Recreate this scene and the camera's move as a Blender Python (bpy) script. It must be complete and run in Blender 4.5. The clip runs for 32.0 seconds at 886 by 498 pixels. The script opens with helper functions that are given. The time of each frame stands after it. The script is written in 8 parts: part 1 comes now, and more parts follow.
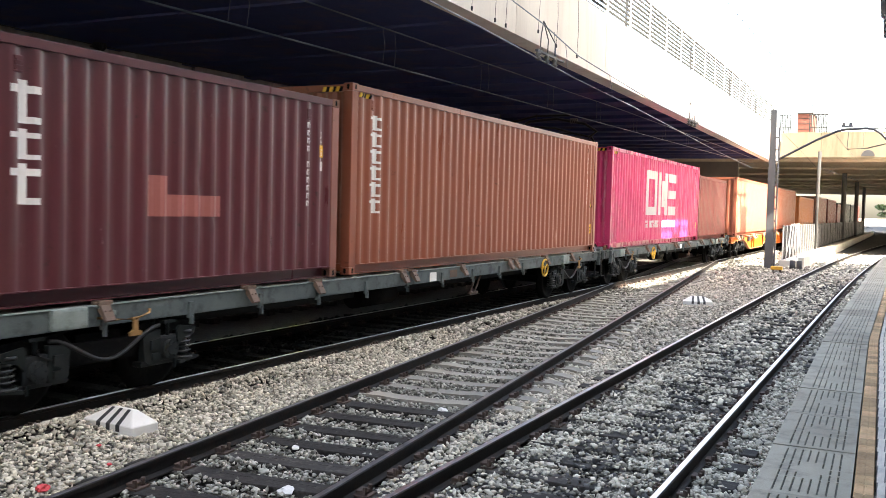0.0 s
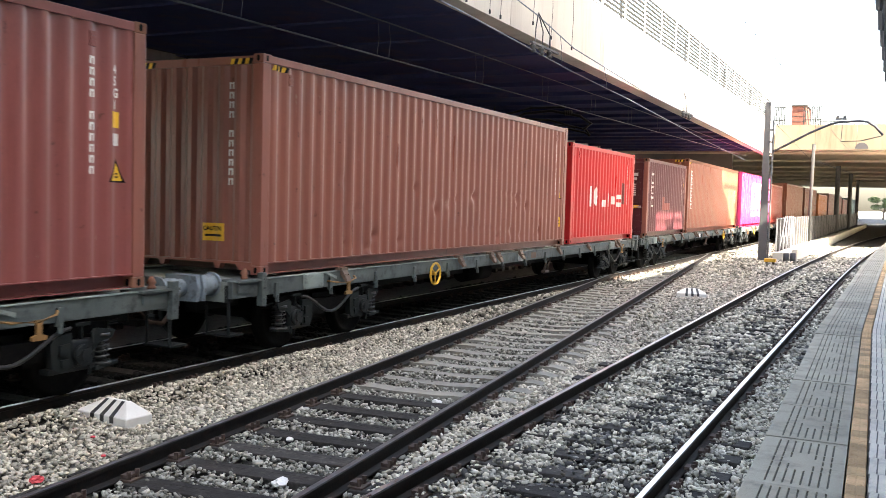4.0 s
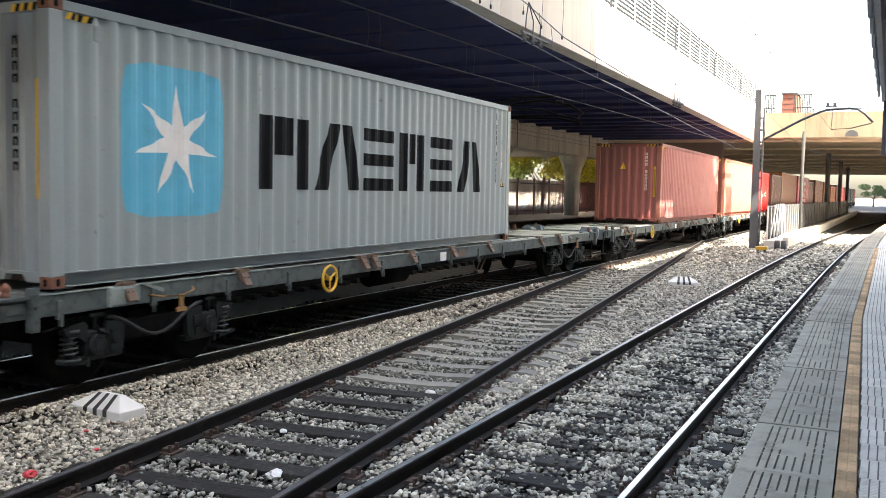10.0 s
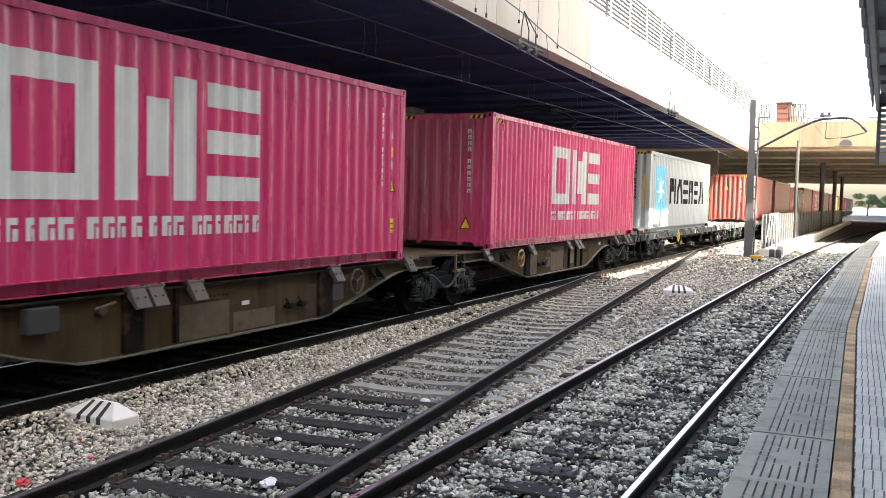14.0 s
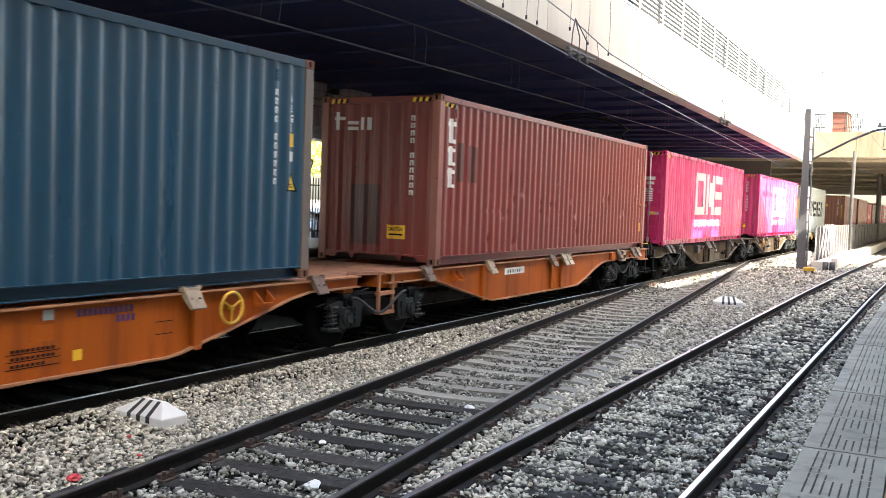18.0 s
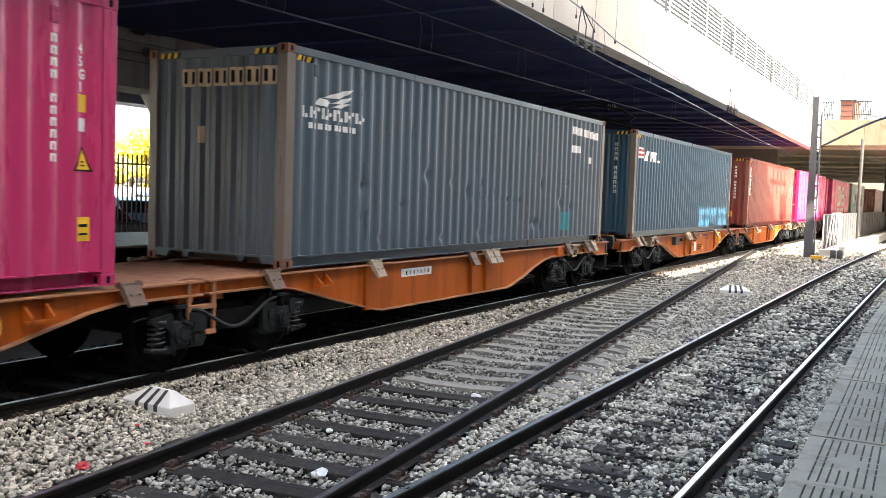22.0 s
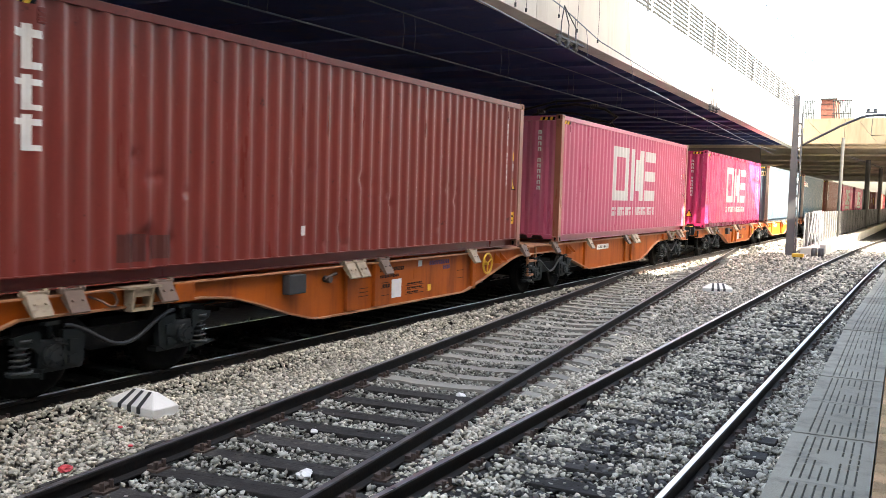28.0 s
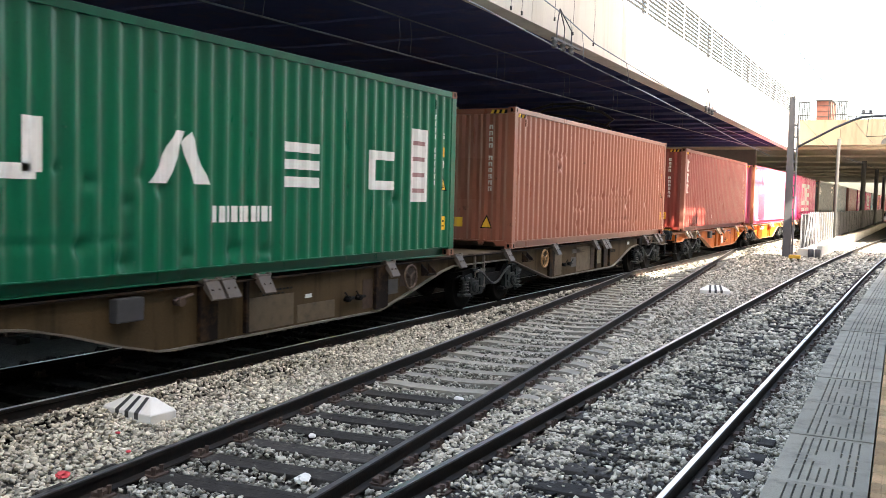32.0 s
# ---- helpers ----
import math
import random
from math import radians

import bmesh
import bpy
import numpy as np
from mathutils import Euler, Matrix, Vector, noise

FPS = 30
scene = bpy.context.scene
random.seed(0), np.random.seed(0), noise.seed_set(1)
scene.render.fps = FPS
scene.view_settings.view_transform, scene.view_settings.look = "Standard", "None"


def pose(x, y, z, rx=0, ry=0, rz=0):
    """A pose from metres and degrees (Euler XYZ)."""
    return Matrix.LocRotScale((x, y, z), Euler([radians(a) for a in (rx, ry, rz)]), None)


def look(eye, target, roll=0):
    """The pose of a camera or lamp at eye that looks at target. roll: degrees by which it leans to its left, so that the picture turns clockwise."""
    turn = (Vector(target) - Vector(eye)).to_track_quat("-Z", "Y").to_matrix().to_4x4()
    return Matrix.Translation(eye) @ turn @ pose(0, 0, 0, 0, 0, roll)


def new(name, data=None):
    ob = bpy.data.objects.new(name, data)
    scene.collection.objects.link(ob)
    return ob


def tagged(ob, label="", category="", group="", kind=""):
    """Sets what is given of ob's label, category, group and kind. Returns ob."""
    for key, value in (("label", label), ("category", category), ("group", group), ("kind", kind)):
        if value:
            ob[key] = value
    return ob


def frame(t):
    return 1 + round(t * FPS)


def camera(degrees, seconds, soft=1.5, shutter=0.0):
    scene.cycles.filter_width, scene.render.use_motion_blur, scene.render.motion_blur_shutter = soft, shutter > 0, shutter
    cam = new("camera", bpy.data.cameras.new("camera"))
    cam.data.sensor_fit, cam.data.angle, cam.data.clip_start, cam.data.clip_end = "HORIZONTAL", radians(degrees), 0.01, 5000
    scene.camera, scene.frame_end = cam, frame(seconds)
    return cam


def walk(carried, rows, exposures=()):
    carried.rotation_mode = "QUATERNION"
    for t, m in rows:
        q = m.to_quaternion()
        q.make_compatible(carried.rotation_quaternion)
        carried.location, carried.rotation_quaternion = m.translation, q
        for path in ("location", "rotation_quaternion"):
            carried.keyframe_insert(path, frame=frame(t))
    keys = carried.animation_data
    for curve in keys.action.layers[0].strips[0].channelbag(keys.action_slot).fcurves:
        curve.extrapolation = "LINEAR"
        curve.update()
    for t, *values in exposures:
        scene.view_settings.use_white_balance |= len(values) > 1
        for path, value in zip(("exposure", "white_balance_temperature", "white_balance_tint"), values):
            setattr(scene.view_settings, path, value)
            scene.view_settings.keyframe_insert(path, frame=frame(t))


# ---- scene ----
cam = camera(51.56, 32.0, soft=0.8, shutter=0.15)
PATH = [
    (0.0, pose(0.0, 0.0, 2.173, 87.35, -1.47, 26.84)),
    (0.5, pose(0.0, 0.0, 2.173, 87.35, -1.72, 26.82)),
    (1.0, pose(0.0, 0.0, 2.173, 87.36, -1.78, 26.77)),
    (1.5, pose(0.0, 0.0, 2.173, 87.34, -1.75, 26.72)),
    (2.0, pose(0.0, 0.0, 2.173, 87.15, -1.72, 26.67)),
    (2.5, pose(0.0, 0.0, 2.173, 87.09, -1.71, 26.63)),
    (4.5, pose(0.0, 0.0, 2.173, 86.59, -1.50, 26.46)),
    (5.0, pose(0.0, 0.0, 2.173, 86.22, -1.49, 26.42)),
    (5.5, pose(0.0, 0.0, 2.173, 86.03, -1.43, 26.37)),
    (6.0, pose(0.0, 0.0, 2.173, 86.06, -1.40, 26.31)),
    (6.5, pose(0.0, 0.0, 2.173, 86.11, -1.26, 26.28)),
    (7.0, pose(0.0, 0.0, 2.173, 86.12, -1.11, 26.22)),
    (7.5, pose(0.0, 0.0, 2.173, 86.15, -1.17, 26.20)),
    (8.0, pose(0.0, 0.0, 2.173, 86.16, -1.16, 26.16)),
    (8.5, pose(0.0, 0.0, 2.173, 86.20, -1.19, 26.11)),
    (9.0, pose(0.0, 0.0, 2.173, 86.21, -1.16, 26.04)),
    (9.5, pose(0.0, 0.0, 2.173, 86.23, -1.13, 26.00)),
    (10.0, pose(0.0, 0.0, 2.173, 86.28, -1.10, 25.97)),
    (10.5, pose(0.0, 0.0, 2.173, 86.34, -1.12, 25.95)),
    (11.0, pose(0.0, 0.0, 2.173, 86.36, -1.18, 25.93)),
    (11.5, pose(0.0, 0.0, 2.173, 86.50, -1.20, 25.89)),
    (12.0, pose(0.0, 0.0, 2.173, 86.58, -1.20, 25.85)),
    (12.5, pose(0.0, 0.0, 2.173, 86.73, -1.25, 25.80)),
    (13.0, pose(0.0, 0.0, 2.173, 86.75, -1.24, 25.76)),
    (13.5, pose(0.0, 0.0, 2.173, 86.77, -1.27, 25.72)),
    (14.0, pose(0.0, 0.0, 2.173, 86.79, -1.25, 25.68)),
    (14.5, pose(0.0, 0.0, 2.173, 86.79, -1.26, 25.63)),
    (16.5, pose(0.0, 0.0, 2.173, 86.90, -1.22, 25.50)),
    (17.0, pose(0.0, 0.0, 2.173, 86.91, -1.19, 25.52)),
    (17.5, pose(0.0, 0.0, 2.173, 86.88, -0.98, 26.84)),
    (18.0, pose(0.0, 0.0, 2.173, 87.11, -2.02, 28.65)),
    (18.5, pose(0.0, 0.0, 2.173, 86.74, -4.16, 32.21)),
    (19.0, pose(0.0, 0.0, 2.173, 86.30, -4.59, 34.99)),
    (19.5, pose(0.0, 0.0, 2.173, 86.24, -4.65, 35.05)),
    (20.0, pose(0.0, 0.0, 2.173, 86.28, -5.20, 35.06)),
    (20.5, pose(0.0, 0.0, 2.173, 86.45, -5.45, 34.07)),
    (21.0, pose(0.0, 0.0, 2.173, 86.62, -4.17, 32.04)),
    (21.5, pose(0.0, 0.0, 2.173, 86.58, -2.52, 30.02)),
    (22.0, pose(0.0, 0.0, 2.173, 86.40, -1.91, 29.04)),
    (22.5, pose(0.0, 0.0, 2.173, 86.43, -1.88, 28.77)),
    (23.0, pose(0.0, 0.0, 2.173, 86.46, -1.89, 28.71)),
    (23.5, pose(0.0, 0.0, 2.173, 86.50, -1.92, 28.66)),
    (24.0, pose(0.0, 0.0, 2.173, 86.48, -1.89, 28.44)),
    (24.5, pose(0.0, 0.0, 2.173, 86.50, -1.95, 28.40)),
    (25.0, pose(0.0, 0.0, 2.173, 86.54, -1.93, 28.39)),
    (25.5, pose(0.0, 0.0, 2.173, 86.52, -1.91, 28.37)),
    (27.5, pose(0.0, 0.0, 2.173, 86.41, -1.72, 28.08)),
    (28.0, pose(0.0, 0.0, 2.173, 86.41, -1.70, 28.03)),
    (28.5, pose(0.0, 0.0, 2.173, 86.47, -1.74, 27.98)),
    (29.0, pose(0.0, 0.0, 2.173, 86.47, -1.61, 27.92)),
    (29.5, pose(0.0, 0.0, 2.173, 86.48, -1.50, 27.87)),
    (30.0, pose(0.0, 0.0, 2.173, 86.51, -1.48, 27.85)),
    (30.5, pose(0.0, 0.0, 2.173, 86.53, -1.51, 27.83)),
    (31.0, pose(0.0, 0.0, 2.173, 86.58, -1.38, 27.79)),
    (31.5, pose(0.0, 0.0, 2.173, 86.60, -1.29, 27.81)),
    (32.0, pose(0.0, 0.0, 2.173, 86.63, -1.37, 27.83)),
]
walk(cam, PATH, ((0, 3.27, 7150, 9), (2, 3.25, 7150, 9), (5, 3.29, 7150, 9), (9, 3.15, 7150, 9), (13, 3.10, 7150, 9), (17, 3.22, 7150, 9), (18, 3.30, 7100, 9), (19, 3.74, 7000, 9), (20.3, 3.74, 7000, 9), (21.5, 3.35, 7100, 9), (24, 3.15, 7150, 9), (28, 3.22, 7150, 9), (32, 3.22, 7150, 9)))

# ---- light ----
SUN_TO = Vector((0.73, -0.15, 0.67)).normalized()
world = bpy.data.worlds.new("sky")
scene.world = world
world.use_nodes = True
wn = world.node_tree.nodes
sky = wn.new("ShaderNodeTexSky")
sky.sky_type = "NISHITA"
sky.sun_disc = False
sky.sun_elevation = math.asin(SUN_TO.z)
sky.sun_rotation = math.atan2(SUN_TO.x, SUN_TO.y)
sky.air_density, sky.dust_density, sky.ozone_density = 1.0, 4.0, 0.4
wn["Background"].inputs[1].default_value = 0.15
world.node_tree.links.new(sky.outputs[0], wn["Background"].inputs[0])
sun = new("sun", bpy.data.lights.new("sun", "SUN"))
sun.data.energy, sun.data.angle, sun.data.color = 5.0, radians(0.55), (1.0, 0.95, 0.87)
sun.matrix_world = look(SUN_TO * 60, (0, 0, 0))

# ---- materials ----
MATS = {}


def surf(name, base, rough=0.6, metal=0.0, var=0.25, scale=3.0, fine=45.0, bump=0.15, second=None, amount=0.4,
         streak=False, pieces=0.0, coat=0.0, spec=0.5, depth=0.01):
    """A painted, stony or metal surface: two scales of variation, a second colour in patches, fine relief."""
    m = bpy.data.materials.new(name)
    m.use_nodes = True
    t = m.node_tree
    n, lk = t.nodes, t.links
    b = n["Principled BSDF"]
    b.inputs["Roughness"].default_value = rough
    b.inputs["Metallic"].default_value = metal
    b.inputs["Coat Weight"].default_value = coat
    b.inputs["Specular IOR Level"].default_value = spec
    tc = n.new("ShaderNodeTexCoord")
    mp = n.new("ShaderNodeMapping")
    if streak:
        mp.inputs["Scale"].default_value = (1.0, 1.0, 0.12)
    lk.new(tc.outputs["Object"], mp.inputs[0])
    big = n.new("ShaderNodeTexNoise")
    big.inputs["Scale"].default_value, big.inputs["Detail"].default_value = scale, 6
    small = n.new("ShaderNodeTexNoise")
    small.inputs["Scale"].default_value, small.inputs["Detail"].default_value = fine, 4
    lk.new(mp.outputs[0], big.inputs["Vector"])
    lk.new(tc.outputs["Object"], small.inputs["Vector"])
    rand = n.new("ShaderNodeObjectInfo")
    off = n.new("ShaderNodeVectorMath")
    off.operation = "SCALE"
    off.inputs[0].default_value = (37.0, 19.0, 53.0)
    lk.new(rand.outputs["Random"], off.inputs["Scale"])
    lk.new(off.outputs[0], mp.inputs["Location"])
    val = n.new("ShaderNodeMath")
    val.operation = "MULTIPLY_ADD"
    lk.new(big.outputs[0], val.inputs[0])
    val.inputs[1].default_value = var * 2
    val.inputs[2].default_value = 1 - var
    v2 = n.new("ShaderNodeMath")
    v2.operation = "MULTIPLY_ADD"
    lk.new(small.outputs[0], v2.inputs[0])
    v2.inputs[1].default_value = var * 0.9
    v2.inputs[2].default_value = 1 - var * 0.45
    mul = n.new("ShaderNodeMath")
    mul.operation = "MULTIPLY"
    lk.new(val.outputs[0], mul.inputs[0])
    lk.new(v2.outputs[0], mul.inputs[1])
    last = mul.outputs[0]
    if pieces:
        src = n.new("ShaderNodeNewGeometry").outputs["Random Per Island"] if pieces > 0 else rand.outputs["Random"]
        p = n.new("ShaderNodeMath")
        p.operation = "MULTIPLY_ADD"
        lk.new(src, p.inputs[0])
        p.inputs[1].default_value = abs(pieces) * 2
        p.inputs[2].default_value = 1 - abs(pieces)
        q = n.new("ShaderNodeMath")
        q.operation = "MULTIPLY"
        lk.new(last, q.inputs[0])
        lk.new(p.outputs[0], q.inputs[1])
        last = q.outputs[0]
    col = n.new("ShaderNodeMix")
    col.data_type, col.blend_type = "RGBA", "MIX"
    col.inputs[6].default_value = (*base, 1)
    col.inputs[7].default_value = (*(second or [c * 0.6 for c in base]), 1)
    ramp = n.new("ShaderNodeMapRange")
    ramp.inputs[1].default_value, ramp.inputs[2].default_value = 0.5, 0.72
    ramp.inputs[4].default_value = amount
    patch = n.new("ShaderNodeTexNoise")
    patch.inputs["Scale"].default_value, patch.inputs["Detail"].default_value = scale * 2.3, 8
    patch.inputs["Roughness"].default_value = 0.65
    lk.new(mp.outputs[0], patch.inputs["Vector"])
    lk.new(patch.outputs[0], ramp.inputs[0])
    lk.new(ramp.outputs[0], col.inputs[0])
    sc = n.new("ShaderNodeVectorMath")
    sc.operation = "SCALE"
    lk.new(col.outputs[2], sc.inputs[0])
    lk.new(last, sc.inputs["Scale"])
    lk.new(sc.outputs[0], b.inputs["Base Color"])
    rr = n.new("ShaderNodeMath")
    rr.operation = "MULTIPLY_ADD"
    lk.new(patch.outputs[0], rr.inputs[0])
    rr.inputs[1].default_value = 0.3
    rr.inputs[2].default_value = rough - 0.15
    lk.new(rr.outputs[0], b.inputs["Roughness"])
    if bump:
        bp = n.new("ShaderNodeBump")
        bp.inputs["Strength"].default_value, bp.inputs["Distance"].default_value = bump, depth
        lk.new(small.outputs[0], bp.inputs["Height"])
        lk.new(bp.outputs[0], b.inputs["Normal"])
    MATS[name] = m
    return m


def worn(m, rust, wear=1.0):
    """Adds small rust spots, scuffs and run marks to a paint."""
    n, lk = m.node_tree.nodes, m.node_tree.links
    b = n["Principled BSDF"]
    src = b.inputs["Base Color"].links[0].from_socket
    tc = n.new("ShaderNodeTexCoord")
    off = n.new("ShaderNodeMapping")
    rnd = n.new("ShaderNodeObjectInfo")
    shift = n.new("ShaderNodeVectorMath")
    shift.operation = "SCALE"
    shift.inputs[0].default_value = (11.0, 47.0, 29.0)
    lk.new(rnd.outputs["Random"], shift.inputs["Scale"])
    lk.new(shift.outputs[0], off.inputs["Location"])
    lk.new(tc.outputs["Object"], off.inputs[0])
    last = src
    for size, stretch, lo, hi, strength, colour in ((5.0, 1.0, 0.635, 0.69, 0.8, [0.6 * c for c in rust]), (2.2, 0.05, 0.60, 0.80, 0.25, [0.5 * c for c in rust]), (9.0, 0.35, 0.665, 0.71, 0.28, (0.40, 0.34, 0.30))):
        mp = n.new("ShaderNodeMapping")
        mp.inputs["Scale"].default_value = (1.0, 1.0, stretch)
        lk.new(off.outputs[0], mp.inputs[0])
        tx = n.new("ShaderNodeTexNoise")
        tx.inputs["Scale"].default_value, tx.inputs["Detail"].default_value, tx.inputs["Roughness"].default_value = size, 7, 0.7
        lk.new(mp.outputs[0], tx.inputs["Vector"])
        rg = n.new("ShaderNodeMapRange")
        rg.inputs[1].default_value, rg.inputs[2].default_value, rg.inputs[4].default_value = lo, hi, strength * wear
        lk.new(tx.outputs[0], rg.inputs[0])
        mx = n.new("ShaderNodeMix")
        mx.data_type = "RGBA"
        lk.new(rg.outputs[0], mx.inputs[0])
        lk.new(last, mx.inputs[6])
        mx.inputs[7].default_value = (*colour, 1)
        last = mx.outputs[2]
    lk.new(last, b.inputs["Base Color"])
    return m


def paint(name, base, rust=(0.12, 0.05, 0.03), amount=0.35, rough=0.42, var=0.16, wear=1.0, gloss=0.5):
    """Weathered container paint, with streaks that run down."""
    return worn(surf(name, base, rough - 0.10, 0.0, var, 1.6, 26.0, 0.12, rust, amount, streak=True, spec=gloss, depth=0.004), rust, wear)


M_RAIL = surf("rail_steel", (0.014, 0.012, 0.011), 0.7, 0.0, 0.3, 4, 60, 0.25, (0.05, 0.03, 0.02), 0.5, spec=0.15)
M_RAILTOP = surf("rail_head_worn", (0.55, 0.55, 0.56), 0.32, 1.0, 0.12, 2, 50, 0.05, (0.3, 0.3, 0.3), 0.3)
M_WOOD = surf("tarred_timber", (0.030, 0.027, 0.024), 0.85, 0, 0.4, 5, 40, 0.5, (0.11, 0.10, 0.09), 0.6, pieces=-0.35, spec=0.2)
M_CSLEEP = surf("concrete_sleeper", (0.225, 0.21, 0.175), 0.85, 0, 0.25, 4, 60, 0.35, (0.15, 0.14, 0.12), 0.6, pieces=-0.15)
M_BALLAST = surf("ballast_bed", (0.09, 0.085, 0.075), 0.95, 0, 0.45, 6, 34, 1.0, (0.035, 0.033, 0.03), 0.8, depth=0.04)
M_STONE = surf("ballast_stone", (0.46, 0.425, 0.345), 0.9, 0, 0.2, 1.2, 60, 0.5, (0.27, 0.24, 0.182), 0.7, pieces=0.5, spec=0.25)
M_STONE_FAR = surf("ballast_stone_dusty", (0.34, 0.315, 0.26), 0.9, 0, 0.2, 1.2, 60, 0.5, (0.17, 0.155, 0.13), 0.7, pieces=0.6, spec=0.2)
M_STONE_MID = surf("ballast_stone_grimy", (0.27, 0.262, 0.222), 0.85, 0, 0.25, 3, 60, 0.5, (0.07, 0.068, 0.065), 0.8, pieces=0.8, spec=0.2)
# Stones under the train, with its shade put into their colour.
M_STONE_DK = surf("ballast_stone_shade", (0.024, 0.023, 0.022), 0.85, 0, 0.25, 3, 60, 0.5, (0.03, 0.03, 0.03), 0.7, pieces=0.7, spec=0.15)
M_STONE_OILSHADE = surf("ballast_stone_blackened", (0.065, 0.063, 0.06), 0.8, 0, 0.3, 3, 60, 0.5, (0.02, 0.02, 0.02), 0.7, pieces=0.8, spec=0.2)
M_STONE_NEAR = surf("ballast_stone_stained", (0.40, 0.375, 0.305), 0.88, 0, 0.25, 0.9, 60, 0.5, (0.05, 0.05, 0.05), 0.9, pieces=0.8, spec=0.2)
M_CONC = surf("concrete", (0.62, 0.585, 0.53), 0.85, 0, 0.25, 0.8, 30, 0.4, (0.22, 0.20, 0.18), 0.6, streak=True)
M_PIER = surf("sooty_concrete", (0.34, 0.325, 0.295), 0.9, 0, 0.3, 0.9, 38, 0.6, (0.12, 0.118, 0.105), 0.8, streak=True, spec=0.2)
M_CONC_LT = surf("concrete_light", (0.58, 0.54, 0.47), 0.8, 0, 0.14, 0.8, 30, 0.25, (0.34, 0.30, 0.25), 0.45, streak=True)
# Navy of the shade and brown of bounced light put into grey concrete.
M_SOFFIT_SHADE = surf("soffit_concrete", (0.058, 0.068, 0.158), 0.95, 0, 0.25, 0.5, 12, 0.1, (0.13, 0.10, 0.105), 0.6, spec=0.1)
M_SLAB = surf("platform_slab", (0.34, 0.30, 0.225), 0.75, 0, 0.25, 2.2, 70, 0.35, (0.13, 0.12, 0.105), 0.7, pieces=-0.15, spec=0.25)
M_TACT = surf("tactile_tile", (0.74, 0.66, 0.55), 0.7, 0, 0.15, 3, 60, 0.2, (0.33, 0.30, 0.27), 0.5, pieces=-0.08)
M_BRICK = surf("clay_paver", (0.60, 0.40, 0.22), 0.8, 0, 0.35, 8, 90, 0.4, (0.42, 0.22, 0.10), 0.7, pieces=-0.3, spec=0.25)
M_WHITE = surf("white_paint", (0.64, 0.63, 0.59), 0.6, 0, 0.08, 3, 40, 0.15, (0.5, 0.48, 0.44), 0.4)
M_BLACK = surf("black_paint", (0.03, 0.03, 0.032), 0.55, 0, 0.2, 4, 50, 0.1)
M_GALV = surf("galvanised_steel", (0.42, 0.43, 0.44), 0.5, 0.7, 0.15, 3, 50, 0.1, (0.25, 0.24, 0.23), 0.4)
M_MAST = surf("mast_steel", (0.085, 0.085, 0.088), 0.75, 0.0, 0.2, 3, 50, 0.15, (0.12, 0.10, 0.09), 0.5)
M_CABLE = surf("cable", (0.05, 0.05, 0.055), 0.5, 0.6, 0.1, 3, 50, 0.0)
M_FENCE = surf("fence_red_brown", (0.13, 0.035, 0.028), 0.55, 0.1, 0.2, 4, 50, 0.1, (0.06, 0.03, 0.03), 0.4)
M_FENCE_DK = surf("fence_dark", (0.035, 0.034, 0.036), 0.55, 0.3, 0.2, 4, 50, 0.1)
M_YEL = surf("yellow_paint", (0.62, 0.36, 0.03), 0.5, 0, 0.15, 5, 50, 0.1, (0.25, 0.14, 0.05), 0.4)
M_RUST = surf("rusty_steel", (0.07, 0.045, 0.035), 0.8, 0.2, 0.3, 6, 60, 0.35, (0.035, 0.025, 0.02), 0.6)
# Near-black: grime, with the shade under the wagons put into it.
M_BOGIE = surf("bogie_grime_shade", (0.004, 0.004, 0.004), 0.8, 0.0, 0.35, 5, 60, 0.3, (0.02, 0.017, 0.015), 0.5, spec=0.1)
M_SPRING = surf("spring_steel", (0.020, 0.024, 0.025), 0.5, 0.0, 0.2, 5, 60, 0.2, (0.04, 0.037, 0.034), 0.5)
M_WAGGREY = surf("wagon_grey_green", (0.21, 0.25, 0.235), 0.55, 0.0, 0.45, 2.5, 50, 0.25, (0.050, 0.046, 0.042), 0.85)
# Darker grey for sills, brackets and corner plates than for decks.
M_WAGSIDE = surf("wagon_sill_dark", (0.085, 0.105, 0.105), 0.55, 0.0, 0.45, 2.5, 50, 0.25, (0.022, 0.022, 0.022), 0.9, spec=0.3)
# Black of the shade under the train, given to the bed.
M_BEDSHADE = surf("shade_dark_bed", (0.008, 0.0076, 0.007), 0.95, 0, 0.4, 5, 40, 0.8, (0.004, 0.004, 0.004), 0.7, depth=0.03, spec=0.1)
M_ORANGE = surf("wagon_orange", (0.38, 0.086, 0.008), 0.55, 0.0, 0.3, 1.3, 40, 0.12, (0.17, 0.036, 0.012), 0.9, streak=True, spec=0.2)
M_BROWN = surf("wagon_brown", (0.010, 0.0072, 0.006), 0.8, 0.0, 0.3, 1.6, 40, 0.2, (0.07, 0.040, 0.020), 0.85, spec=0.08)
M_FLAP = surf("flap_worn_steel", (0.13, 0.085, 0.06), 0.7, 0.1, 0.25, 6, 60, 0.2, (0.20, 0.12, 0.09), 0.5)
M_RUBBER = surf("rubber_hose", (0.012, 0.013, 0.014), 0.6, 0, 0.2, 4, 50, 0.1)
M_LEAF = surf("foliage", (0.36, 0.42, 0.10), 0.6, 0, 0.3, 0.7, 30, 0.0, (0.10, 0.14, 0.03), 0.6, pieces=0.35)
M_LEAF_YEL = surf("foliage_yellow", (0.66, 0.56, 0.06), 0.6, 0, 0.3, 0.7, 30, 0.0, (0.18, 0.20, 0.04), 0.6, pieces=0.35)
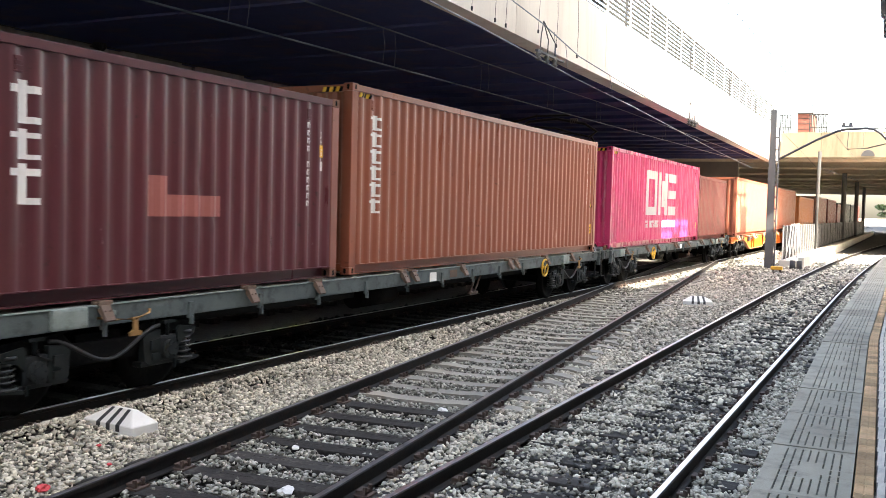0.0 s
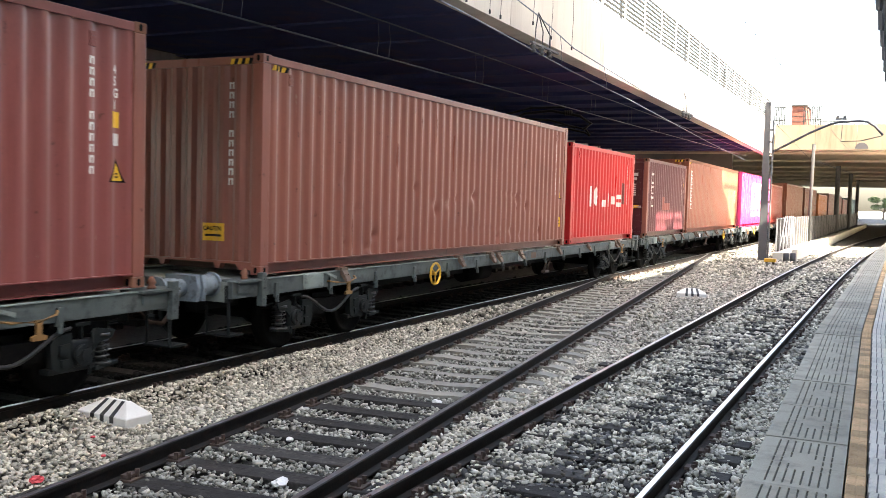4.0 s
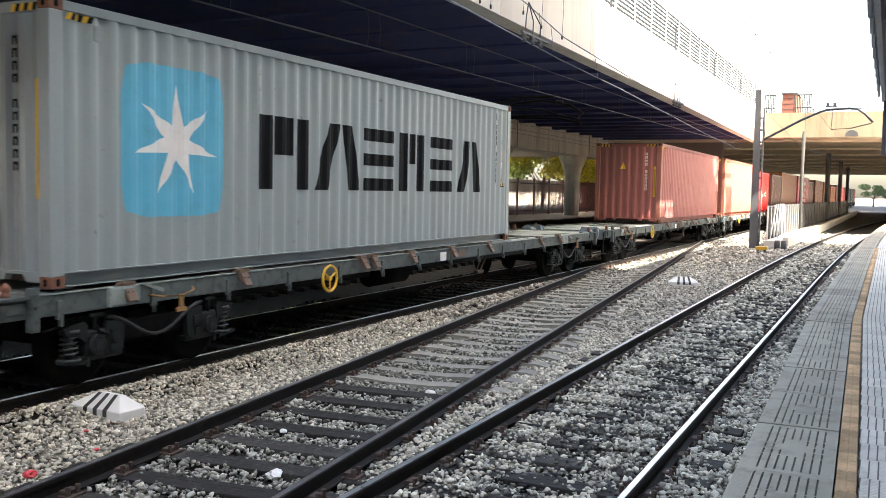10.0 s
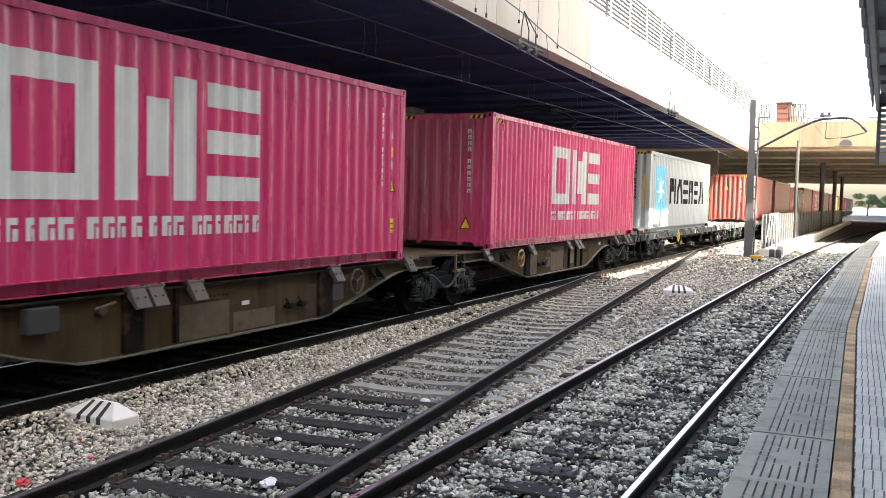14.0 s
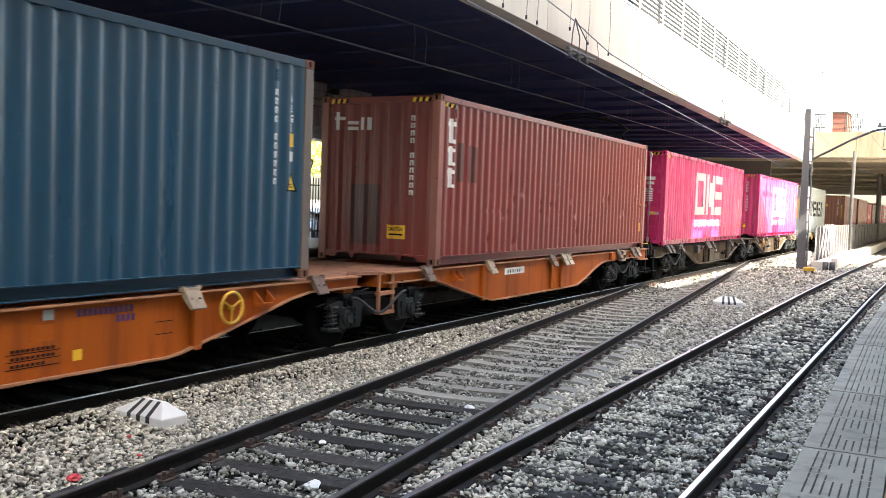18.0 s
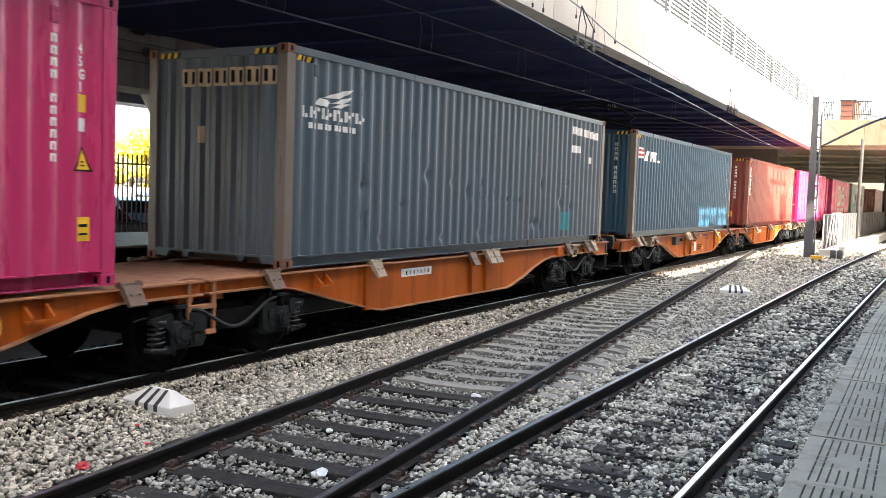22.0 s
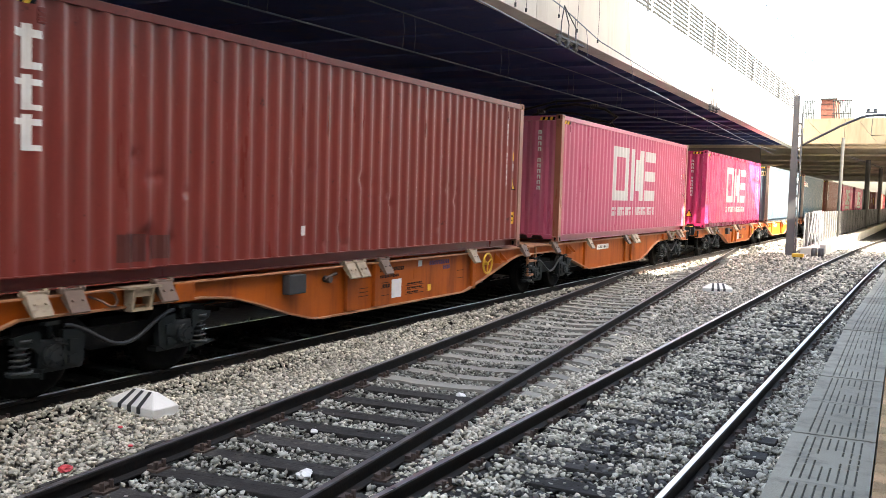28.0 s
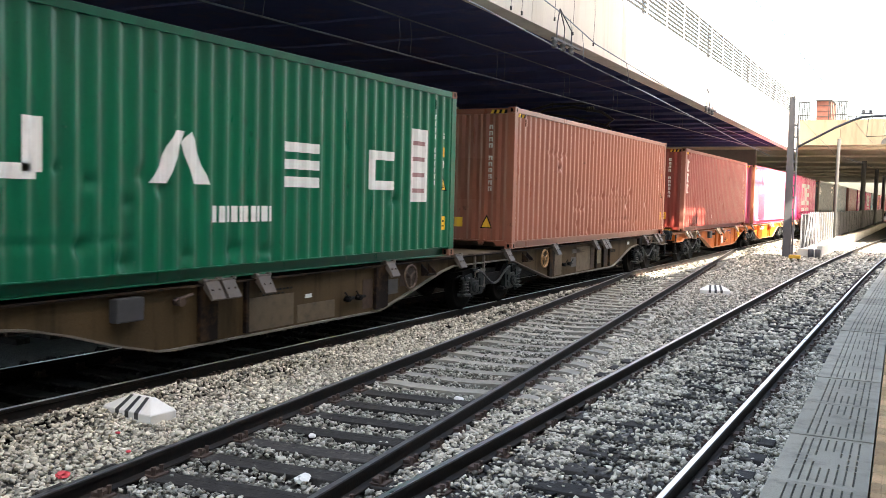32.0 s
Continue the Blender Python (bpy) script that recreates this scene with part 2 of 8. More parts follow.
M_LEAF_DARK = surf("foliage_dark", (0.09, 0.13, 0.045), 0.6, 0, 0.3, 0.7, 30, 0.0, (0.05, 0.08, 0.02), 0.6, pieces=0.35)
M_BARK = surf("bark", (0.13, 0.10, 0.08), 0.9, 0, 0.3, 5, 40, 0.6)
M_ASPH = surf("asphalt", (0.26, 0.25, 0.24), 0.9, 0, 0.2, 0.7, 60, 0.3, (0.10, 0.10, 0.10), 0.5)
M_EARTH = surf("dry_ground", (0.26, 0.23, 0.19), 0.95, 0, 0.25, 0.3, 20, 0.4, (0.18, 0.17, 0.11), 0.6)
M_ROOF = surf("canopy_sheet", (0.30, 0.31, 0.32), 0.55, 0.3, 0.15, 2, 40, 0.1)
M_REDBRICK = surf("red_brick", (0.15, 0.062, 0.046), 0.9, 0, 0.25, 4, 50, 0.3, (0.17, 0.085, 0.065), 0.5, spec=0.1)
M_PLASTER = surf("blocker_plaster", (0.42, 0.36, 0.29), 0.85, 0, 0.12, 0.5, 25, 0.2, (0.27, 0.23, 0.18), 0.5)
M_UNDER = surf("dark_fill_concrete", (0.105, 0.095, 0.09), 0.9, 0, 0.3, 0.6, 20, 0.3, (0.05, 0.045, 0.045), 0.6, spec=0.1)
M_PAVEFAR = surf("polished_paving", (0.64, 0.59, 0.52), 0.6, 0, 0.15, 1.5, 40, 0.08, (0.30, 0.28, 0.25), 0.5)
M_GROUT = surf("dark_grout", (0.20, 0.18, 0.16), 0.9, 0, 0.2, 5, 60, 0.2, spec=0.1)
# Darker tone for the floors of the slabs' grooves.
M_GROOVE = surf("groove_dark", (0.13, 0.122, 0.10), 0.95, 0, 0.2, 5, 60, 0.2, spec=0.1)
M_THINRAIL = surf("thin_rail_grey", (0.045, 0.045, 0.044), 1.0, 0, 0.1, 3, 40, 0.0, spec=0.0)
M_TYRE = surf("tyre", (0.02, 0.02, 0.02), 0.8, 0, 0.2, 5, 50, 0.2)


def glass(name, col=(0.02, 0.025, 0.03), rough=0.05):
    m = bpy.data.materials.new(name)
    m.use_nodes = True
    b = m.node_tree.nodes["Principled BSDF"]
    b.inputs["Base Color"].default_value = (*col, 1)
    b.inputs["Roughness"].default_value = rough
    b.inputs["Coat Weight"].default_value = 0.6
    return m


M_CARGLASS = glass("car_glass")

# ---- mesh helpers ----


def box(bm, x0, x1, y0, y1, z0, z1, bevel=0.0):
    vs = [bm.verts.new(p) for p in ((x0, y0, z0), (x1, y0, z0), (x1, y1, z0), (x0, y1, z0),
                                    (x0, y0, z1), (x1, y0, z1), (x1, y1, z1), (x0, y1, z1))]
    fs = [bm.faces.new([vs[i] for i in q]) for q in ((3, 2, 1, 0), (4, 5, 6, 7), (0, 1, 5, 4), (1, 2, 6, 5), (2, 3, 7, 6), (3, 0, 4, 7))]
    if bevel:
        es = list({e for f in fs for e in f.edges})
        bmesh.ops.bevel(bm, geom=es, offset=bevel, segments=2, affect="EDGES", profile=0.6)
    return vs


def prism(bm, poly, axis, a0, a1):
    """A polygon in the plane across an axis, drawn out from a0 to a1. Axis x: (y, z); y: (x, z); z: (x, y)."""
    def at(p, a):
        return {"x": (a, p[0], p[1]), "y": (p[0], a, p[1]), "z": (p[0], p[1], a)}[axis]
    lo = [bm.verts.new(at(p, a0)) for p in poly]
    hi = [bm.verts.new(at(p, a1)) for p in poly]
    k = len(poly)
    fs = [bm.faces.new(lo[::-1]), bm.faces.new(hi)]
    for i in range(k):
        j = (i + 1) % k
        fs.append(bm.faces.new((lo[i], lo[j], hi[j], hi[i])))
    bmesh.ops.recalc_face_normals(bm, faces=fs)
    return lo + hi


def rod(bm, a, b, r, seg=8, r2=None):
    a, b = Vector(a), Vector(b)
    d = b - a
    q = Vector((0, 0, 1)).rotation_difference(d.normalized()).to_matrix()
    r2 = r if r2 is None else r2
    lo = [bm.verts.new(a + q @ Vector((r * math.cos(i * math.tau / seg), r * math.sin(i * math.tau / seg), 0))) for i in range(seg)]
    hi = [bm.verts.new(b + q @ Vector((r2 * math.cos(i * math.tau / seg), r2 * math.sin(i * math.tau / seg), 0))) for i in range(seg)]
    bm.faces.new(lo[::-1])
    bm.faces.new(hi)
    for i in range(seg):
        f = bm.faces.new((lo[i], lo[(i + 1) % seg], hi[(i + 1) % seg], hi[i]))
        f.smooth = seg > 7
    return lo + hi


def tube(bm, pts, r, seg=6):
    pts = [Vector(p) for p in pts]
    rings = []
    for i, p in enumerate(pts):
        d = (pts[min(i + 1, len(pts) - 1)] - pts[max(i - 1, 0)]).normalized()
        q = Vector((0, 0, 1)).rotation_difference(d).to_matrix()
        rings.append([bm.verts.new(p + q @ Vector((r * math.cos(k * math.tau / seg), r * math.sin(k * math.tau / seg), 0))) for k in range(seg)])
    for a, b in zip(rings, rings[1:]):
        # match the nearest start vertex
        o = min(range(seg), key=lambda k: (b[k].co - a[0].co).length)
        for k in range(seg):
            f = bm.faces.new((a[k], a[(k + 1) % seg], b[(k + 1 + o) % seg], b[(k + o) % seg]))
            f.smooth = True


def lathe(bm, profile, seg=24, centre=(0, 0), axis="z"):
    """profile: (radius, height) from bottom to top, turned about an upright or an x axis."""
    rings = []
    for r, h in profile:
        ring = []
        for i in range(seg):
            a = i * math.tau / seg
            p = (centre[0] + r * math.cos(a), centre[1] + r * math.sin(a), h) if axis == "z" else (h, centre[0] + r * math.cos(a), centre[1] + r * math.sin(a))
            ring.append(bm.verts.new(p))
        rings.append(ring)
    fs = []
    for a, b in zip(rings, rings[1:]):
        for i in range(seg):
            f = bm.faces.new((a[i], a[(i + 1) % seg], b[(i + 1) % seg], b[i]))
            f.smooth = True
            fs.append(f)
    fs += [bm.faces.new(rings[0][::-1]), bm.faces.new(rings[-1])]
    bmesh.ops.recalc_face_normals(bm, faces=fs)


def mesh_of(bm, name):
    me = bpy.data.meshes.new(name)
    bm.to_mesh(me)
    bm.free()
    return me


def part(name, bm, material, parent=None, label="", at=None):
    """Links a bmesh, or a mesh that others share, as one object under a thing."""
    me = bm if isinstance(bm, bpy.types.Mesh) else mesh_of(bm, name)
    if not me.materials:
        me.materials.append(material)
    ob = new(name, me)
    if ob.material_slots[0].material is not material:
        ob.material_slots[0].link = "OBJECT"
        ob.material_slots[0].material = material
    if parent:
        ob.parent = parent
    if at is not None:
        ob.matrix_basis = at if isinstance(at, Matrix) else Matrix.Translation(at)
    if label:
        ob["label"] = label
    return ob


def B(*boxes, bevel=0.0):
    """A bmesh of boxes (x0, x1, y0, y1, z0, z1)."""
    bm = bmesh.new()
    for b in boxes:
        box(bm, *b, bevel=bevel)
    return bm


def empty(name, at=None):
    ob = new(name)
    ob.empty_display_size = 0.3
    if at is not None:
        ob.matrix_basis = at if isinstance(at, Matrix) else Matrix.Translation(at)
    return ob


# ---- the train's way ----
XT = -8.703
ZB = 1.10
SPEED = ((0, 6.15), (2, 6.2), (7, 6.3), (12.5, 6.52), (17.5, 6.48), (20, 6.52), (23.5, 6.8), (28.5, 6.75), (32, 6.65))


def run(t):
    """Metres that the train has gone since the start."""
    far = 0.0
    for (t0, v0), (t1, v1) in zip(SPEED, SPEED[1:]):
        if t <= t0:
            break
        e = min(t, t1)
        v = v0 + (v1 - v0) * (e - t0) / (t1 - t0)
        far += (v0 + v) / 2 * (e - t0)
    return far


MOVING = []


def on_train(thing, u, z):
    """Puts a thing on the train with its origin u metres along it."""
    thing.matrix_basis = pose(XT, u, z)
    MOVING.append((thing, u, z))
    return thing

# ---- ground and tracks ----


def edge_x(y):
    return -0.70 - 0.022 * (max(4, min(y, 13)) - 4)


def near_x(y):
    return -2.50 + (0.00055 * (y - 25) ** 2 if y > 25 else 0)


def mid_x(y):
    return -4.10 - 0.105 * y


def structure(ob, label, category):
    return tagged(ob, label, category, kind="structure")


bm = bmesh.new()
g = [bm.verts.new(p) for p in ((-900, -300, -0.42), (900, -300, -0.42), (900, 2500, -0.42), (-900, 2500, -0.42))]
bm.faces.new(g)
structure(part("ground", bm, M_EARTH), "dry pale earth round the station reaching the horizon", "ground")

bm = bmesh.new()
prof = [(-15.9, -0.41), (-15.2, -0.24), (-13.0, -0.20), (-10.6, -0.24), (-9.9, -0.2), (-8.7, -0.19), (-7.4, -0.2), (-6.6, -0.17), (-5.0, -0.19), (-3.8, -0.17), (-2.5, -0.19), (-1.2, -0.20), (-0.72, -0.22)]
ys = [-12 + 0.8 * i for i in range(60)] + [36 + 4 * i for i in range(60)]
grid = [[bm.verts.new((x + (near_x(y) + 2.5 if x > -4 else 0), y, z - 0.05 + 0.03 * noise.noise((x * 1.1, y * 0.9, 0)))) for x, z in prof] for y in ys]
for r0, r1 in zip(grid, grid[1:]):
    for i in range(len(prof) - 1):
        f = bm.faces.new((r0[i], r0[i + 1], r1[i + 1], r1[i]))
        f.smooth = True
structure(part("ballast_bed", bm, M_BALLAST), "grey crushed-stone ballast bed under the tracks", "ballast")

# Extra sheet that paints the train's shade on the ballast.
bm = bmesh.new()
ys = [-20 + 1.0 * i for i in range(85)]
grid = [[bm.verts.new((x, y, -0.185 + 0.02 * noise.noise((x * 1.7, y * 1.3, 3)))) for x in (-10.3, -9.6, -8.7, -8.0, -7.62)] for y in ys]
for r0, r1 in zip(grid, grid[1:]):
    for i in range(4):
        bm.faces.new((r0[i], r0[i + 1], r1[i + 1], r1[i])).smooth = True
structure(part("oily_ballast_bed", bm, M_BEDSHADE), "dark ballast sheet standing in for the shade under the freight train", "ballast")

RAIL_BASE = [(-0.065, -0.155), (0.065, -0.155), (0.065, -0.142), (0.012, -0.125), (0.010, -0.045), (0.036, -0.034), (0.036, -0.006), (0.030, -0.0012), (-0.030, -0.0012), (-0.036, -0.006), (-0.036, -0.034), (-0.010, -0.045), (-0.012, -0.125), (-0.065, -0.142)]
RAIL_TOP = [(-0.024, -0.002), (0.024, -0.002), (0.022, 0.0015), (0.014, 0.002), (-0.014, 0.002), (-0.022, 0.0015)]


def sweep(bm, prof, line):
    rings = [[bm.verts.new((x + px, y, z + pz)) for px, pz in prof] for x, y, z in line]
    fs = []
    for a, b in zip(rings, rings[1:]):
        for i in range(len(prof)):
            j = (i + 1) % len(prof)
            fs.append(bm.faces.new((a[i], a[j], b[j], b[i])))
    fs += [bm.faces.new(rings[0]), bm.faces.new(rings[-1][::-1])]
    bmesh.ops.recalc_face_normals(bm, faces=fs)


def track(name, fx, y0, y1, label, shiny, wood_to, sleepers_to, first=0.3):
    """Two rails on sleepers: timber up to wood_to, concrete beyond."""
    tr = structure(empty(name), label, "railway track")
    n = max(2, int((y1 - y0) / 3))
    for side in (-0.868, 0.868):
        line = [(fx(y0 + (y1 - y0) * i / n) + side, y0 + (y1 - y0) * i / n, 0) for i in range(n + 1)]
        bm = bmesh.new()
        sweep(bm, RAIL_BASE, line)
        rail = part("rail", bm, M_RAIL, tr)
        bm = bmesh.new()
        sweep(bm, RAIL_TOP, line)
        part("rail_head", bm, M_RAILTOP if shiny else M_RAILDULL, rail, "polished running surface" if shiny else "")
    y = y0 + first
    i = 0
    while y < min(y1, sleepers_to):
        wood = y < wood_to
        dy = (fx(y + 0.1) - fx(y - 0.1)) / 0.2
        m = pose(fx(y), y, random.uniform(-0.008, 0.006), 0, 0, -math.degrees(math.atan(dy)) + random.uniform(-1, 1))
        s = part("sleeper", SLEEPER_WOOD if wood else SLEEPER_CONC, M_WOOD if wood else M_CSLEEP, tr, at=m)
        if y < 34:
            part("fastening", FASTENING, M_RUST, s)
        y += 0.6
        i += 1
    return tr


M_RAILDULL = surf("rail_head_dull", (0.16, 0.15, 0.15), 0.45, 0.8, 0.2, 3, 50, 0.1, (0.10, 0.06, 0.04), 0.5)
bm = bmesh.new()
box(bm, -1.3, 1.3, -0.125, 0.125, -0.36, -0.155, bevel=0.012)
for k in (-0.5, 0.1, 0.7):
    box(bm, k, k + 0.42, 0.03, 0.034, -0.1556, -0.1536)
SLEEPER_WOOD = mesh_of(bm, "sleeper_wood")
bm = bmesh.new()
prism(bm, [(-1.3, -0.36), (1.3, -0.36), (1.3, -0.17), (1.15, -0.14), (0.5, -0.14), (0.3, -0.155), (-0.3, -0.155), (-0.5, -0.14), (-1.15, -0.14), (-1.3, -0.17)], "y", -0.115, 0.115)
SLEEPER_CONC = mesh_of(bm, "sleeper_conc")
bm = bmesh.new()
for s in (-0.868, 0.868):
    box(bm, s - 0.17, s + 0.17, -0.085, 0.085, -0.156, -0.138)
    for k in (-1, 1):
        rod(bm, (s + k * 0.125, -0.05, -0.14), (s + k * 0.125, -0.05, -0.075), 0.02, 6)
        rod(bm, (s + k * 0.125, 0.05, -0.14), (s + k * 0.125, 0.05, -0.075), 0.02, 6)
        box(bm, s + k * 0.09 - 0.04, s + k * 0.09 + 0.04, -0.06, 0.06, -0.13, -0.105)
FASTENING = mesh_of(bm, "fastening")
track("track_near", near_x, -6, 180, "platform track with polished rails on timber sleepers in ballast", True, 200, 60)
track("track_middle", mid_x, -6, 44, "crossover track with dull rails on timber and concrete sleepers", False, 9.3, 44, 0.1)
track("track_freight", lambda y: XT, -60, 240, "freight track with worn rails under the container train", True, 60, 50)
track("track_far", lambda y: -13.4, -30, 65.8, "track beside the opposite platform", True, 60, 40)

# ---- own platform ----
PZ = 0.60
plat = structure(empty("platform"), "station platform with concrete edge slabs, clay pavers and tactile tiles", "platform")
bm = bmesh.new()
ys = [-8, 0, 4, 7, 10, 13, 40, 90, 160]
L = [bm.verts.new((edge_x(y) + 0.03 + (near_x(y) + 2.5), y, z)) for y in ys for z in (-0.4, PZ - 0.13)]
Rr = [bm.verts.new((6, y, z)) for y in ys for z in (-0.4, PZ - 0.13)]
for i in range(len(ys) - 1):
    a, b = 2 * i, 2 * i + 2
    bm.faces.new((L[a + 1], L[a], L[b], L[b + 1]))
    bm.faces.new((L[a + 1], L[b + 1], Rr[b + 1], Rr[a + 1]))
part("platform_body", bm, M_CONC, plat)
SL = 1.16


def slab_mesh():
    """An edge slab with anti-slip grooves cut into its top."""
    xs, w = [0.0, 0.075], 0.52
    for i in range(8):
        c = 0.10 + i * 0.048
        xs += [c, c + 0.011]
    xs += [0.49, w]
    cuts = [0.0, 0.03]
    rows = [(0.05, 0.37), (0.385, 0.50), (0.53, 0.63), (0.66, 0.775), (0.79, 1.10)]
    for a, b in rows:
        cuts += [a, b]
    cuts += [1.13, SL - 0.012]
    xs, cuts = sorted(set(xs)), sorted(set(cuts))
    bm = bmesh.new()

    def low(i, j):
        x, y = (xs[i] + xs[i + 1]) / 2, (cuts[j] + cuts[j + 1]) / 2
        k = (x - 0.10) / 0.048
        if not (0 <= k < 8 and (k % 1) * 0.048 < 0.0115):
            return False
        if not any(a < y < b for a, b in rows):
            return False
        r = [a < y < b for a, b in rows].index(True)
        return r in (0, 4) or abs(int(k) - 3.5) > (2.2 if r == 2 else 1.2)

    nx, ny = len(xs) - 1, len(cuts) - 1
    for i in range(nx):
        for j in range(ny):
            z = -0.012 if low(i, j) else 0.0
            bm.faces.new([bm.verts.new(p) for p in ((xs[i], cuts[j], z), (xs[i + 1], cuts[j], z), (xs[i + 1], cuts[j + 1], z), (xs[i], cuts[j + 1], z))]).material_index = int(z < 0)
            for di, dj in ((1, 0), (0, 1)):
                if i + di < nx and j + dj < ny and low(i, j) != low(i + di, j + dj):
                    if di:
                        q = ((xs[i + 1], cuts[j], 0), (xs[i + 1], cuts[j + 1], 0), (xs[i + 1], cuts[j + 1], -0.012), (xs[i + 1], cuts[j], -0.012))
                    else:
                        q = ((xs[i], cuts[j + 1], 0), (xs[i + 1], cuts[j + 1], 0), (xs[i + 1], cuts[j + 1], -0.012), (xs[i], cuts[j + 1], -0.012))
                    bm.faces.new([bm.verts.new(p) for p in q])
    e = SL - 0.012
    for q in (((0, 0, 0), (0, 0, -0.13), (0, e, -0.13), (0, e, 0)), ((0, 0, 0), (w, 0, 0), (w, 0, -0.13), (0, 0, -0.13)), ((w, 0, 0), (w, e, 0), (w, e, -0.13), (w, 0, -0.13)), ((0, e, 0), (0, e, -0.13), (w, e, -0.13), (w, e, 0))):
        bm.faces.new([bm.verts.new(p) for p in q])
    bmesh.ops.remove_doubles(bm, verts=bm.verts, dist=0.0005)
    bmesh.ops.recalc_face_normals(bm, faces=bm.faces)
    me = mesh_of(bm, "edge_slab")
    me.materials.append(M_SLAB)
    me.materials.append(M_GROOVE)
    return me


SLAB = slab_mesh()
y = -6.12
while y < 95:
    dx = (edge_x(y + SL) - edge_x(y) + near_x(y + SL) - near_x(y)) / SL
    part("edge_slab", SLAB, M_SLAB, plat, at=pose(edge_x(y) + near_x(y) + 2.5, y, PZ + random.uniform(-0.003, 0.003), random.uniform(-0.15, 0.15), 0, -math.degrees(math.atan(dx))))
    y += SL
bm = bmesh.new()
box(bm, 0, 0.105, 0, 0.20, -0.06, -0.004)
for i in range(12):
    for x in (0.004, 0.056):
        box(bm, x, x + 0.045, 0.003 + i * 0.01665, 0.0135 + i * 0.01665, -0.004, 0.002)
PAVER = mesh_of(bm, "paver")
bm = bmesh.new()
box(bm, 0, 0.398, 0, 0.398, -0.06, 0.0)
TACTILE = mesh_of(bm, "tactile_tile")
bm = bmesh.new()
for i in range(8):
    for j in range(14):
        x, yy = 0.025 + i * 0.0497, 0.0145 + j * 0.0284
        box(bm, x - 0.0205, x + 0.0205, yy - 0.0105, yy + 0.0105, 0.0, 0.006)
TACTILE_RIBS = mesh_of(bm, "tactile_ribs")
y = -6.034
while y < 32:
    part("paver", PAVER, M_BRICK, plat, at=pose(edge_x(y) + 0.53, y, PZ - 0.002))
    y += 0.206
y = -6.0
while y < 32:
    tile = part("tactile_tile", TACTILE, M_GROUT, plat, at=pose(edge_x(y) + 0.645, y, PZ - 0.004))
    tagged(part("tactile_ribs", TACTILE_RIBS, M_TACT, tile, "raised pale ribs"), kind="stuff")
    y += 0.4
part("paving", B((edge_x(4) + 1.06, 6, -8, 160, PZ - 0.1, PZ - 0.004)), M_TACT, plat)

# ---- opposite platform ----
FZ = 0.68
far = structure(empty("platform_opposite"), "opposite platform with pale concrete coping under the viaduct", "platform")
part("platform_body", B((-20.9, -16.45, -20, 120, -0.42, FZ - 0.05)), M_CONC, far)
part("paving", B((-20.9, -16.56, -20, 120, FZ - 0.05, FZ)), M_PAVEFAR, far)
for i in range(60):
    y = -12 + i * 2.0
    part("coping", B((-16.55, -16.1, y + 0.01, y + 1.99, FZ - 0.2, FZ + 0.012)) if i == 0 else COPING, M_PAVEFAR, far, at=None if i == 0 else (0, i * 2.0, 0))
    if i == 0:
        COPING = far.children[-1].data
structure(part("car_park", B((-52, -20.9, -40, 160, -0.40, 0.05)), M_ASPH), "asphalt car park behind the opposite platform", "car park")

# ---- viaduct ----


def fx(y):
    """The viaduct's edge."""
    return -6.64 - 0.0172 * (y - 14.6)


def parapet(y):
    """The height of the viaduct's parapet, which climbs slowly."""
    return 7.0 + 0.0148 * (y - 24)


def skew(bm, x0, x1, y0, y1, z0, z1):
    """A long beam between two offsets from the viaduct's edge."""
    prism(bm, [(fx(y0) + x0, y0), (fx(y0) + x1, y0), (fx(y1) + x1, y1), (fx(y1) + x0, y1)], "z", z0, z1)


via = structure(empty("viaduct"), "concrete road viaduct over the tracks with a deep edge fascia", "viaduct")
VY0, VY1 = -8, 62
bm = bmesh.new()
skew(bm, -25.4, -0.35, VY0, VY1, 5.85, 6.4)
part("deck_slab", bm, M_SOFFIT_SHADE, via)
y = VY0 + 1.0
while y < VY1 - 1:
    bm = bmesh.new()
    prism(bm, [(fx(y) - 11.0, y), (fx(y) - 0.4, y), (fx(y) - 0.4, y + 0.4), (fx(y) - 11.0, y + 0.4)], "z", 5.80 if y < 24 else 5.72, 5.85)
    part("cross_beam", bm, M_SOFFIT_SHADE, via)
    y += 2.6
y = VY0
while y < VY1:
    y2 = min(y + 6.0, VY1) - 0.02
    bm = bmesh.new()
    vs = [bm.verts.new((fx(q) + x, q, z)) for q in (y, y2) for x, z in ((-0.4, 5.42), (0, 5.42), (0, parapet(q)), (-0.4, parapet(q)))]
    for q in ((0, 1, 2, 3), (7, 6, 5, 4), (0, 4, 5, 1), (1, 5, 6, 2), (2, 6, 7, 3), (3, 7, 4, 0)):
        bm.faces.new([vs[i] for i in q])
    bmesh.ops.recalc_face_normals(bm, faces=bm.faces)
    part("fascia_panel", bm, M_CONC_LT, via)
    y += 6.0
part("pier_beam", B((-19.0, -17.6, VY0, VY1, 4.45, 5.86)), M_PIER, via)
part("pier_beam", B((-31.7, -30.3, VY0, VY1, 5.42, 5.86)), M_PIER, via)
for k in range(8):
    part("beam_joint", B((-17.6, -17.585, -6.9 + 12.7 * k + 0.9, -6.9 + 12.7 * k + 0.98, 4.46, 5.84)), M_BLACK, via)
part("back_wall_beam", B((-18.9, -17.65, VY0, VY1, 5.86, 6.0)), M_CONC, via)

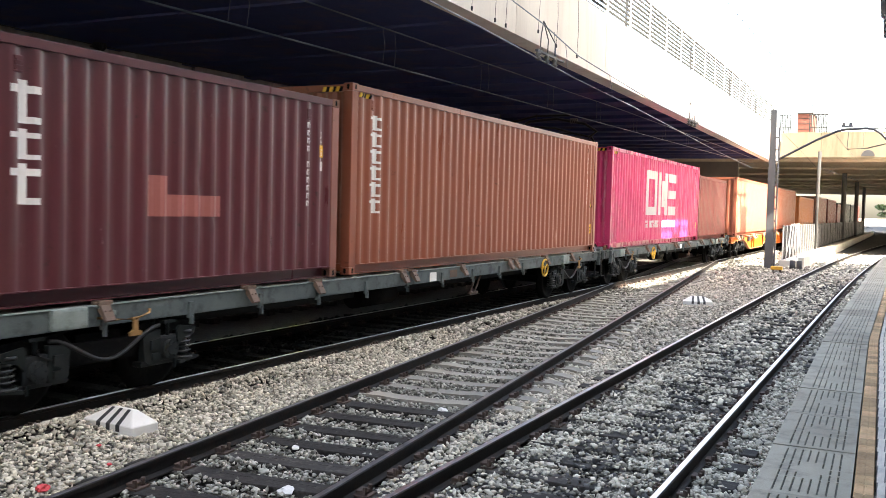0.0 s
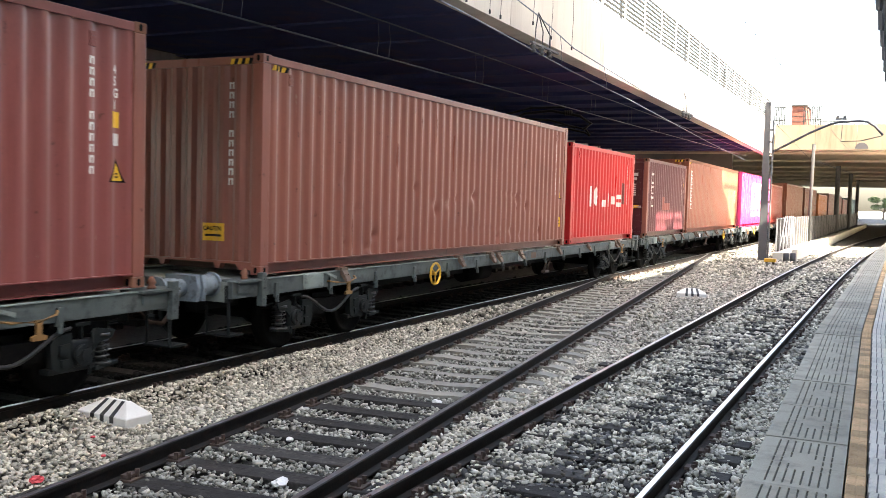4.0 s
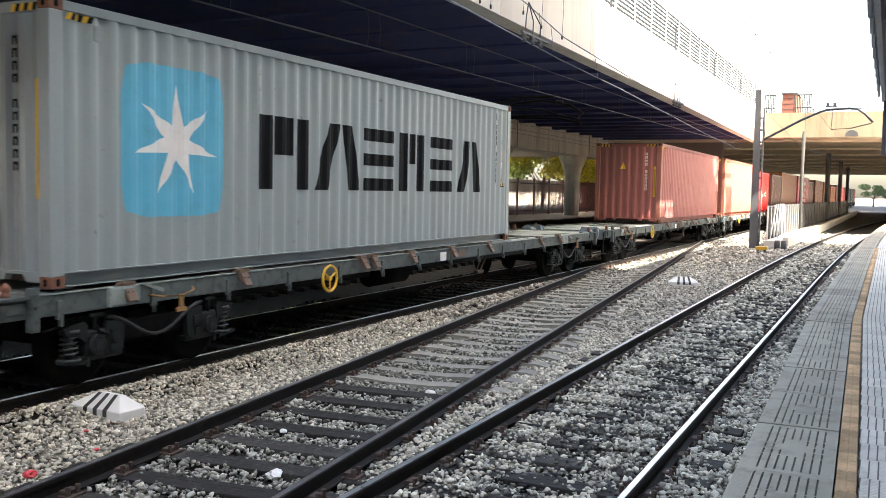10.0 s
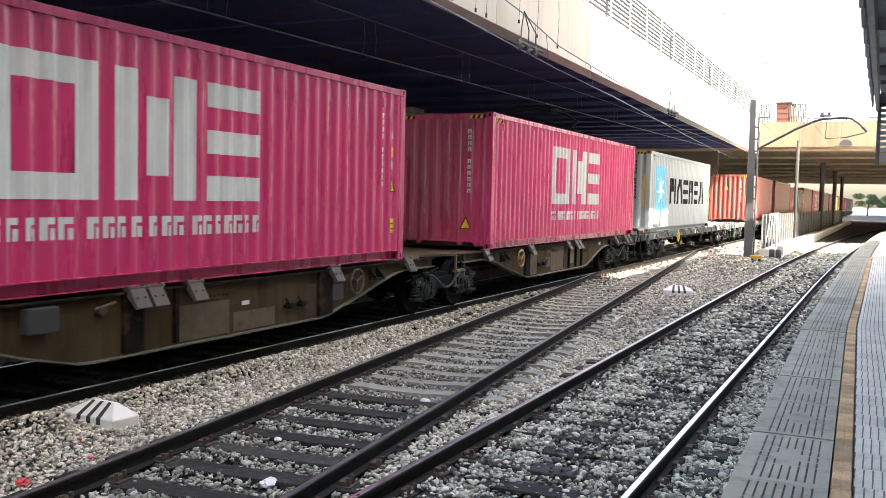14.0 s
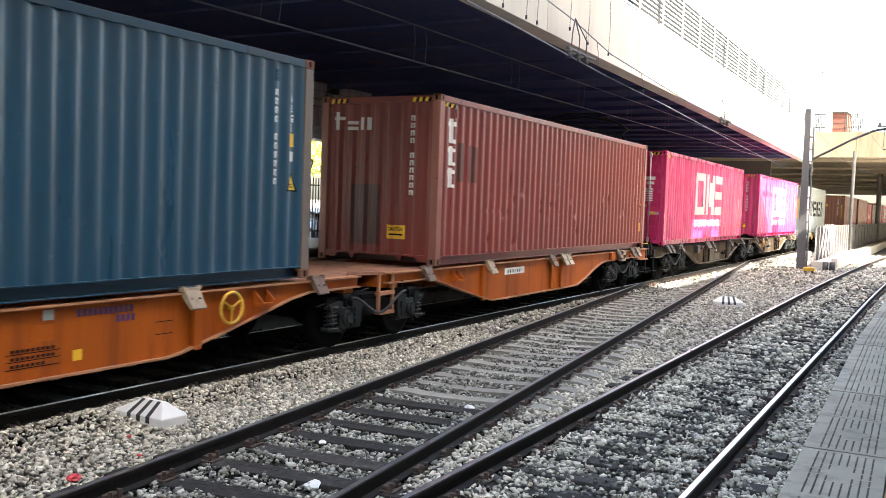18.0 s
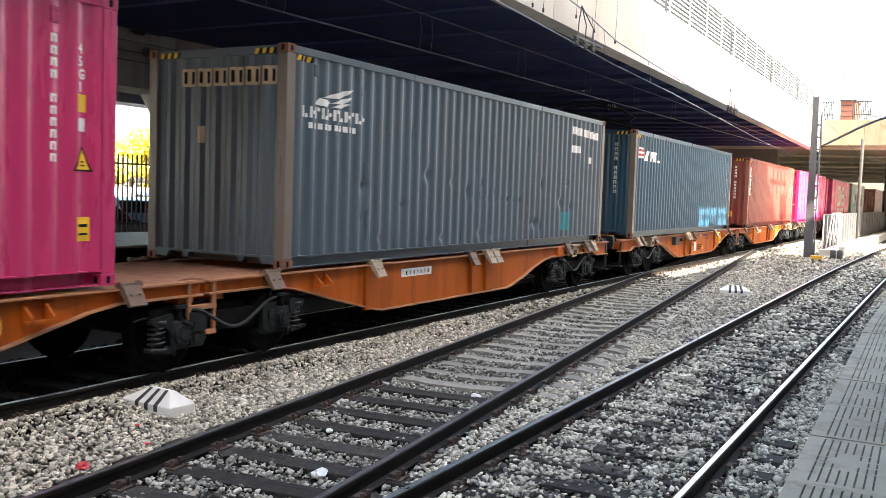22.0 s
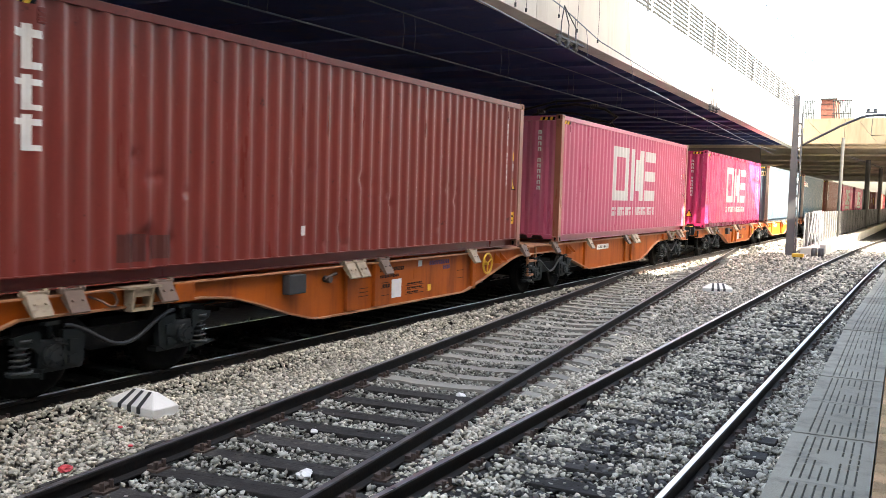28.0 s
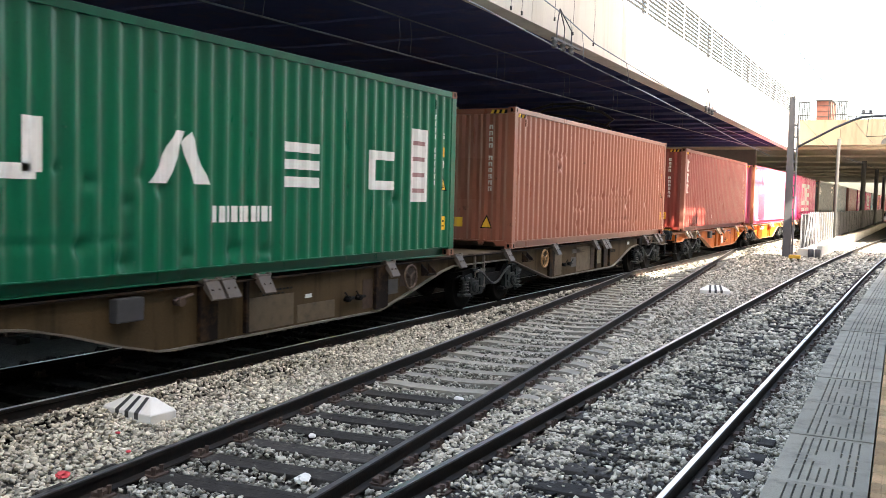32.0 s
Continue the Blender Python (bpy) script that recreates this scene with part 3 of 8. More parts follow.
# railing on the viaduct
M_RAILING = surf("railing_grey", (0.036, 0.036, 0.034), 1.0, 0.0, 0.15, 3, 40, 0.0, spec=0.0)
M_RAILPOST = surf("railing_post_pale", (0.62, 0.61, 0.58), 0.7, 0.0, 0.1, 3, 40, 0.0, (0.5, 0.48, 0.45), 0.4)
VSTEP = 2.245
VPOST = mesh_of(B((-0.035, 0.035, -0.035, 0.035, 0, 1.30)), "post")
VPILLAR = mesh_of(B((-0.10, -0.05, -0.10, -0.03, 0, 1.0)), "pillar")
VSLAT = mesh_of(B((-0.012, 0.012, 0.036, VSTEP - 0.036, 0, 0.052)), "slat")
fence = tagged(empty("viaduct_railing"), "pale galvanised slatted railing along the viaduct edge", "railing")
for k in range(25):
    y = 24.71 - 8 * VSTEP + VSTEP * k
    thick = k % 4 == 0
    if thick:
        part("post", VPOST, M_RAILPOST, fence, at=pose(fx(y) - 0.15, y, parapet(y) - 0.01))
    part("pillar" if thick else "post", VPILLAR if thick else VPOST, M_MAST if thick else M_RAILPOST, fence, at=pose(fx(y) - 0.15, y, parapet(y) - 0.01))
    if k < 24:
        for i in range(10):
            part("slat", VSLAT, M_RAILING, fence, at=pose(fx(y) - 0.15, y, parapet(y) + 0.06 + 0.125 * i, math.degrees(0.0148), 0, 0.98))

# piers
prof = [(0.50, FZ - 0.3), (0.50, 2.6), (0.515, 2.9), (0.56, 3.25), (0.64, 3.6), (0.77, 3.95), (0.92, 4.25), (1.03, 4.46)]


def pier_piece(a, b, back):
    bm = bmesh.new()
    rings = []
    for r, h in prof[a:b]:
        if back:
            h = 0.02 + (h - (FZ - 0.3)) * (5.44 - 0.02) / (4.46 - FZ + 0.3)
        ring = []
        for i in range(32):
            t = i * math.tau / 32
            c, s = math.cos(t), math.sin(t)
            k = 1 / (abs(c) ** 3 + abs(s) ** 3) ** (1 / 3)
            ring.append(bm.verts.new((c * k * (0.42 + (r - 0.5) * 0.8), s * k * r * (0.9 if back else 1), h)))
        rings.append(ring)
    for p, q in zip(rings, rings[1:]):
        for i in range(32):
            bm.faces.new((p[i], p[(i + 1) % 32], q[(i + 1) % 32], q[i])).smooth = True
    return mesh_of(bm, "pier")


PIER = (pier_piece(0, 3, False), pier_piece(2, 8, False))
PIER_BACK = (pier_piece(0, 3, True), pier_piece(2, 8, True))
for k in range(7):
    for mesh_, x, y0, lab, grp in ((PIER, -18.3, -7.1, "flared concrete viaduct column on the opposite platform", "viaduct columns"), (PIER_BACK, -31, -2.6, "flared concrete viaduct column beside the car park", "viaduct columns behind")):
        col = tagged(empty("viaduct_pier", pose(x, y0 + 12.7 * k, 0)), lab, "column", grp)
        part("shaft", mesh_[0], M_PIER, col)
        part("capital", mesh_[1], M_PIER, col, "flared capital")

# ---- bridge across the tracks, far end ----
M_BRSOFFIT = surf("bridge_soffit_concrete", (0.34, 0.29, 0.225), 0.9, 0, 0.2, 0.5, 20, 0.2, (0.22, 0.18, 0.14), 0.6, spec=0.1)
M_CREAM = surf("cream_concrete", (0.17, 0.143, 0.102), 0.95, 0, 0.2, 0.8, 30, 0.25, (0.085, 0.062, 0.040), 0.6, streak=True, spec=0.05)
br = structure(empty("cross_bridge"), "cream concrete bridge deck crossing over the tracks", "bridge")
# Deck runs wide past the view, added so it shades the train.
part("deck", B((-40, 34, 62.3, 170, 5.95, 6.9)), M_BRSOFFIT, br)
for i in range(9):
    x = -7.4 + i * 2.4
    part("fascia_panel", B((x + 0.01, x + 2.39, 62.0, 62.3, 5.86, 7.42)), M_CREAM, br)
# Solid black half-disc paints the dark inside of the drain opening.
bm = bmesh.new()
prism(bm, [(-2.31 + 0.38 * math.cos(math.pi * i / 10), 5.92 + 0.38 * math.sin(math.pi * i / 10)) for i in range(11)], "y", 61.97, 62.02)
part("drain_arch", bm, M_BLACK, br, "dark round-headed drain opening")
for k in range(7):
    part("girder", B((-30, 14, 66 + 11 * k, 66.6 + 11 * k, 5.8, 5.95)), M_BRSOFFIT, br)
for x, y in ((-5.0, 87), (-4.9, 107), (-5.0, 128)):
    bm = bmesh.new()
    rod(bm, (x, y, -0.4), (x, y, 6.1), 0.2, 12)
    part("bridge_column", bm, M_MAST, br)
# Added wall: fills the dark view under the bridge and blocks light from behind.
aw = structure(empty("abutment"), "added dark wall that fills the gap under the bridge and blocks light", "wall")
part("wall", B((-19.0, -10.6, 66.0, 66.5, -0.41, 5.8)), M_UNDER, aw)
part("ledge", B((-19.0, -10.6, 65.85, 66.0, 2.6, 2.85)), M_CONC, aw)
for k in range(4):
    part("pilaster", B((-18.6 + 2.2 * k, -18.1 + 2.2 * k, 65.8, 66.0, -0.41, 2.6)), M_RUST, aw)
house = tagged(empty("rooftop_house"), "small red-brick rooftop structure above the bridge", "building")
part("wall", B((-6.85, -5.95, 66, 69, 6.9, 9.0)), M_REDBRICK, house)
part("roof", B((-6.9, -5.9, 65.9, 69.1, 9.0, 9.08)), M_THINRAIL, house)
for k in range(4):
    part("brick_course", B((-6.86, -5.94, 65.985, 66, 7.6 + 0.36 * k, 7.63 + 0.36 * k)), M_THINRAIL, house)
brail = tagged(empty("bridge_railing"), "thin metal railing on top of the bridge", "railing")
for x in [-7.55 + 0.1 * i for i in range(7)] + [-5.8 + 0.1 * i for i in range(11)]:
    part("bar", B((x, x + 0.05, 62.6, 62.63, 7.42, 8.62)), M_THINRAIL, brail)
for x0, x1 in ((-7.57, -6.88), (-5.82, -4.7)):
    for z in (7.75, 8.56):
        part("rail", B((x0, x1, 62.58, 62.65, z, z + 0.06)), M_THINRAIL, brail)
for i in range(9):
    x = -4.6 + i * 0.45
    part("bar", B((x, x + 0.04, 62.1, 62.13, 7.42, 7.62)), M_THINRAIL, brail)
part("rail", B((-4.7, -0.4, 62.09, 62.14, 7.6, 7.64)), M_THINRAIL, brail)

# ---- unseen blocks added on the right to shape sun and shade ----
bld = tagged(empty("station_building"), "unseen tall block added to cast shade and sun patches from the right", "building")
part("wall", B((6.0, 14, -60, 18.4, -0.4, 24)), M_PLASTER, bld)
part("wall", B((6.0, 6.5, 18.4, 41.0, -0.4, 11.9)), M_PLASTER, bld)
part("wall", B((6.0, 6.5, 18.4, 24.3, 11.9, 17.3)), M_PLASTER, bld)
# Slits, gables and frames only cut the sun into patches on the train.
part("parapet", B((6.0, 6.08, 24.3, 41.0, 12.7, 13.65)), M_PLASTER, bld)
part("parapet", B((6.0, 6.08, 24.3, 41.0, 14.35, 17.6)), M_PLASTER, bld)
part("wall", B((6.0, 6.08, 24.3, 28.7, 13.65, 14.35)), M_PLASTER, bld)
part("wall", B((6.0, 6.08, 32.9, 41.0, 13.65, 14.35)), M_PLASTER, bld)
for y, w in ((29.5, 0.10), (30.3, 0.07), (31.4, 0.22), (32.3, 0.08)):
    part("pillar", B((6.0, 6.08, y, y + w, 13.65, 14.35)), M_PLASTER, bld)
part("sill", B((6.0, 6.08, 30.3, 31.4, 13.65, 13.85)), M_PLASTER, bld)
part("sill", B((6.0, 6.1, 28.7, 32.9, 14.0, 14.05)), M_PLASTER, bld)
for k in range(7):
    part("pillar", B((6.0, 6.08, 26.2 + 2.2 * k, 26.35 + 2.2 * k, 11.9, 12.7)), M_PLASTER, bld)
bm = bmesh.new()
prism(bm, [(41.0, 11.9), (44.8, 11.9), (44.5, 13.7), (43.3, 14.7), (41.5, 15.6), (41.0, 17.6)], "x", 6.0, 6.08)
part("gable", bm, M_PLASTER, bld)
part("gable", B((6.0, 6.08, 45.4, 47.3, 11.9, 15.0)), M_PLASTER, bld)
for k in range(4):
    part("frame_post", B((6.0, 6.1, 42.9 + 1.1 * k, 43.1 + 1.1 * k, 14.5, 17.2)), M_PLASTER, bld)
for z in (15.5, 16.3):
    part("frame_rail", B((6.0, 6.1, 42.0, 47.0, z, z + 0.16)), M_PLASTER, bld)
part("wall", B((6.0, 6.5, 41.0, 47.3, -0.4, 10.4)), M_PLASTER, bld)

# Out of view as well: keeps the sun off the train past the bridge.
far_block = tagged(empty("station_building"), "unseen long block added to shade the train past the bridge", "building")
part("wall", B((8, 20, 172, 330, -0.4, 22)), M_PLASTER, far_block)

# ---- canopy over the own platform ----
can = structure(empty("canopy"), "grey sheet-metal platform canopy with a ribbed edge", "canopy")
part("roof", B((-0.16, 6.0, -20, 20.0, 4.35, 4.5)), M_ROOF, can)
for i in range(33):
    y = -16.4 + 1.1 * i
    bm = bmesh.new()
    prism(bm, [(-0.295, y + 0.01), (-0.312, y + 1.09), (-0.272, y + 1.09), (-0.255, y + 0.01)], "z", 4.12, 4.56)
    part("roof_sheet_edge", bm, M_ROOF, can)
for i in range(18):
    part("fascia_board", B((-0.23, -0.17, -16 + 2 * i + 0.01, -16 + 2 * i + 1.99, 4.04, 4.50)), M_ROOF, can)

# ---- containers ----
XS, DEEP, PITCH = 1.205, 0.036, 0.278


def wave(a):
    """0 on the outer flats of the corrugation, 1 on the inner ones."""
    k = (a % PITCH) / PITCH
    if k < 0.26:
        return 0.0
    if k < 0.5:
        return (k - 0.26) / 0.24
    if k < 0.76:
        return 1.0
    return (1 - k) / 0.24


def breaks(a, b):
    out, i = [], math.floor(a / PITCH)
    while i * PITCH < b:
        out += [(i + k) * PITCH for k in (0, 0.26, 0.5, 0.76)]
        i += 1
    return [v for v in out if a + 0.001 < v < b - 0.001]


CACHE = {}
DENTED = (15, 29, 101, 131, 176, 191, 205)


def corrugated(kind, length, z0, z1):
    """A corrugated steel wall along y (side) or x (end), with its inner face."""
    key = ("wall", kind, length, z0, z1)
    if key not in CACHE:
        h = length / 2
        cuts = [-h, *breaks(-h, h), h]
        bm = bmesh.new()
        lo, hi = [], []
        for a in cuts:
            d = -DEEP * wave(a)
            p = (d, a) if kind == "side" else (a, d)
            lo.append(bm.verts.new((*p, z0)))
            hi.append(bm.verts.new((*p, z1)))
        back_lo = [bm.verts.new((-0.05, a, z0) if kind == "side" else (a, -0.05, z0)) for a in (-h, h)]
        back_hi = [bm.verts.new((-0.05, a, z1) if kind == "side" else (a, -0.05, z1)) for a in (-h, h)]
        for i in range(len(cuts) - 1):
            bm.faces.new((lo[i], lo[i + 1], hi[i + 1], hi[i]))
        bm.faces.new((back_lo[0], back_hi[0], back_hi[1], back_lo[1]))
        bm.faces.new((*hi, back_hi[1], back_hi[0]))
        bm.faces.new((*lo[::-1], back_lo[0], back_lo[1]))
        bm.faces.new((lo[0], hi[0], back_hi[0], back_lo[0]))
        bm.faces.new((lo[-1], back_lo[1], back_hi[1], hi[-1]))
        bmesh.ops.recalc_face_normals(bm, faces=bm.faces)
        CACHE[key] = mesh_of(bm, "corrugated_" + kind)
    return CACHE[key]


def dented(length, z0, z1, seed, knocks):
    """A corrugated side with rounded folds, shallow waves all over, and dents where it was knocked."""
    rg = random.Random(seed)
    h = length / 2
    n_rows = 54 if knocks > 9 else 12
    hits = [(rg.uniform(-h + 1.6, h - 1.6), rg.choice((0.3, 0.45, 0.9, 1.15, 1.3)) + rg.uniform(-0.08, 0.08), rg.uniform(0.035, 0.12), rg.uniform(0.02, 0.055)) for _ in range(knocks)]
    creases = [(-4.2, -2.9, 2.07, 0.03), (-3.5, -3.24, 1.96, 0.05), (-3.5, -3.24, 1.72, 0.055), (-2.3, -1.55, 0.80, 0.035), (-1.46, 2.4, 1.12, 0.018), (0.3, 2.4, 0.50, 0.022)] if seed == 191 else [(-h + rg.uniform(0.5, 9), rg.uniform(0.5, 2.4), rg.choice((0.5, 0.95, 1.2)), rg.uniform(0.008, 0.018)) for _ in range(2)] if knocks > 9 else []
    if seed != 191:
        creases = [(a, a + w, z, dep) for a, w, z, dep in creases]
    cuts = [-h]
    for b in breaks(-h + 0.02, h - 0.02):
        cuts += [b - 0.011, b + 0.011]
    cuts.append(h)
    rows = [z0, z0 + 0.03] + [z0 + 0.03 + (z1 - z0 - 0.06) * i / n_rows for i in range(1, n_rows)] + [z1 - 0.03, z1]
    vs, fs = [], []
    n = len(cuts)
    for z in rows:
        edge = min(1.0, (z - z0) / 0.12, (z1 - z) / 0.12)
        live = [k for k in hits if abs(z - k[1]) < k[2] * 2.2]
        for a in cuts:
            d = -DEEP * wave(a) + 0.005 * min(0.0, noise.noise((a * 0.8, z * 1.3, seed)) - 0.1)
            for ha, hz, w, dep in live:
                q = ((a - ha) / w) ** 2 + ((z - hz) / (w * 0.8)) ** 2
                if q < 6:
                    d -= dep * math.exp(-q) * edge
            for a0, a1, cz, dep in creases:
                if a0 < a < a1 and abs(z - cz) < 0.16:
                    d -= dep * math.exp(-((z - cz - 0.03 * noise.noise((a * 2.0, cz, seed))) / 0.038) ** 2) * (0.6 + 0.8 * abs(noise.noise((a * 3.0, cz, 5.0))))
            vs.append((max(d, -0.085), a, z))
    for r in range(len(rows) - 1):
        for i in range(n - 1):
            fs.append((r * n + i, r * n + i + 1, (r + 1) * n + i + 1, (r + 1) * n + i))
    me = bpy.data.meshes.new("dented_side")
    me.from_pydata(vs, [], fs)
    me.polygons.foreach_set("use_smooth", [True] * len(fs))
    return me


def cached(key, make):
    if key not in CACHE:
        bm = bmesh.new()
        make(bm)
        CACHE[key] = mesh_of(bm, key[0])
    return CACHE[key]


def casting(bm):
    box(bm, -0.081, 0.081, -0.089, 0.089, 0, 0.118, bevel=0.008)
    # Raised near-black discs paint the dark of the openings; nothing is cut.
    holes = []
    for k in (-1, 1):
        for z in (0.046, 0.074):
            holes += rod(bm, (k * 0.078, 0, z), (k * 0.0825, 0, z), 0.026, 10)
            holes += rod(bm, (0, k * 0.086, z), (0, k * 0.0905, z), 0.026, 10)
    for f in {f for v in holes for f in v.link_faces}:
        f.material_index = 1


def casting_mesh():
    fresh = ("corner_casting",) not in CACHE
    me = cached(("corner_casting",), casting)
    if fresh:
        me.materials.append(M_CASTRUST)
        me.materials.append(M_BOGIE)
    return me


def decal(name, polys, material, parent, length, label="", end=False, lift=0.0035):
    """Paint on the corrugated wall: polygons in (metres from the rear end, height), laid over each fold."""
    bm = bmesh.new()
    for poly in polys:
        bm.faces.new([bm.verts.new((0, a - (0 if end else length / 2), z)) for a, z in poly])
    way = -1 if end else 1
    ys_ = [way * v.co.y for v in bm.verts]
    for b in breaks(min(ys_), max(ys_)):
        bmesh.ops.bisect_plane(bm, geom=bm.verts[:] + bm.edges[:] + bm.faces[:], plane_co=(0, way * b, 0), plane_no=(0, 1, 0))
    for v in bm.verts:
        d = -DEEP * wave(way * v.co.y) + lift
        v.co = (v.co.y, -(length / 2 - 0.03) - d, v.co.z) if end else (XS + d, v.co.y, v.co.z)
    bmesh.ops.recalc_face_normals(bm, faces=bm.faces)
    for f in bm.faces:
        if (end and f.normal.y > 0) or (not end and f.normal.x < 0):
            f.normal_flip()
    ob = part(name, bm, material, parent, label)
    if len(polys) > 12 or name == "panel_script":
        ob["kind"] = "stuff"
    return ob


def rect(s0, s1, z0, z1):
    return [(s0, z0), (s1, z0), (s1, z1), (s0, z1)]


def ring(s0, s1, z0, z1, w, h):
    return [rect(s0, s0 + w, z0, z1), rect(s1 - w, s1, z0, z1), rect(s0 + w, s1 - w, z0, z0 + h), rect(s0 + w, s1 - w, z1 - h, z1)]


def bars_down(s, w, z1, z0, n=11):
    """A column of small marks, one for each character."""
    st = (z1 - z0) / n
    out = []
    for i in range(n):
        if i in (4,):
            continue
        z = z1 - i * st
        a = random.uniform(0.0, 0.25) * w
        out += [rect(s, s + w * 0.3, z - st * 0.72, z), rect(s + w * 0.62 - a * 0.3, s + w, z - st * 0.72, z), rect(s + w * 0.3, s + w * 0.62 - a * 0.3, z - st * 0.2, z - st * random.choice((0.0, 0.04)))]
    return out


def lettering(text, size, key):
    """A flat mesh of the built-in font, from its lower left corner, in the y-z plane."""
    cu = bpy.data.curves.new("lettering", "FONT")
    cu.body, cu.size, cu.resolution_u, cu.offset = text, size, 2, size * 0.03
    ob = bpy.data.objects.new("lettering", cu)
    me = bpy.data.meshes.new_from_object(ob)
    bpy.data.objects.remove(ob)
    return me


def letters_on_side(text, size, s, z, material, parent, length, upright=False):
    chars = list(text) if upright else [text]
    for i, ch in enumerate(chars):
        me = lettering(ch, size, ch)
        bm = bmesh.new()
        bm.from_mesh(me)
        bpy.data.meshes.remove(me)
        for v in bm.verts:
            v.co = (0, v.co.x + s - length / 2, v.co.y + z - i * size * 0.92)
        ys_ = [v.co.y for v in bm.verts]
        for b in breaks(min(ys_), max(ys_)):
            bmesh.ops.bisect_plane(bm, geom=bm.verts[:] + bm.edges[:] + bm.faces[:], plane_co=(0, b, 0), plane_no=(0, 1, 0))
        for v in bm.verts:
            v.co.x = XS - DEEP * wave(v.co.y) + 0.0035
        for f in bm.faces:
            f.normal_update()
            if f.normal.x < 0:
                f.normal_flip()
        part("type_code", bm, material, parent, "white stencilled type code")


def letters_on_end(text, size, s, z, material, parent, length):
    me = lettering(text, size, text)
    bm = bmesh.new()
    bm.from_mesh(me)
    bpy.data.meshes.remove(me)
    for v in bm.verts:
        v.co = (0, v.co.x * 0.8 + s, v.co.y + z)
    for b in breaks(-s - 0.6, -s):
        bmesh.ops.bisect_plane(bm, geom=bm.verts[:] + bm.edges[:] + bm.faces[:], plane_co=(0, -b, 0), plane_no=(0, 1, 0))
    for v in bm.verts:
        v.co = (v.co.y, -(length / 2 - 0.03) + DEEP * wave(-v.co.y) - 0.0105, v.co.z)
    part("caution_word", bm, material, parent, "black word on the yellow plate")


M_MARK = surf("white_marking", (0.74, 0.73, 0.71), 0.6, 0, 0.1, 3, 40, 0.1, (0.5, 0.48, 0.46), 0.4)
M_MARKGREY = surf("pale_grey_marking", (0.52, 0.55, 0.54), 0.6, 0, 0.1, 3, 40, 0.1, (0.5, 0.5, 0.49), 0.4)
M_MARKBLK = surf("black_marking", (0.004, 0.0045, 0.006), 0.6, 0, 0.15, 3, 40, 0.1, spec=0.15)
M_YELLOWED = surf("yellowed_white", (0.56, 0.44, 0.27), 0.65, 0, 0.2, 3, 40, 0.1, (0.62, 0.58, 0.48), 0.8)
M_SIGN = surf("yellow_sticker", (0.80, 0.48, 0.03), 0.5, 0, 0.08, 3, 40, 0.05)
M_SKYBLUE = surf("sky_blue_paint", (0.10, 0.42, 0.60), 0.5, 0, 0.1, 2, 40, 0.1, (0.07, 0.30, 0.42), 0.4)
M_CYAN = surf("cyan_patch", (0.03, 0.22, 0.26), 0.6, 0, 0.15, 4, 40, 0.1)
M_FLAGRED = surf("flag_red", (0.55, 0.05, 0.06), 0.55, 0, 0.1, 3, 40, 0.1)
M_LOCKROD = surf("lock_rod_steel", (0.45, 0.45, 0.46), 0.45, 0.6, 0.15, 5, 50, 0.1, (0.25, 0.18, 0.14), 0.4)
M_CASTRUST = surf("rusted_casting", (0.20, 0.085, 0.05), 0.75, 0.1, 0.25, 6, 60, 0.3, (0.08, 0.045, 0.035), 0.6)


def vent(bm):
    """A small louvred vent high on a side wall."""
    box(bm, 0.0, 0.045, -0.045, 0.045, 0.0, 0.16, bevel=0.008)
    for k in range(3):
        box(bm, 0.045, 0.052, -0.036, 0.036, 0.02 + 0.045 * k, 0.04 + 0.045 * k)


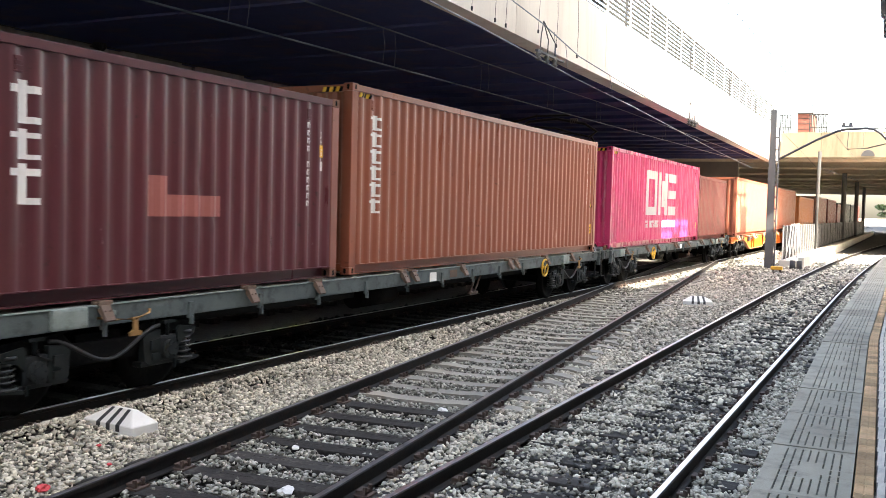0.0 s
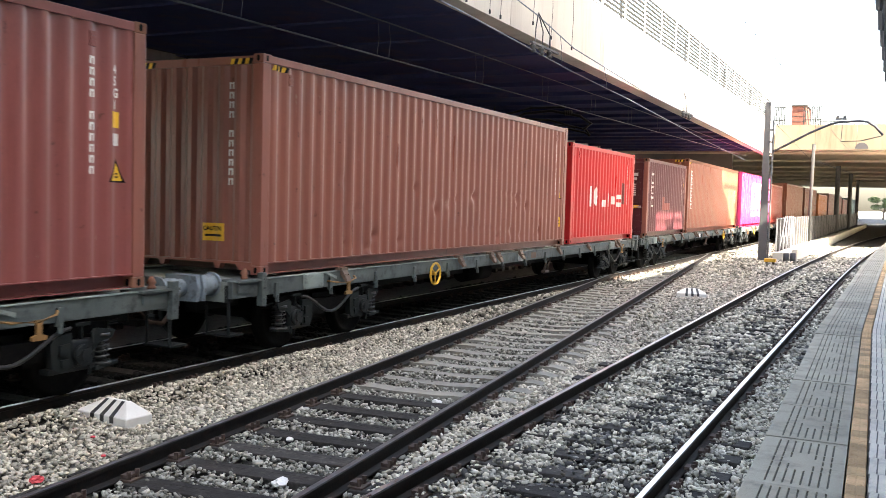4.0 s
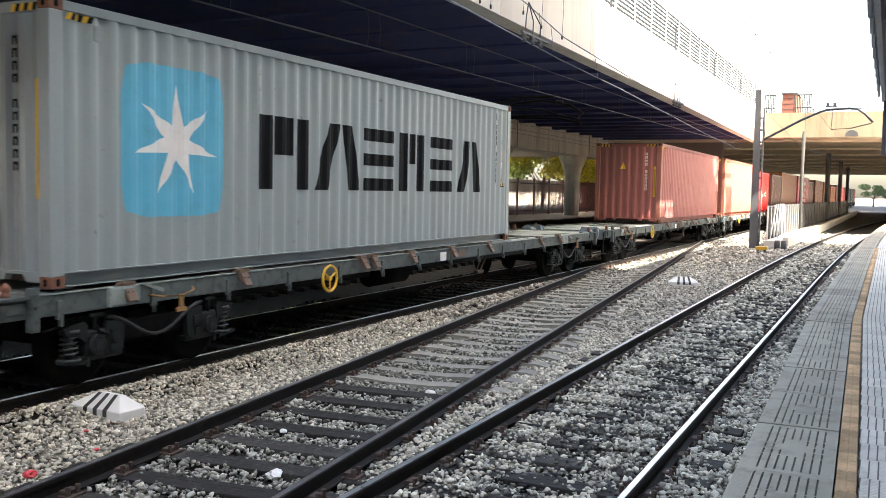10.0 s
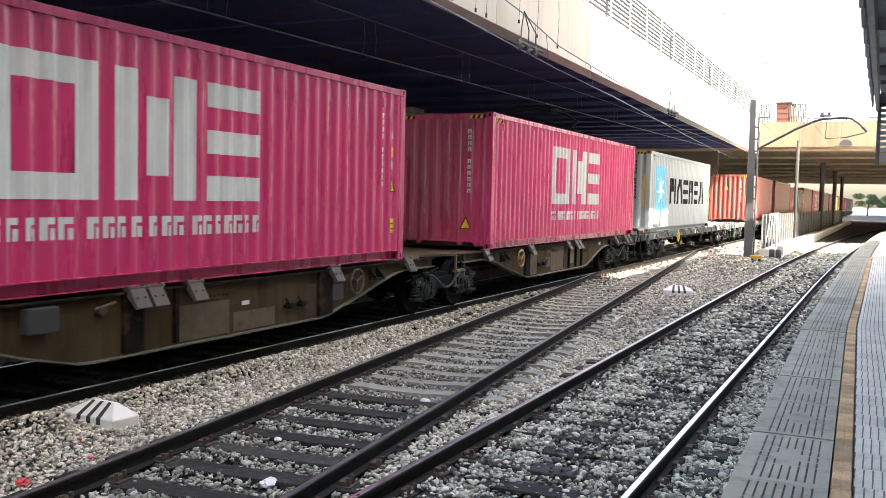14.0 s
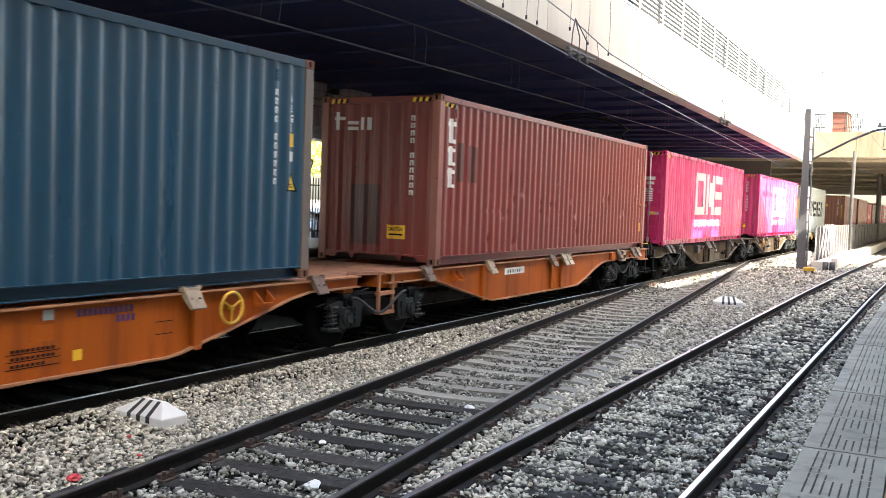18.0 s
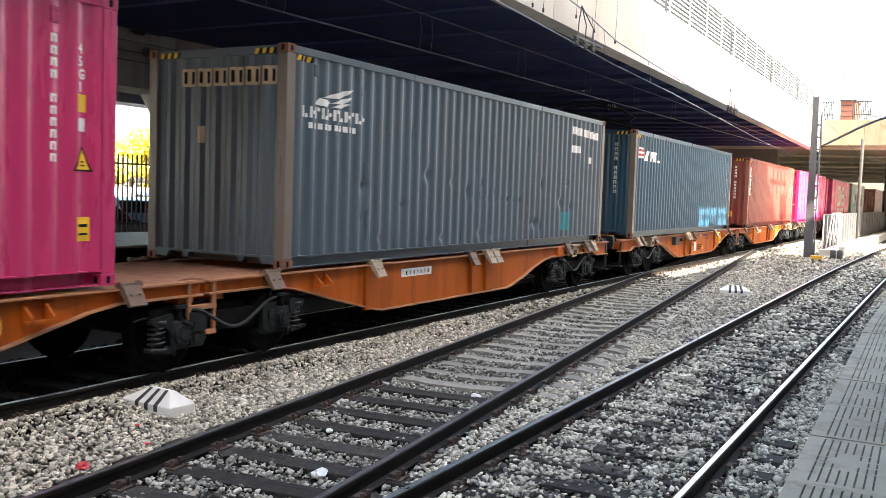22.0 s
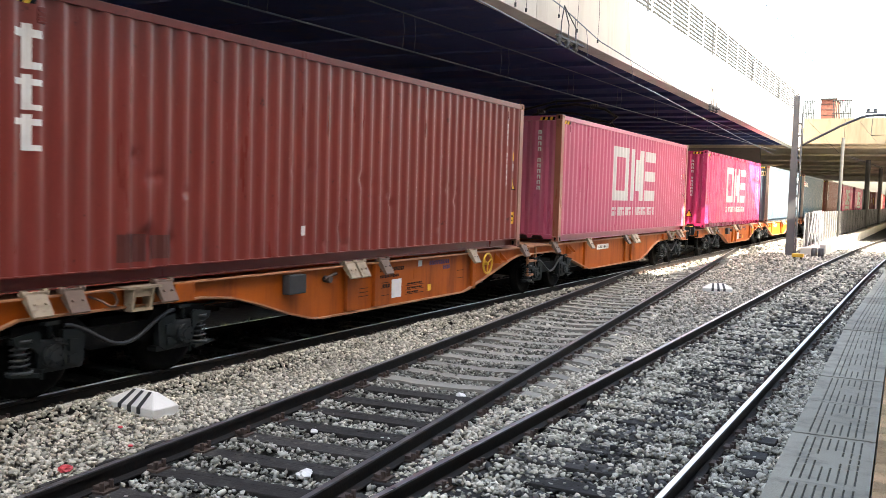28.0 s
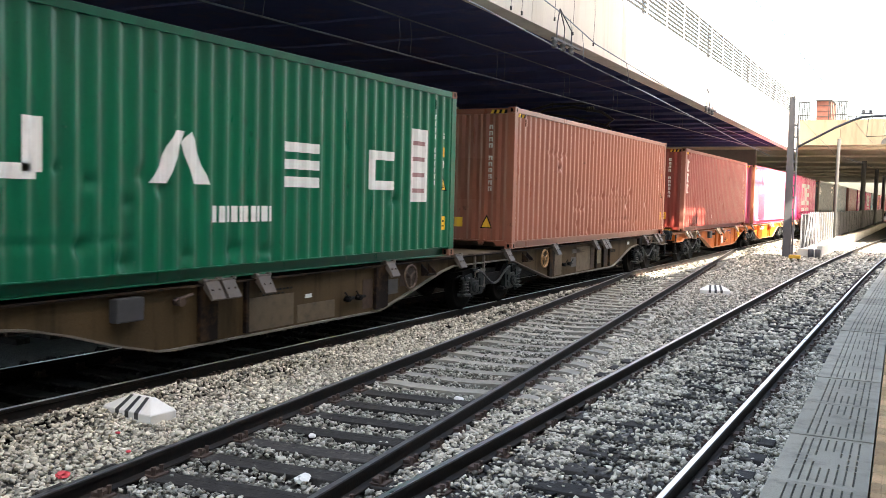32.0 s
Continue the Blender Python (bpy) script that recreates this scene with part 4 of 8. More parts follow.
def container(label, u0, L, H, paintm, doors=False, posts=None, rusty=False, marks=(), idcol=None, tri="low", hazard=True, codes=True, end_marks=()):
    """A shipping container with its rear end at u0 metres along the train."""
    c = empty("shipping_container")
    tagged(c, label, "shipping container", "containers on the train")
    on_train(c, u0 + L / 2, ZB)
    pm = posts or paintm
    near = dented(L - 0.36, 0.155, H - 0.10, int(abs(u0)), 22 if int(abs(u0)) in DENTED else 4) if u0 < 46 else corrugated("side", L - 0.36, 0.155, H - 0.10)
    part("side_wall", near, paintm, c, at=(XS, 0, 0))
    part("side_wall", corrugated("side", L - 0.36, 0.155, H - 0.10), paintm, c, at=pose(-XS, 0, 0, 0, 0, 180))
    part("roof", cached(("roof", L, H), lambda bm: [box(bm, -1.15, 1.15, -L / 2 + 0.1, L / 2 - 0.1, H - 0.045, H - 0.02)] + [box(bm, -1.1, 1.1, -L / 2 + 0.4 + i * 0.42, -L / 2 + 0.62 + i * 0.42, H - 0.02, H - 0.006) for i in range(int((L - 0.8) / 0.42))]), paintm, c)
    tagged(part("floor", cached(("floor", L), lambda bm: [box(bm, -1.04, 1.04, -L / 2 + 0.12, L / 2 - 0.12, 0.13, 0.17)] + [box(bm, -1.04, 1.04, -L / 2 + 0.3 + i * 0.6, -L / 2 + 0.36 + i * 0.6, 0.02, 0.13) for i in range(int((L - 0.4) / 0.6))]), M_RUST, c), kind="stuff")
    for sx in (-1, 1):
        part("top_rail", cached(("top_rail", L, H), lambda bm: box(bm, -0.06, 0.0, -L / 2 + 0.17, L / 2 - 0.17, H - 0.11, H - 0.012, bevel=0.006)), paintm, c, at=pose(1.214, 0, 0) if sx > 0 else pose(-1.154, 0, 0))
        part("bottom_rail", cached(("bottom_rail", L), lambda bm: prism(bm, [(0.003, 0.16), (-0.14, 0.16), (-0.14, 0.004), (-0.03, 0.004), (-0.03, 0.014), (-0.125, 0.014), (-0.125, 0.147), (0.003, 0.147)], "y", -L / 2 + 0.17, L / 2 - 0.17)), paintm, c, at=pose(1.21, 0, 0) if sx > 0 else pose(-1.21, 0, 0, 0, 0, 180))
        for sy in (-1, 1):
            part("corner_post", cached(("corner_post", H), lambda bm: box(bm, -0.075, 0.075, -0.085, 0.085, 0.118, H - 0.118, bevel=0.012)), pm, c, "rusty corner post" if rusty else "", at=(sx * 1.141, sy * (L / 2 - 0.088), 0))
            for z in (0, H - 0.118):
                part("corner_casting", casting_mesh(), M_CASTRUST if rusty else pm, c, at=(sx * 1.138, sy * (L / 2 - 0.089), z))
    for sy in (-1, 1):
        part("end_header", cached(("end_header", H), lambda bm: box(bm, -1.06, 1.06, -0.05, 0.05, H - 0.13, H - 0.02, bevel=0.008)), paintm, c, at=(0, sy * (L / 2 - 0.07), 0))
        part("end_sill", cached(("end_sill",), lambda bm: prism(bm, [(-1.06, 0.16), (-1.06, 0.06), (-0.86, 0.05), (-0.80, 0.13), (-0.55, 0.13), (-0.52, 0.06), (-0.46, 0.06), (-0.43, 0.13), (0.43, 0.13), (0.46, 0.06), (0.52, 0.06), (0.55, 0.13), (0.80, 0.13), (0.86, 0.05), (1.06, 0.06), (1.06, 0.16)], "y", -0.05, 0.05)), paintm, c, at=(0, sy * (L / 2 - 0.06), 0))
        if sy < 0 and doors:
            for k in (-1, 1):
                d = part("door", cached(("door", H), lambda bm: [box(bm, -0.525, 0.525, -0.02, 0.02, 0.17, H - 0.14)] + [box(bm, -0.45, 0.45, -0.045, -0.02, 0.28 + i * (H - 0.5) / 5, 0.28 + (i + 0.62) * (H - 0.5) / 5, bevel=0.012) for i in range(5)]), paintm, c, at=(k * 0.53, -L / 2 + 0.06, 0))
                for rx in (-0.17, 0.2):
                    part("lock_rod", cached(("lock_rod", H), lambda bm: [rod(bm, (0, -0.075, 0.06), (0, -0.075, H - 0.05), 0.019, 8)] + [box(bm, -0.035, 0.035, -0.095, -0.04, z, z + 0.13, bevel=0.008) for z in (0.1, 0.9, 1.7, H - 0.2)]), M_LOCKROD, d, "galvanised lock rod", at=(rx, 0, 0))
                    part("handle", cached(("handle",), lambda bm: (rod(bm, (0, -0.09, 1.0), (0.28, -0.1, 0.98), 0.013, 6), box(bm, 0.2, 0.3, -0.11, -0.06, 0.94, 1.02))), M_LOCKROD, d, at=(rx, 0, 0.0 if rx > 0 else 0.22))
                for hz in (0.4, 1.0, 1.6, 2.2):
                    part("hinge", B((k * 0.5 - 0.05, k * 0.5 + 0.05, -0.05, -0.02, hz, hz + 0.1)), paintm, d)
                rows = [rect(0.06, 0.46, 2.0, 2.1), rect(0.2, 0.42, 1.86, 1.95)] + [rect(0.2 * (i % 2) + 0.02, 0.2 * (i % 2) + 0.2, 1.7 - 0.07 * (i // 2), 1.74 - 0.07 * (i // 2)) for i in range(12)]
                bm = bmesh.new()
                for q in rows:
                    bm.faces.new([bm.verts.new((a - 0.1, -0.05, z)) for a, z in q])
                if k > 0:
                    part("door_marking", bm, M_MARK, d, "white stencilled data lines")
                    bm2 = bmesh.new()
                    bm2.faces.new([bm2.verts.new((a, -0.05, z)) for a, z in rect(0.24, 0.42, 0.94, 1.03)])
                    part("warning_label", bm2, M_SIGN, d, "yellow sticker")
                else:
                    bm.free()
        else:
            part("end_wall", corrugated("end", 2.12, 0.16, H - 0.12), paintm, c, at=pose(0, sy * (L / 2 - 0.03), 0, 0, 0, 0 if sy > 0 else 180))
    ic = idcol or M_MARK
    if codes:
        decal("number_marking", bars_down(L - 0.78, 0.085, 2.44 if H > 2.7 else 2.2, 1.2 if H > 2.7 else 1.0), ic, c, L, "upright row of stencilled marks")
        letters_on_side("45G1" if H > 2.7 else "22G1", 0.135, L - 0.46, 2.3 if H > 2.7 else 2.0, ic, c, L, upright=True)
        decal("warning_label", [rect(L - 0.47, L - 0.35, 1.73, 1.9)], M_SIGN, c, L, "yellow sticker")
        decal("data_label", [rect(L - 0.46, L - 0.36, 1.54, 1.67)], M_MARK, c, L, "white sticker")
        if H > 2.7:
            decal("triangle_rim", [[(L - 0.515, 1.15), (L - 0.275, 1.15), (L - 0.395, 1.405)]], M_MARKBLK, c, L, "black rim of the triangle")
            decal("warning_triangle", [[(L - 0.485, 1.168), (L - 0.305, 1.168), (L - 0.395, 1.36)]], M_SIGN, c, L, "yellow warning triangle", lift=0.007)
            decal("triangle_bars", [rect(L - 0.43, L - 0.36, 1.20, 1.215), rect(L - 0.42, L - 0.37, 1.235, 1.25)], M_MARKBLK, c, L, lift=0.0105)
        if tri in ("plate", "low") and H > 2.7:
            decal("side_warning_plate", [rect(L - 0.47, L - 0.30, 0.46, 0.70)], M_SIGN, c, L, "yellow warning plate")
            decal("plate_bar", [rect(L - 0.45, L - 0.32, 0.60, 0.63), rect(L - 0.45, L - 0.32, 0.52, 0.54)], M_MARKBLK, c, L, "dark bars on the plate", lift=0.007)
        if not doors:
            decal("end_number_marking", bars_down(0.62, 0.085, H - 0.35, H - 1.75), ic, c, L, "upright row of stencilled marks", end=True)
            if tri == "low":
                decal("end_triangle_rim", [[(0.48, 0.405), (0.74, 0.405), (0.61, 0.69)]], M_MARKBLK, c, L, "black rim of the triangle", end=True)
                decal("end_warning_triangle", [[(0.515, 0.425), (0.705, 0.425), (0.61, 0.635)]], M_SIGN, c, L, "yellow warning triangle", end=True, lift=0.007)
            elif tri == "high":
                decal("end_warning_triangle", [[(-0.30, 1.95), (-0.08, 1.95), (-0.19, 2.2)]], M_SIGN, c, L, "yellow warning triangle", end=True)
            elif tri == "plate":
                decal("end_warning_plate", [rect(0.22, 0.58, 0.42, 0.66)], M_SIGN, c, L, "yellow warning plate", end=True)
                letters_on_end("CAUTION", 0.085, 0.235, 0.56, M_MARKBLK, c, L)
                decal("plate_bar", [rect(0.26, 0.54, 0.48, 0.51)], M_MARKBLK, c, L, "dark bar on the plate", end=True, lift=0.007)
    if hazard and H > 2.7:
        for yel in (True, False):
            q = []
            for i in range(6):
                if (i % 2 == 0) == yel:
                    a = 0.22 + i * 0.055
                    q.append([(a, H - 0.19), (a + 0.055, H - 0.19), (a + 0.085, H - 0.12), (a + 0.03, H - 0.12)])
            decal("hazard_stripes", q, M_SIGN if yel else M_MARKBLK, c, L, "yellow and black hazard stripes", lift=0.006)
            for s0 in (-1.02, 0.66):
                bm = bmesh.new()
                for i in range(6):
                    if (i % 2 == 0) == yel:
                        a = s0 + i * 0.06
                        bm.faces.new([bm.verts.new((x, -L / 2 + 0.0165, z)) for x, z in ((a, H - 0.125), (a + 0.06, H - 0.125), (a + 0.085, H - 0.05), (a + 0.025, H - 0.05))])
                part("hazard_stripes", bm, M_SIGN if yel else M_MARKBLK, c)
    for name, polys, material, lab in marks:
        if name in ("company_mark", "number_panel") and len(polys) < 20:
            for poly in polys:
                decal("mark_block" if name == "company_mark" else name, [poly], material, c, L, lab)
        else:
            decal(name, polys, material, c, L, lab)
    for name, polys, material, lab in end_marks:
        decal(name, polys, material, c, L, lab, end=True, lift=0.0065 if name == "panel_bar" else 0.0035)
    if u0 < 46:
        for s in (L - 0.74, 0.62):
            part("vent", cached(("vent",), vent), paintm, c, "small louvred vent", at=(XS - DEEP, s - L / 2, H - 0.36))
    return c


END_TEX = [("company_mark", [rect(-0.92, -0.84, 2.3, 2.62), rect(-0.97, -0.74, 2.48, 2.54), rect(-0.68, -0.46, 2.3, 2.36), rect(-0.68, -0.46, 2.4, 2.46), rect(-0.4, -0.32, 2.3, 2.52), rect(-0.26, -0.18, 2.3, 2.52)], M_MARK, "small white company mark of plain blocks")]
L40, L20, HC, HS = 12.192, 6.058, 2.896, 2.591
P_MAROON = paint("paint_maroon", (0.10, 0.026, 0.032), (0.07, 0.035, 0.03), 0.4)
P_ORBROWN = paint("paint_orange_brown", (0.25, 0.075, 0.042), (0.17, 0.055, 0.034), 0.35)
P_PINK = paint("paint_magenta", (0.47, 0.033, 0.126), (0.41, 0.030, 0.11), 0.15, 0.38, 0.07, 0.12)
P_PINKFADE = paint("paint_faded_pink", (0.43, 0.085, 0.155), (0.33, 0.07, 0.12), 0.4)
P_ROSE = paint("paint_dusty_rose", (0.34, 0.115, 0.098), (0.25, 0.085, 0.07), 0.4)
P_RED = paint("paint_bright_red", (0.50, 0.018, 0.022), (0.32, 0.02, 0.02), 0.3, 0.42, 0.14, 0.5)
P_BROWN1 = paint("paint_red_brown", (0.255, 0.092, 0.068), (0.13, 0.045, 0.03), 0.4)
P_BROWN2 = paint("paint_dusky_red", (0.255, 0.078, 0.072), (0.16, 0.05, 0.04), 0.4)
P_BROWN3 = paint("paint_oxide_red", (0.195, 0.034, 0.027), (0.11, 0.028, 0.020), 0.4, gloss=0.4)
P_PATCH = paint("paint_dark_red_brown", (0.085, 0.022, 0.018), (0.06, 0.026, 0.018), 0.5)
P_BROWN4 = paint("paint_clay_red", (0.27, 0.088, 0.054), (0.19, 0.060, 0.034), 0.4)
P_GREY = paint("paint_silver_grey", (0.275, 0.325, 0.335), (0.25, 0.27, 0.26), 0.35)
P_BLUE = paint("paint_steel_blue", (0.015, 0.062, 0.106), (0.035, 0.06, 0.09), 0.4)
P_SLATE = paint("paint_slate", (0.056, 0.086, 0.112), (0.085, 0.07, 0.055), 0.4)
P_RUSTGREY = paint("paint_rust_stained_grey", (0.15, 0.125, 0.105), (0.16, 0.08, 0.05), 0.7)
P_GREEN = paint("paint_green", (0.001, 0.112, 0.056), (0.012, 0.062, 0.04), 0.45, wear=0.6, gloss=0.3)
P_ORANGE = paint("paint_orange", (0.58, 0.17, 0.04), (0.35, 0.12, 0.05), 0.35)
P_DARK = paint("paint_dark_green", (0.035, 0.05, 0.045), (0.03, 0.03, 0.03), 0.4)


def block_mark(material=None):
    """Three pale blocks and a line of small bars under them."""
    m = material or M_MARKGREY
    big = ring(3.97, 5.37, 0.97, 2.42, 0.33, 0.27)
    big += [rect(5.58, 5.95, 0.97, 2.42), rect(6.53, 6.90, 0.97, 2.42), rect(6.07, 6.41, 1.25, 2.14)]
    big += [rect(7.12, 8.16, 0.97, 1.28), rect(7.12, 8.16, 1.55, 1.84), rect(7.12, 8.16, 2.12, 2.42)]
    small, s = [], 3.99
    for w in (0.2, 0.19, 0.16, 0.2, 0.2, 0, 0.2, 0.16, 0.16, 0.24, 0.2, 0.17, 0.17, 0, 0.16, 0.17, 0.16, 0.17, 0.16, 0.15, 0.15):
        if w:
            small += [rect(s, s + w * 0.36, 0.56, 0.79), rect(s + w * 0.36, s + w * 0.8, 0.72, 0.79), rect(s + w * 0.5, s + w * 0.8, 0.56, 0.68)]
        s += w + 0.03 if w else 0.13
    return [("company_mark", big, m, "pale grey company mark of plain blocks"), ("company_line", small, m, "line of small pale bars")]


def stack_mark(s0, s1, spans, material=None):
    """Plain pale blocks one above the other."""
    polys = []
    for z0, z1 in spans:
        w = s1 - s0
        polys += [rect(s0 + w * 0.28, s0 + w * 0.6, z0, z1), rect(s0, s1, z1 - (z1 - z0) * 0.3, z1 - (z1 - z0) * 0.12), rect(s0 + w * 0.5, s1, z0, z0 + (z1 - z0) * 0.16)]
    return [("company_mark", polys, material or M_MARK, "white company mark of plain blocks, one above the other")]


def star_mark():
    cs, cz, pts = 1.83, 1.56, []
    for i in range(14):
        r = 0.72 if i % 2 == 0 else 0.22
        a = math.pi / 2 + i * math.pi / 7
        pts.append((cs + r * 0.98 * math.cos(a), cz + r * 0.92 * math.sin(a)))
    # the star as kites round its middle, so that each is convex
    star = [[(cs, cz), pts[(i - 1) % 14], pts[i], pts[(i + 1) % 14]] for i in range(0, 14, 2)]
    sq = []
    for i in range(24):
        a = i * math.tau / 24
        c, s = math.cos(a), math.sin(a)
        k = 1 / (abs(c) ** 9 + abs(s) ** 9) ** (1 / 9)
        sq.append((cs + 0.85 * c * k, cz + 0.86 * s * k))
    blk = []
    for a, b, kind in ((3.36, 4.52, "m"), (4.68, 5.92, "a"), (6.06, 7.02, "e"), (7.2, 8.16, "r"), (8.36, 9.36, "s"), (9.58, 10.62, "k")):
        w = b - a
        if kind in "mr":
            blk += [rect(a, a + 0.3, 1.03, 2.02), rect(b - 0.3, b, 1.03, 2.02), rect(a + 0.38, b - 0.38, 1.5, 2.02)]
        elif kind in "es":
            blk += [rect(a, b, 1.03, 1.23), rect(a, b, 1.43, 1.62), rect(a, b, 1.82, 2.02)]
        else:
            blk += [[(a, 1.03), (a + 0.34, 1.03), (a + w * 0.55, 2.02), (a + w * 0.3, 2.02)], [(b - 0.34, 1.03), (b, 1.03), (a + w * 0.85, 2.02), (a + w * 0.62, 2.02)]]
    return [("blue_square", [sq], M_SKYBLUE, "sky-blue rounded square"), ("company_mark", blk, M_MARKBLK, "black company mark of plain blocks")], star


def tex_mark(spans=((2.1, 2.52), (1.72, 2.05), (1.34, 1.68))):
    return stack_mark(0.34, 0.64, spans)


container("magenta high container with pale block mark on a flat wagon", 25.3, L40, HC, P_PINK, marks=block_mark())
container("orange-brown ribbed high container with a column of white marks", 11.7, L40, HC, P_ORBROWN, marks=stack_mark(0.56, 0.92, [(2.47 - 0.26 * (i + 1) + 0.03, 2.47 - 0.26 * i) for i in range(6)]))
c = container("dark maroon short container with rear doors and steel lock rods", 5.3, L20, HS, P_MAROON, doors=True, rusty=True, posts=P_BROWN1,
              marks=stack_mark(0.54, 0.88, ((1.76, 2.17), (1.42, 1.71), (0.99, 1.38))) + [("paint_patch", [rect(2.3, 2.62, 0.88, 1.34), rect(2.62, 3.52, 0.88, 1.13)], P_ROSE, "patch of paler touch-up paint")])
kl = [("company_mark", [rect(1.62, 1.86, 0.97, 1.52), [(1.96, 1.25), (2.2, 1.52), (2.42, 1.25), (2.2, 0.97)], rect(2.74, 3.2, 0.97, 1.16), rect(3.32, 3.5, 0.97, 1.35), rect(3.63, 4.1, 1.04, 1.27), rect(4.28, 4.7, 0.97, 1.1), rect(4.28, 4.7, 1.2, 1.33)], M_MARK, "white company mark of plain blocks"),
      ("paint_patch", [rect(4.72, 5.16, 1.05, 1.68)], paint("paint_deep_red", (0.13, 0.02, 0.02)), "patch of darker paint")]
container("bright red short container with white block mark", -2.5, L20, HS, P_RED, marks=kl)
container("red-brown high container with dented ribbed sides", -15.1, L40, HC, P_BROWN1, tri="plate")
container("dusky red high container with a rusty corner post", -29.35, L40, HC, P_BROWN2, posts=P_BROWN1, rusty=True, tri="high",
          end_marks=[("yellow_strip", [rect(0.93, 1.01, 0.95, 2.05)], M_SIGN, "upright yellow strip label"), ("strip_marks", [rect(0.945, 0.995, 1.0 + 0.08 * i, 1.04 + 0.08 * i) for i in range(12)], M_MARKBLK, "dark marks on the yellow strip")])
mk, star = star_mark()
mae = container("silver-grey high container with blue star square and black blocks", -56.2, L40, HC, P_GREY, rusty=True, idcol=M_MARKBLK, tri="", marks=mk, end_marks=[("yellow_strip", [rect(0.95, 1.03, 0.9, 2.1)], M_SIGN, "upright yellow strip label")])
decal("star", star, M_MARK, mae, L40, "white seven-pointed star", lift=0.008)
container("magenta high container with pale block mark on a brown wagon", -70.7, L40, HC, P_PINK, marks=block_mark())
container("magenta high container with rear doors and pale block mark", -86.8, L40, HC, P_PINK, doors=True, marks=block_mark())
container("oxide-red high container with white marks at its corner", -101.1, L40, HC, P_BROWN3, rusty=True, posts=P_BROWN1, tri="plate", end_marks=END_TEX + [("rust_patch", [rect(-0.55, 0.05, 0.3, 1.35)], P_PATCH, "large darker repair patch")],
          marks=tex_mark() + [("paint_patch", [rect(0.72, 1.0, 1.45, 2.13), rect(1.12, 1.28, 1.45, 2.1), rect(1.3, 1.54, 1.45, 2.1)], P_PATCH, "patches of darker touch-up paint")])
nyk = [("flag", [rect(0.4, 0.8, 2.16, 2.22), rect(0.4, 0.82, 2.28, 2.34), rect(0.38, 0.8, 2.4, 2.45)], M_MARK, "white flag stripes"), ("flag_stripes", [rect(0.4, 0.82, 2.22, 2.28), rect(0.4, 0.8, 2.34, 2.4)], M_FLAGRED, "red flag stripes"),
       ("company_mark", [[(0.98, 2.1), (1.26, 2.1), (1.36, 2.38), (1.08, 2.38)], [(1.42, 2.1), (1.6, 2.1), (1.72, 2.38), (1.5, 2.38)], [(1.76, 2.1), (2.06, 2.1), (2.16, 2.38), (1.84, 2.38)], rect(2.18, 2.46, 2.1, 2.16)], M_MARK, "white company mark of plain blocks")]
container("steel-blue high container with a small white mark and flag", -116.8, L40, HC, P_BLUE, rusty=True, posts=P_RUSTGREY, marks=nyk, tri="")
wing = [[(0.62, 2.18), (0.75, 2.27), (1.0, 2.24), (0.9, 2.16)], [(0.78, 2.28), (1.3, 2.42), (1.56, 2.46), (1.2, 2.3)], [(1.0, 2.22), (1.25, 2.3), (1.52, 2.36), (1.3, 2.24)], [(1.02, 2.17), (1.2, 2.23), (1.42, 2.25), (1.25, 2.17)]]
lg = [("company_mark", wing + [rect(0.38 + 0.135 * i, 0.38 + 0.135 * i + 0.045, 1.99, 2.14) for i in range(11)] + [rect(0.44 + 0.135 * i, 0.44 + 0.135 * i + 0.05, 1.99 + 0.05 * (i % 3), 2.04 + 0.05 * (i % 3)) for i in range(11)] + [rect(0.5 + 0.115 * i, 0.5 + 0.115 * i + 0.07, 1.85, 1.93) for i in range(10)], M_MARK, "white wing mark over lines of small bars"),
      ("number_panel", [rect(10.08 + 0.36 * i, 10.4 + 0.36 * i, 2.45 - 0.012 * i, 2.62 - 0.012 * i) for i in range(5)] + [rect(10.1, 10.62, 2.04, 2.2), rect(11.2, 11.36, 1.83, 1.98)], M_MARK, "white number panels"),
      ("cyan_patch", [rect(9.62, 10.1, 0.3, 0.7)], M_CYAN, "faded cyan patch")]
container("weathered slate high container with rust and a white wing mark", -131.5, L40, HC, P_SLATE, rusty=True, posts=P_RUSTGREY, marks=lg, codes=False, end_marks=[("number_panel", [rect(-0.61 + 0.28 * i, -0.365 + 0.28 * i, 2.38, 2.62)], M_YELLOWED, "yellowed number panel") for i in range(6)] + [("panel_bar", [rect(-0.58 + 0.28 * i, -0.53 + 0.28 * i, 2.42, 2.58), rect(-0.47 + 0.28 * i, -0.42 + 0.28 * i, 2.42, 2.58)], M_MARKBLK, "dark bars on a panel") for i in range(6)] + [("sticker", [rect(-0.32, -0.22, 1.62, 1.85)], M_YELLOWED, "yellowed sticker")])
container("magenta high container with pale block mark on an orange wagon", -146.4, L40, HC, P_PINK, marks=block_mark())
container("faded pink high container with pale block mark", -161.7, L40, HC, P_PINKFADE, marks=block_mark(), posts=P_BROWN4, tri="")
container("oxide-red high container with white marks on an orange wagon", -176.1, L40, HC, P_BROWN3, rusty=True, posts=P_BROWN1, tri="plate", end_marks=END_TEX + [("rust_patch", [rect(-0.35, 0.06, 1.05, 1.75)], P_ORBROWN, "rusty repair patch")],
          marks=tex_mark() + [("paint_patch", [rect(1.57, 1.95, 0.22, 0.52), rect(2.0, 2.33, 0.24, 0.5)], P_PATCH, "patch of darker paint"), ("sticker", [rect(4.72, 4.86, 0.42, 0.55)], M_MARK, "white sticker")])
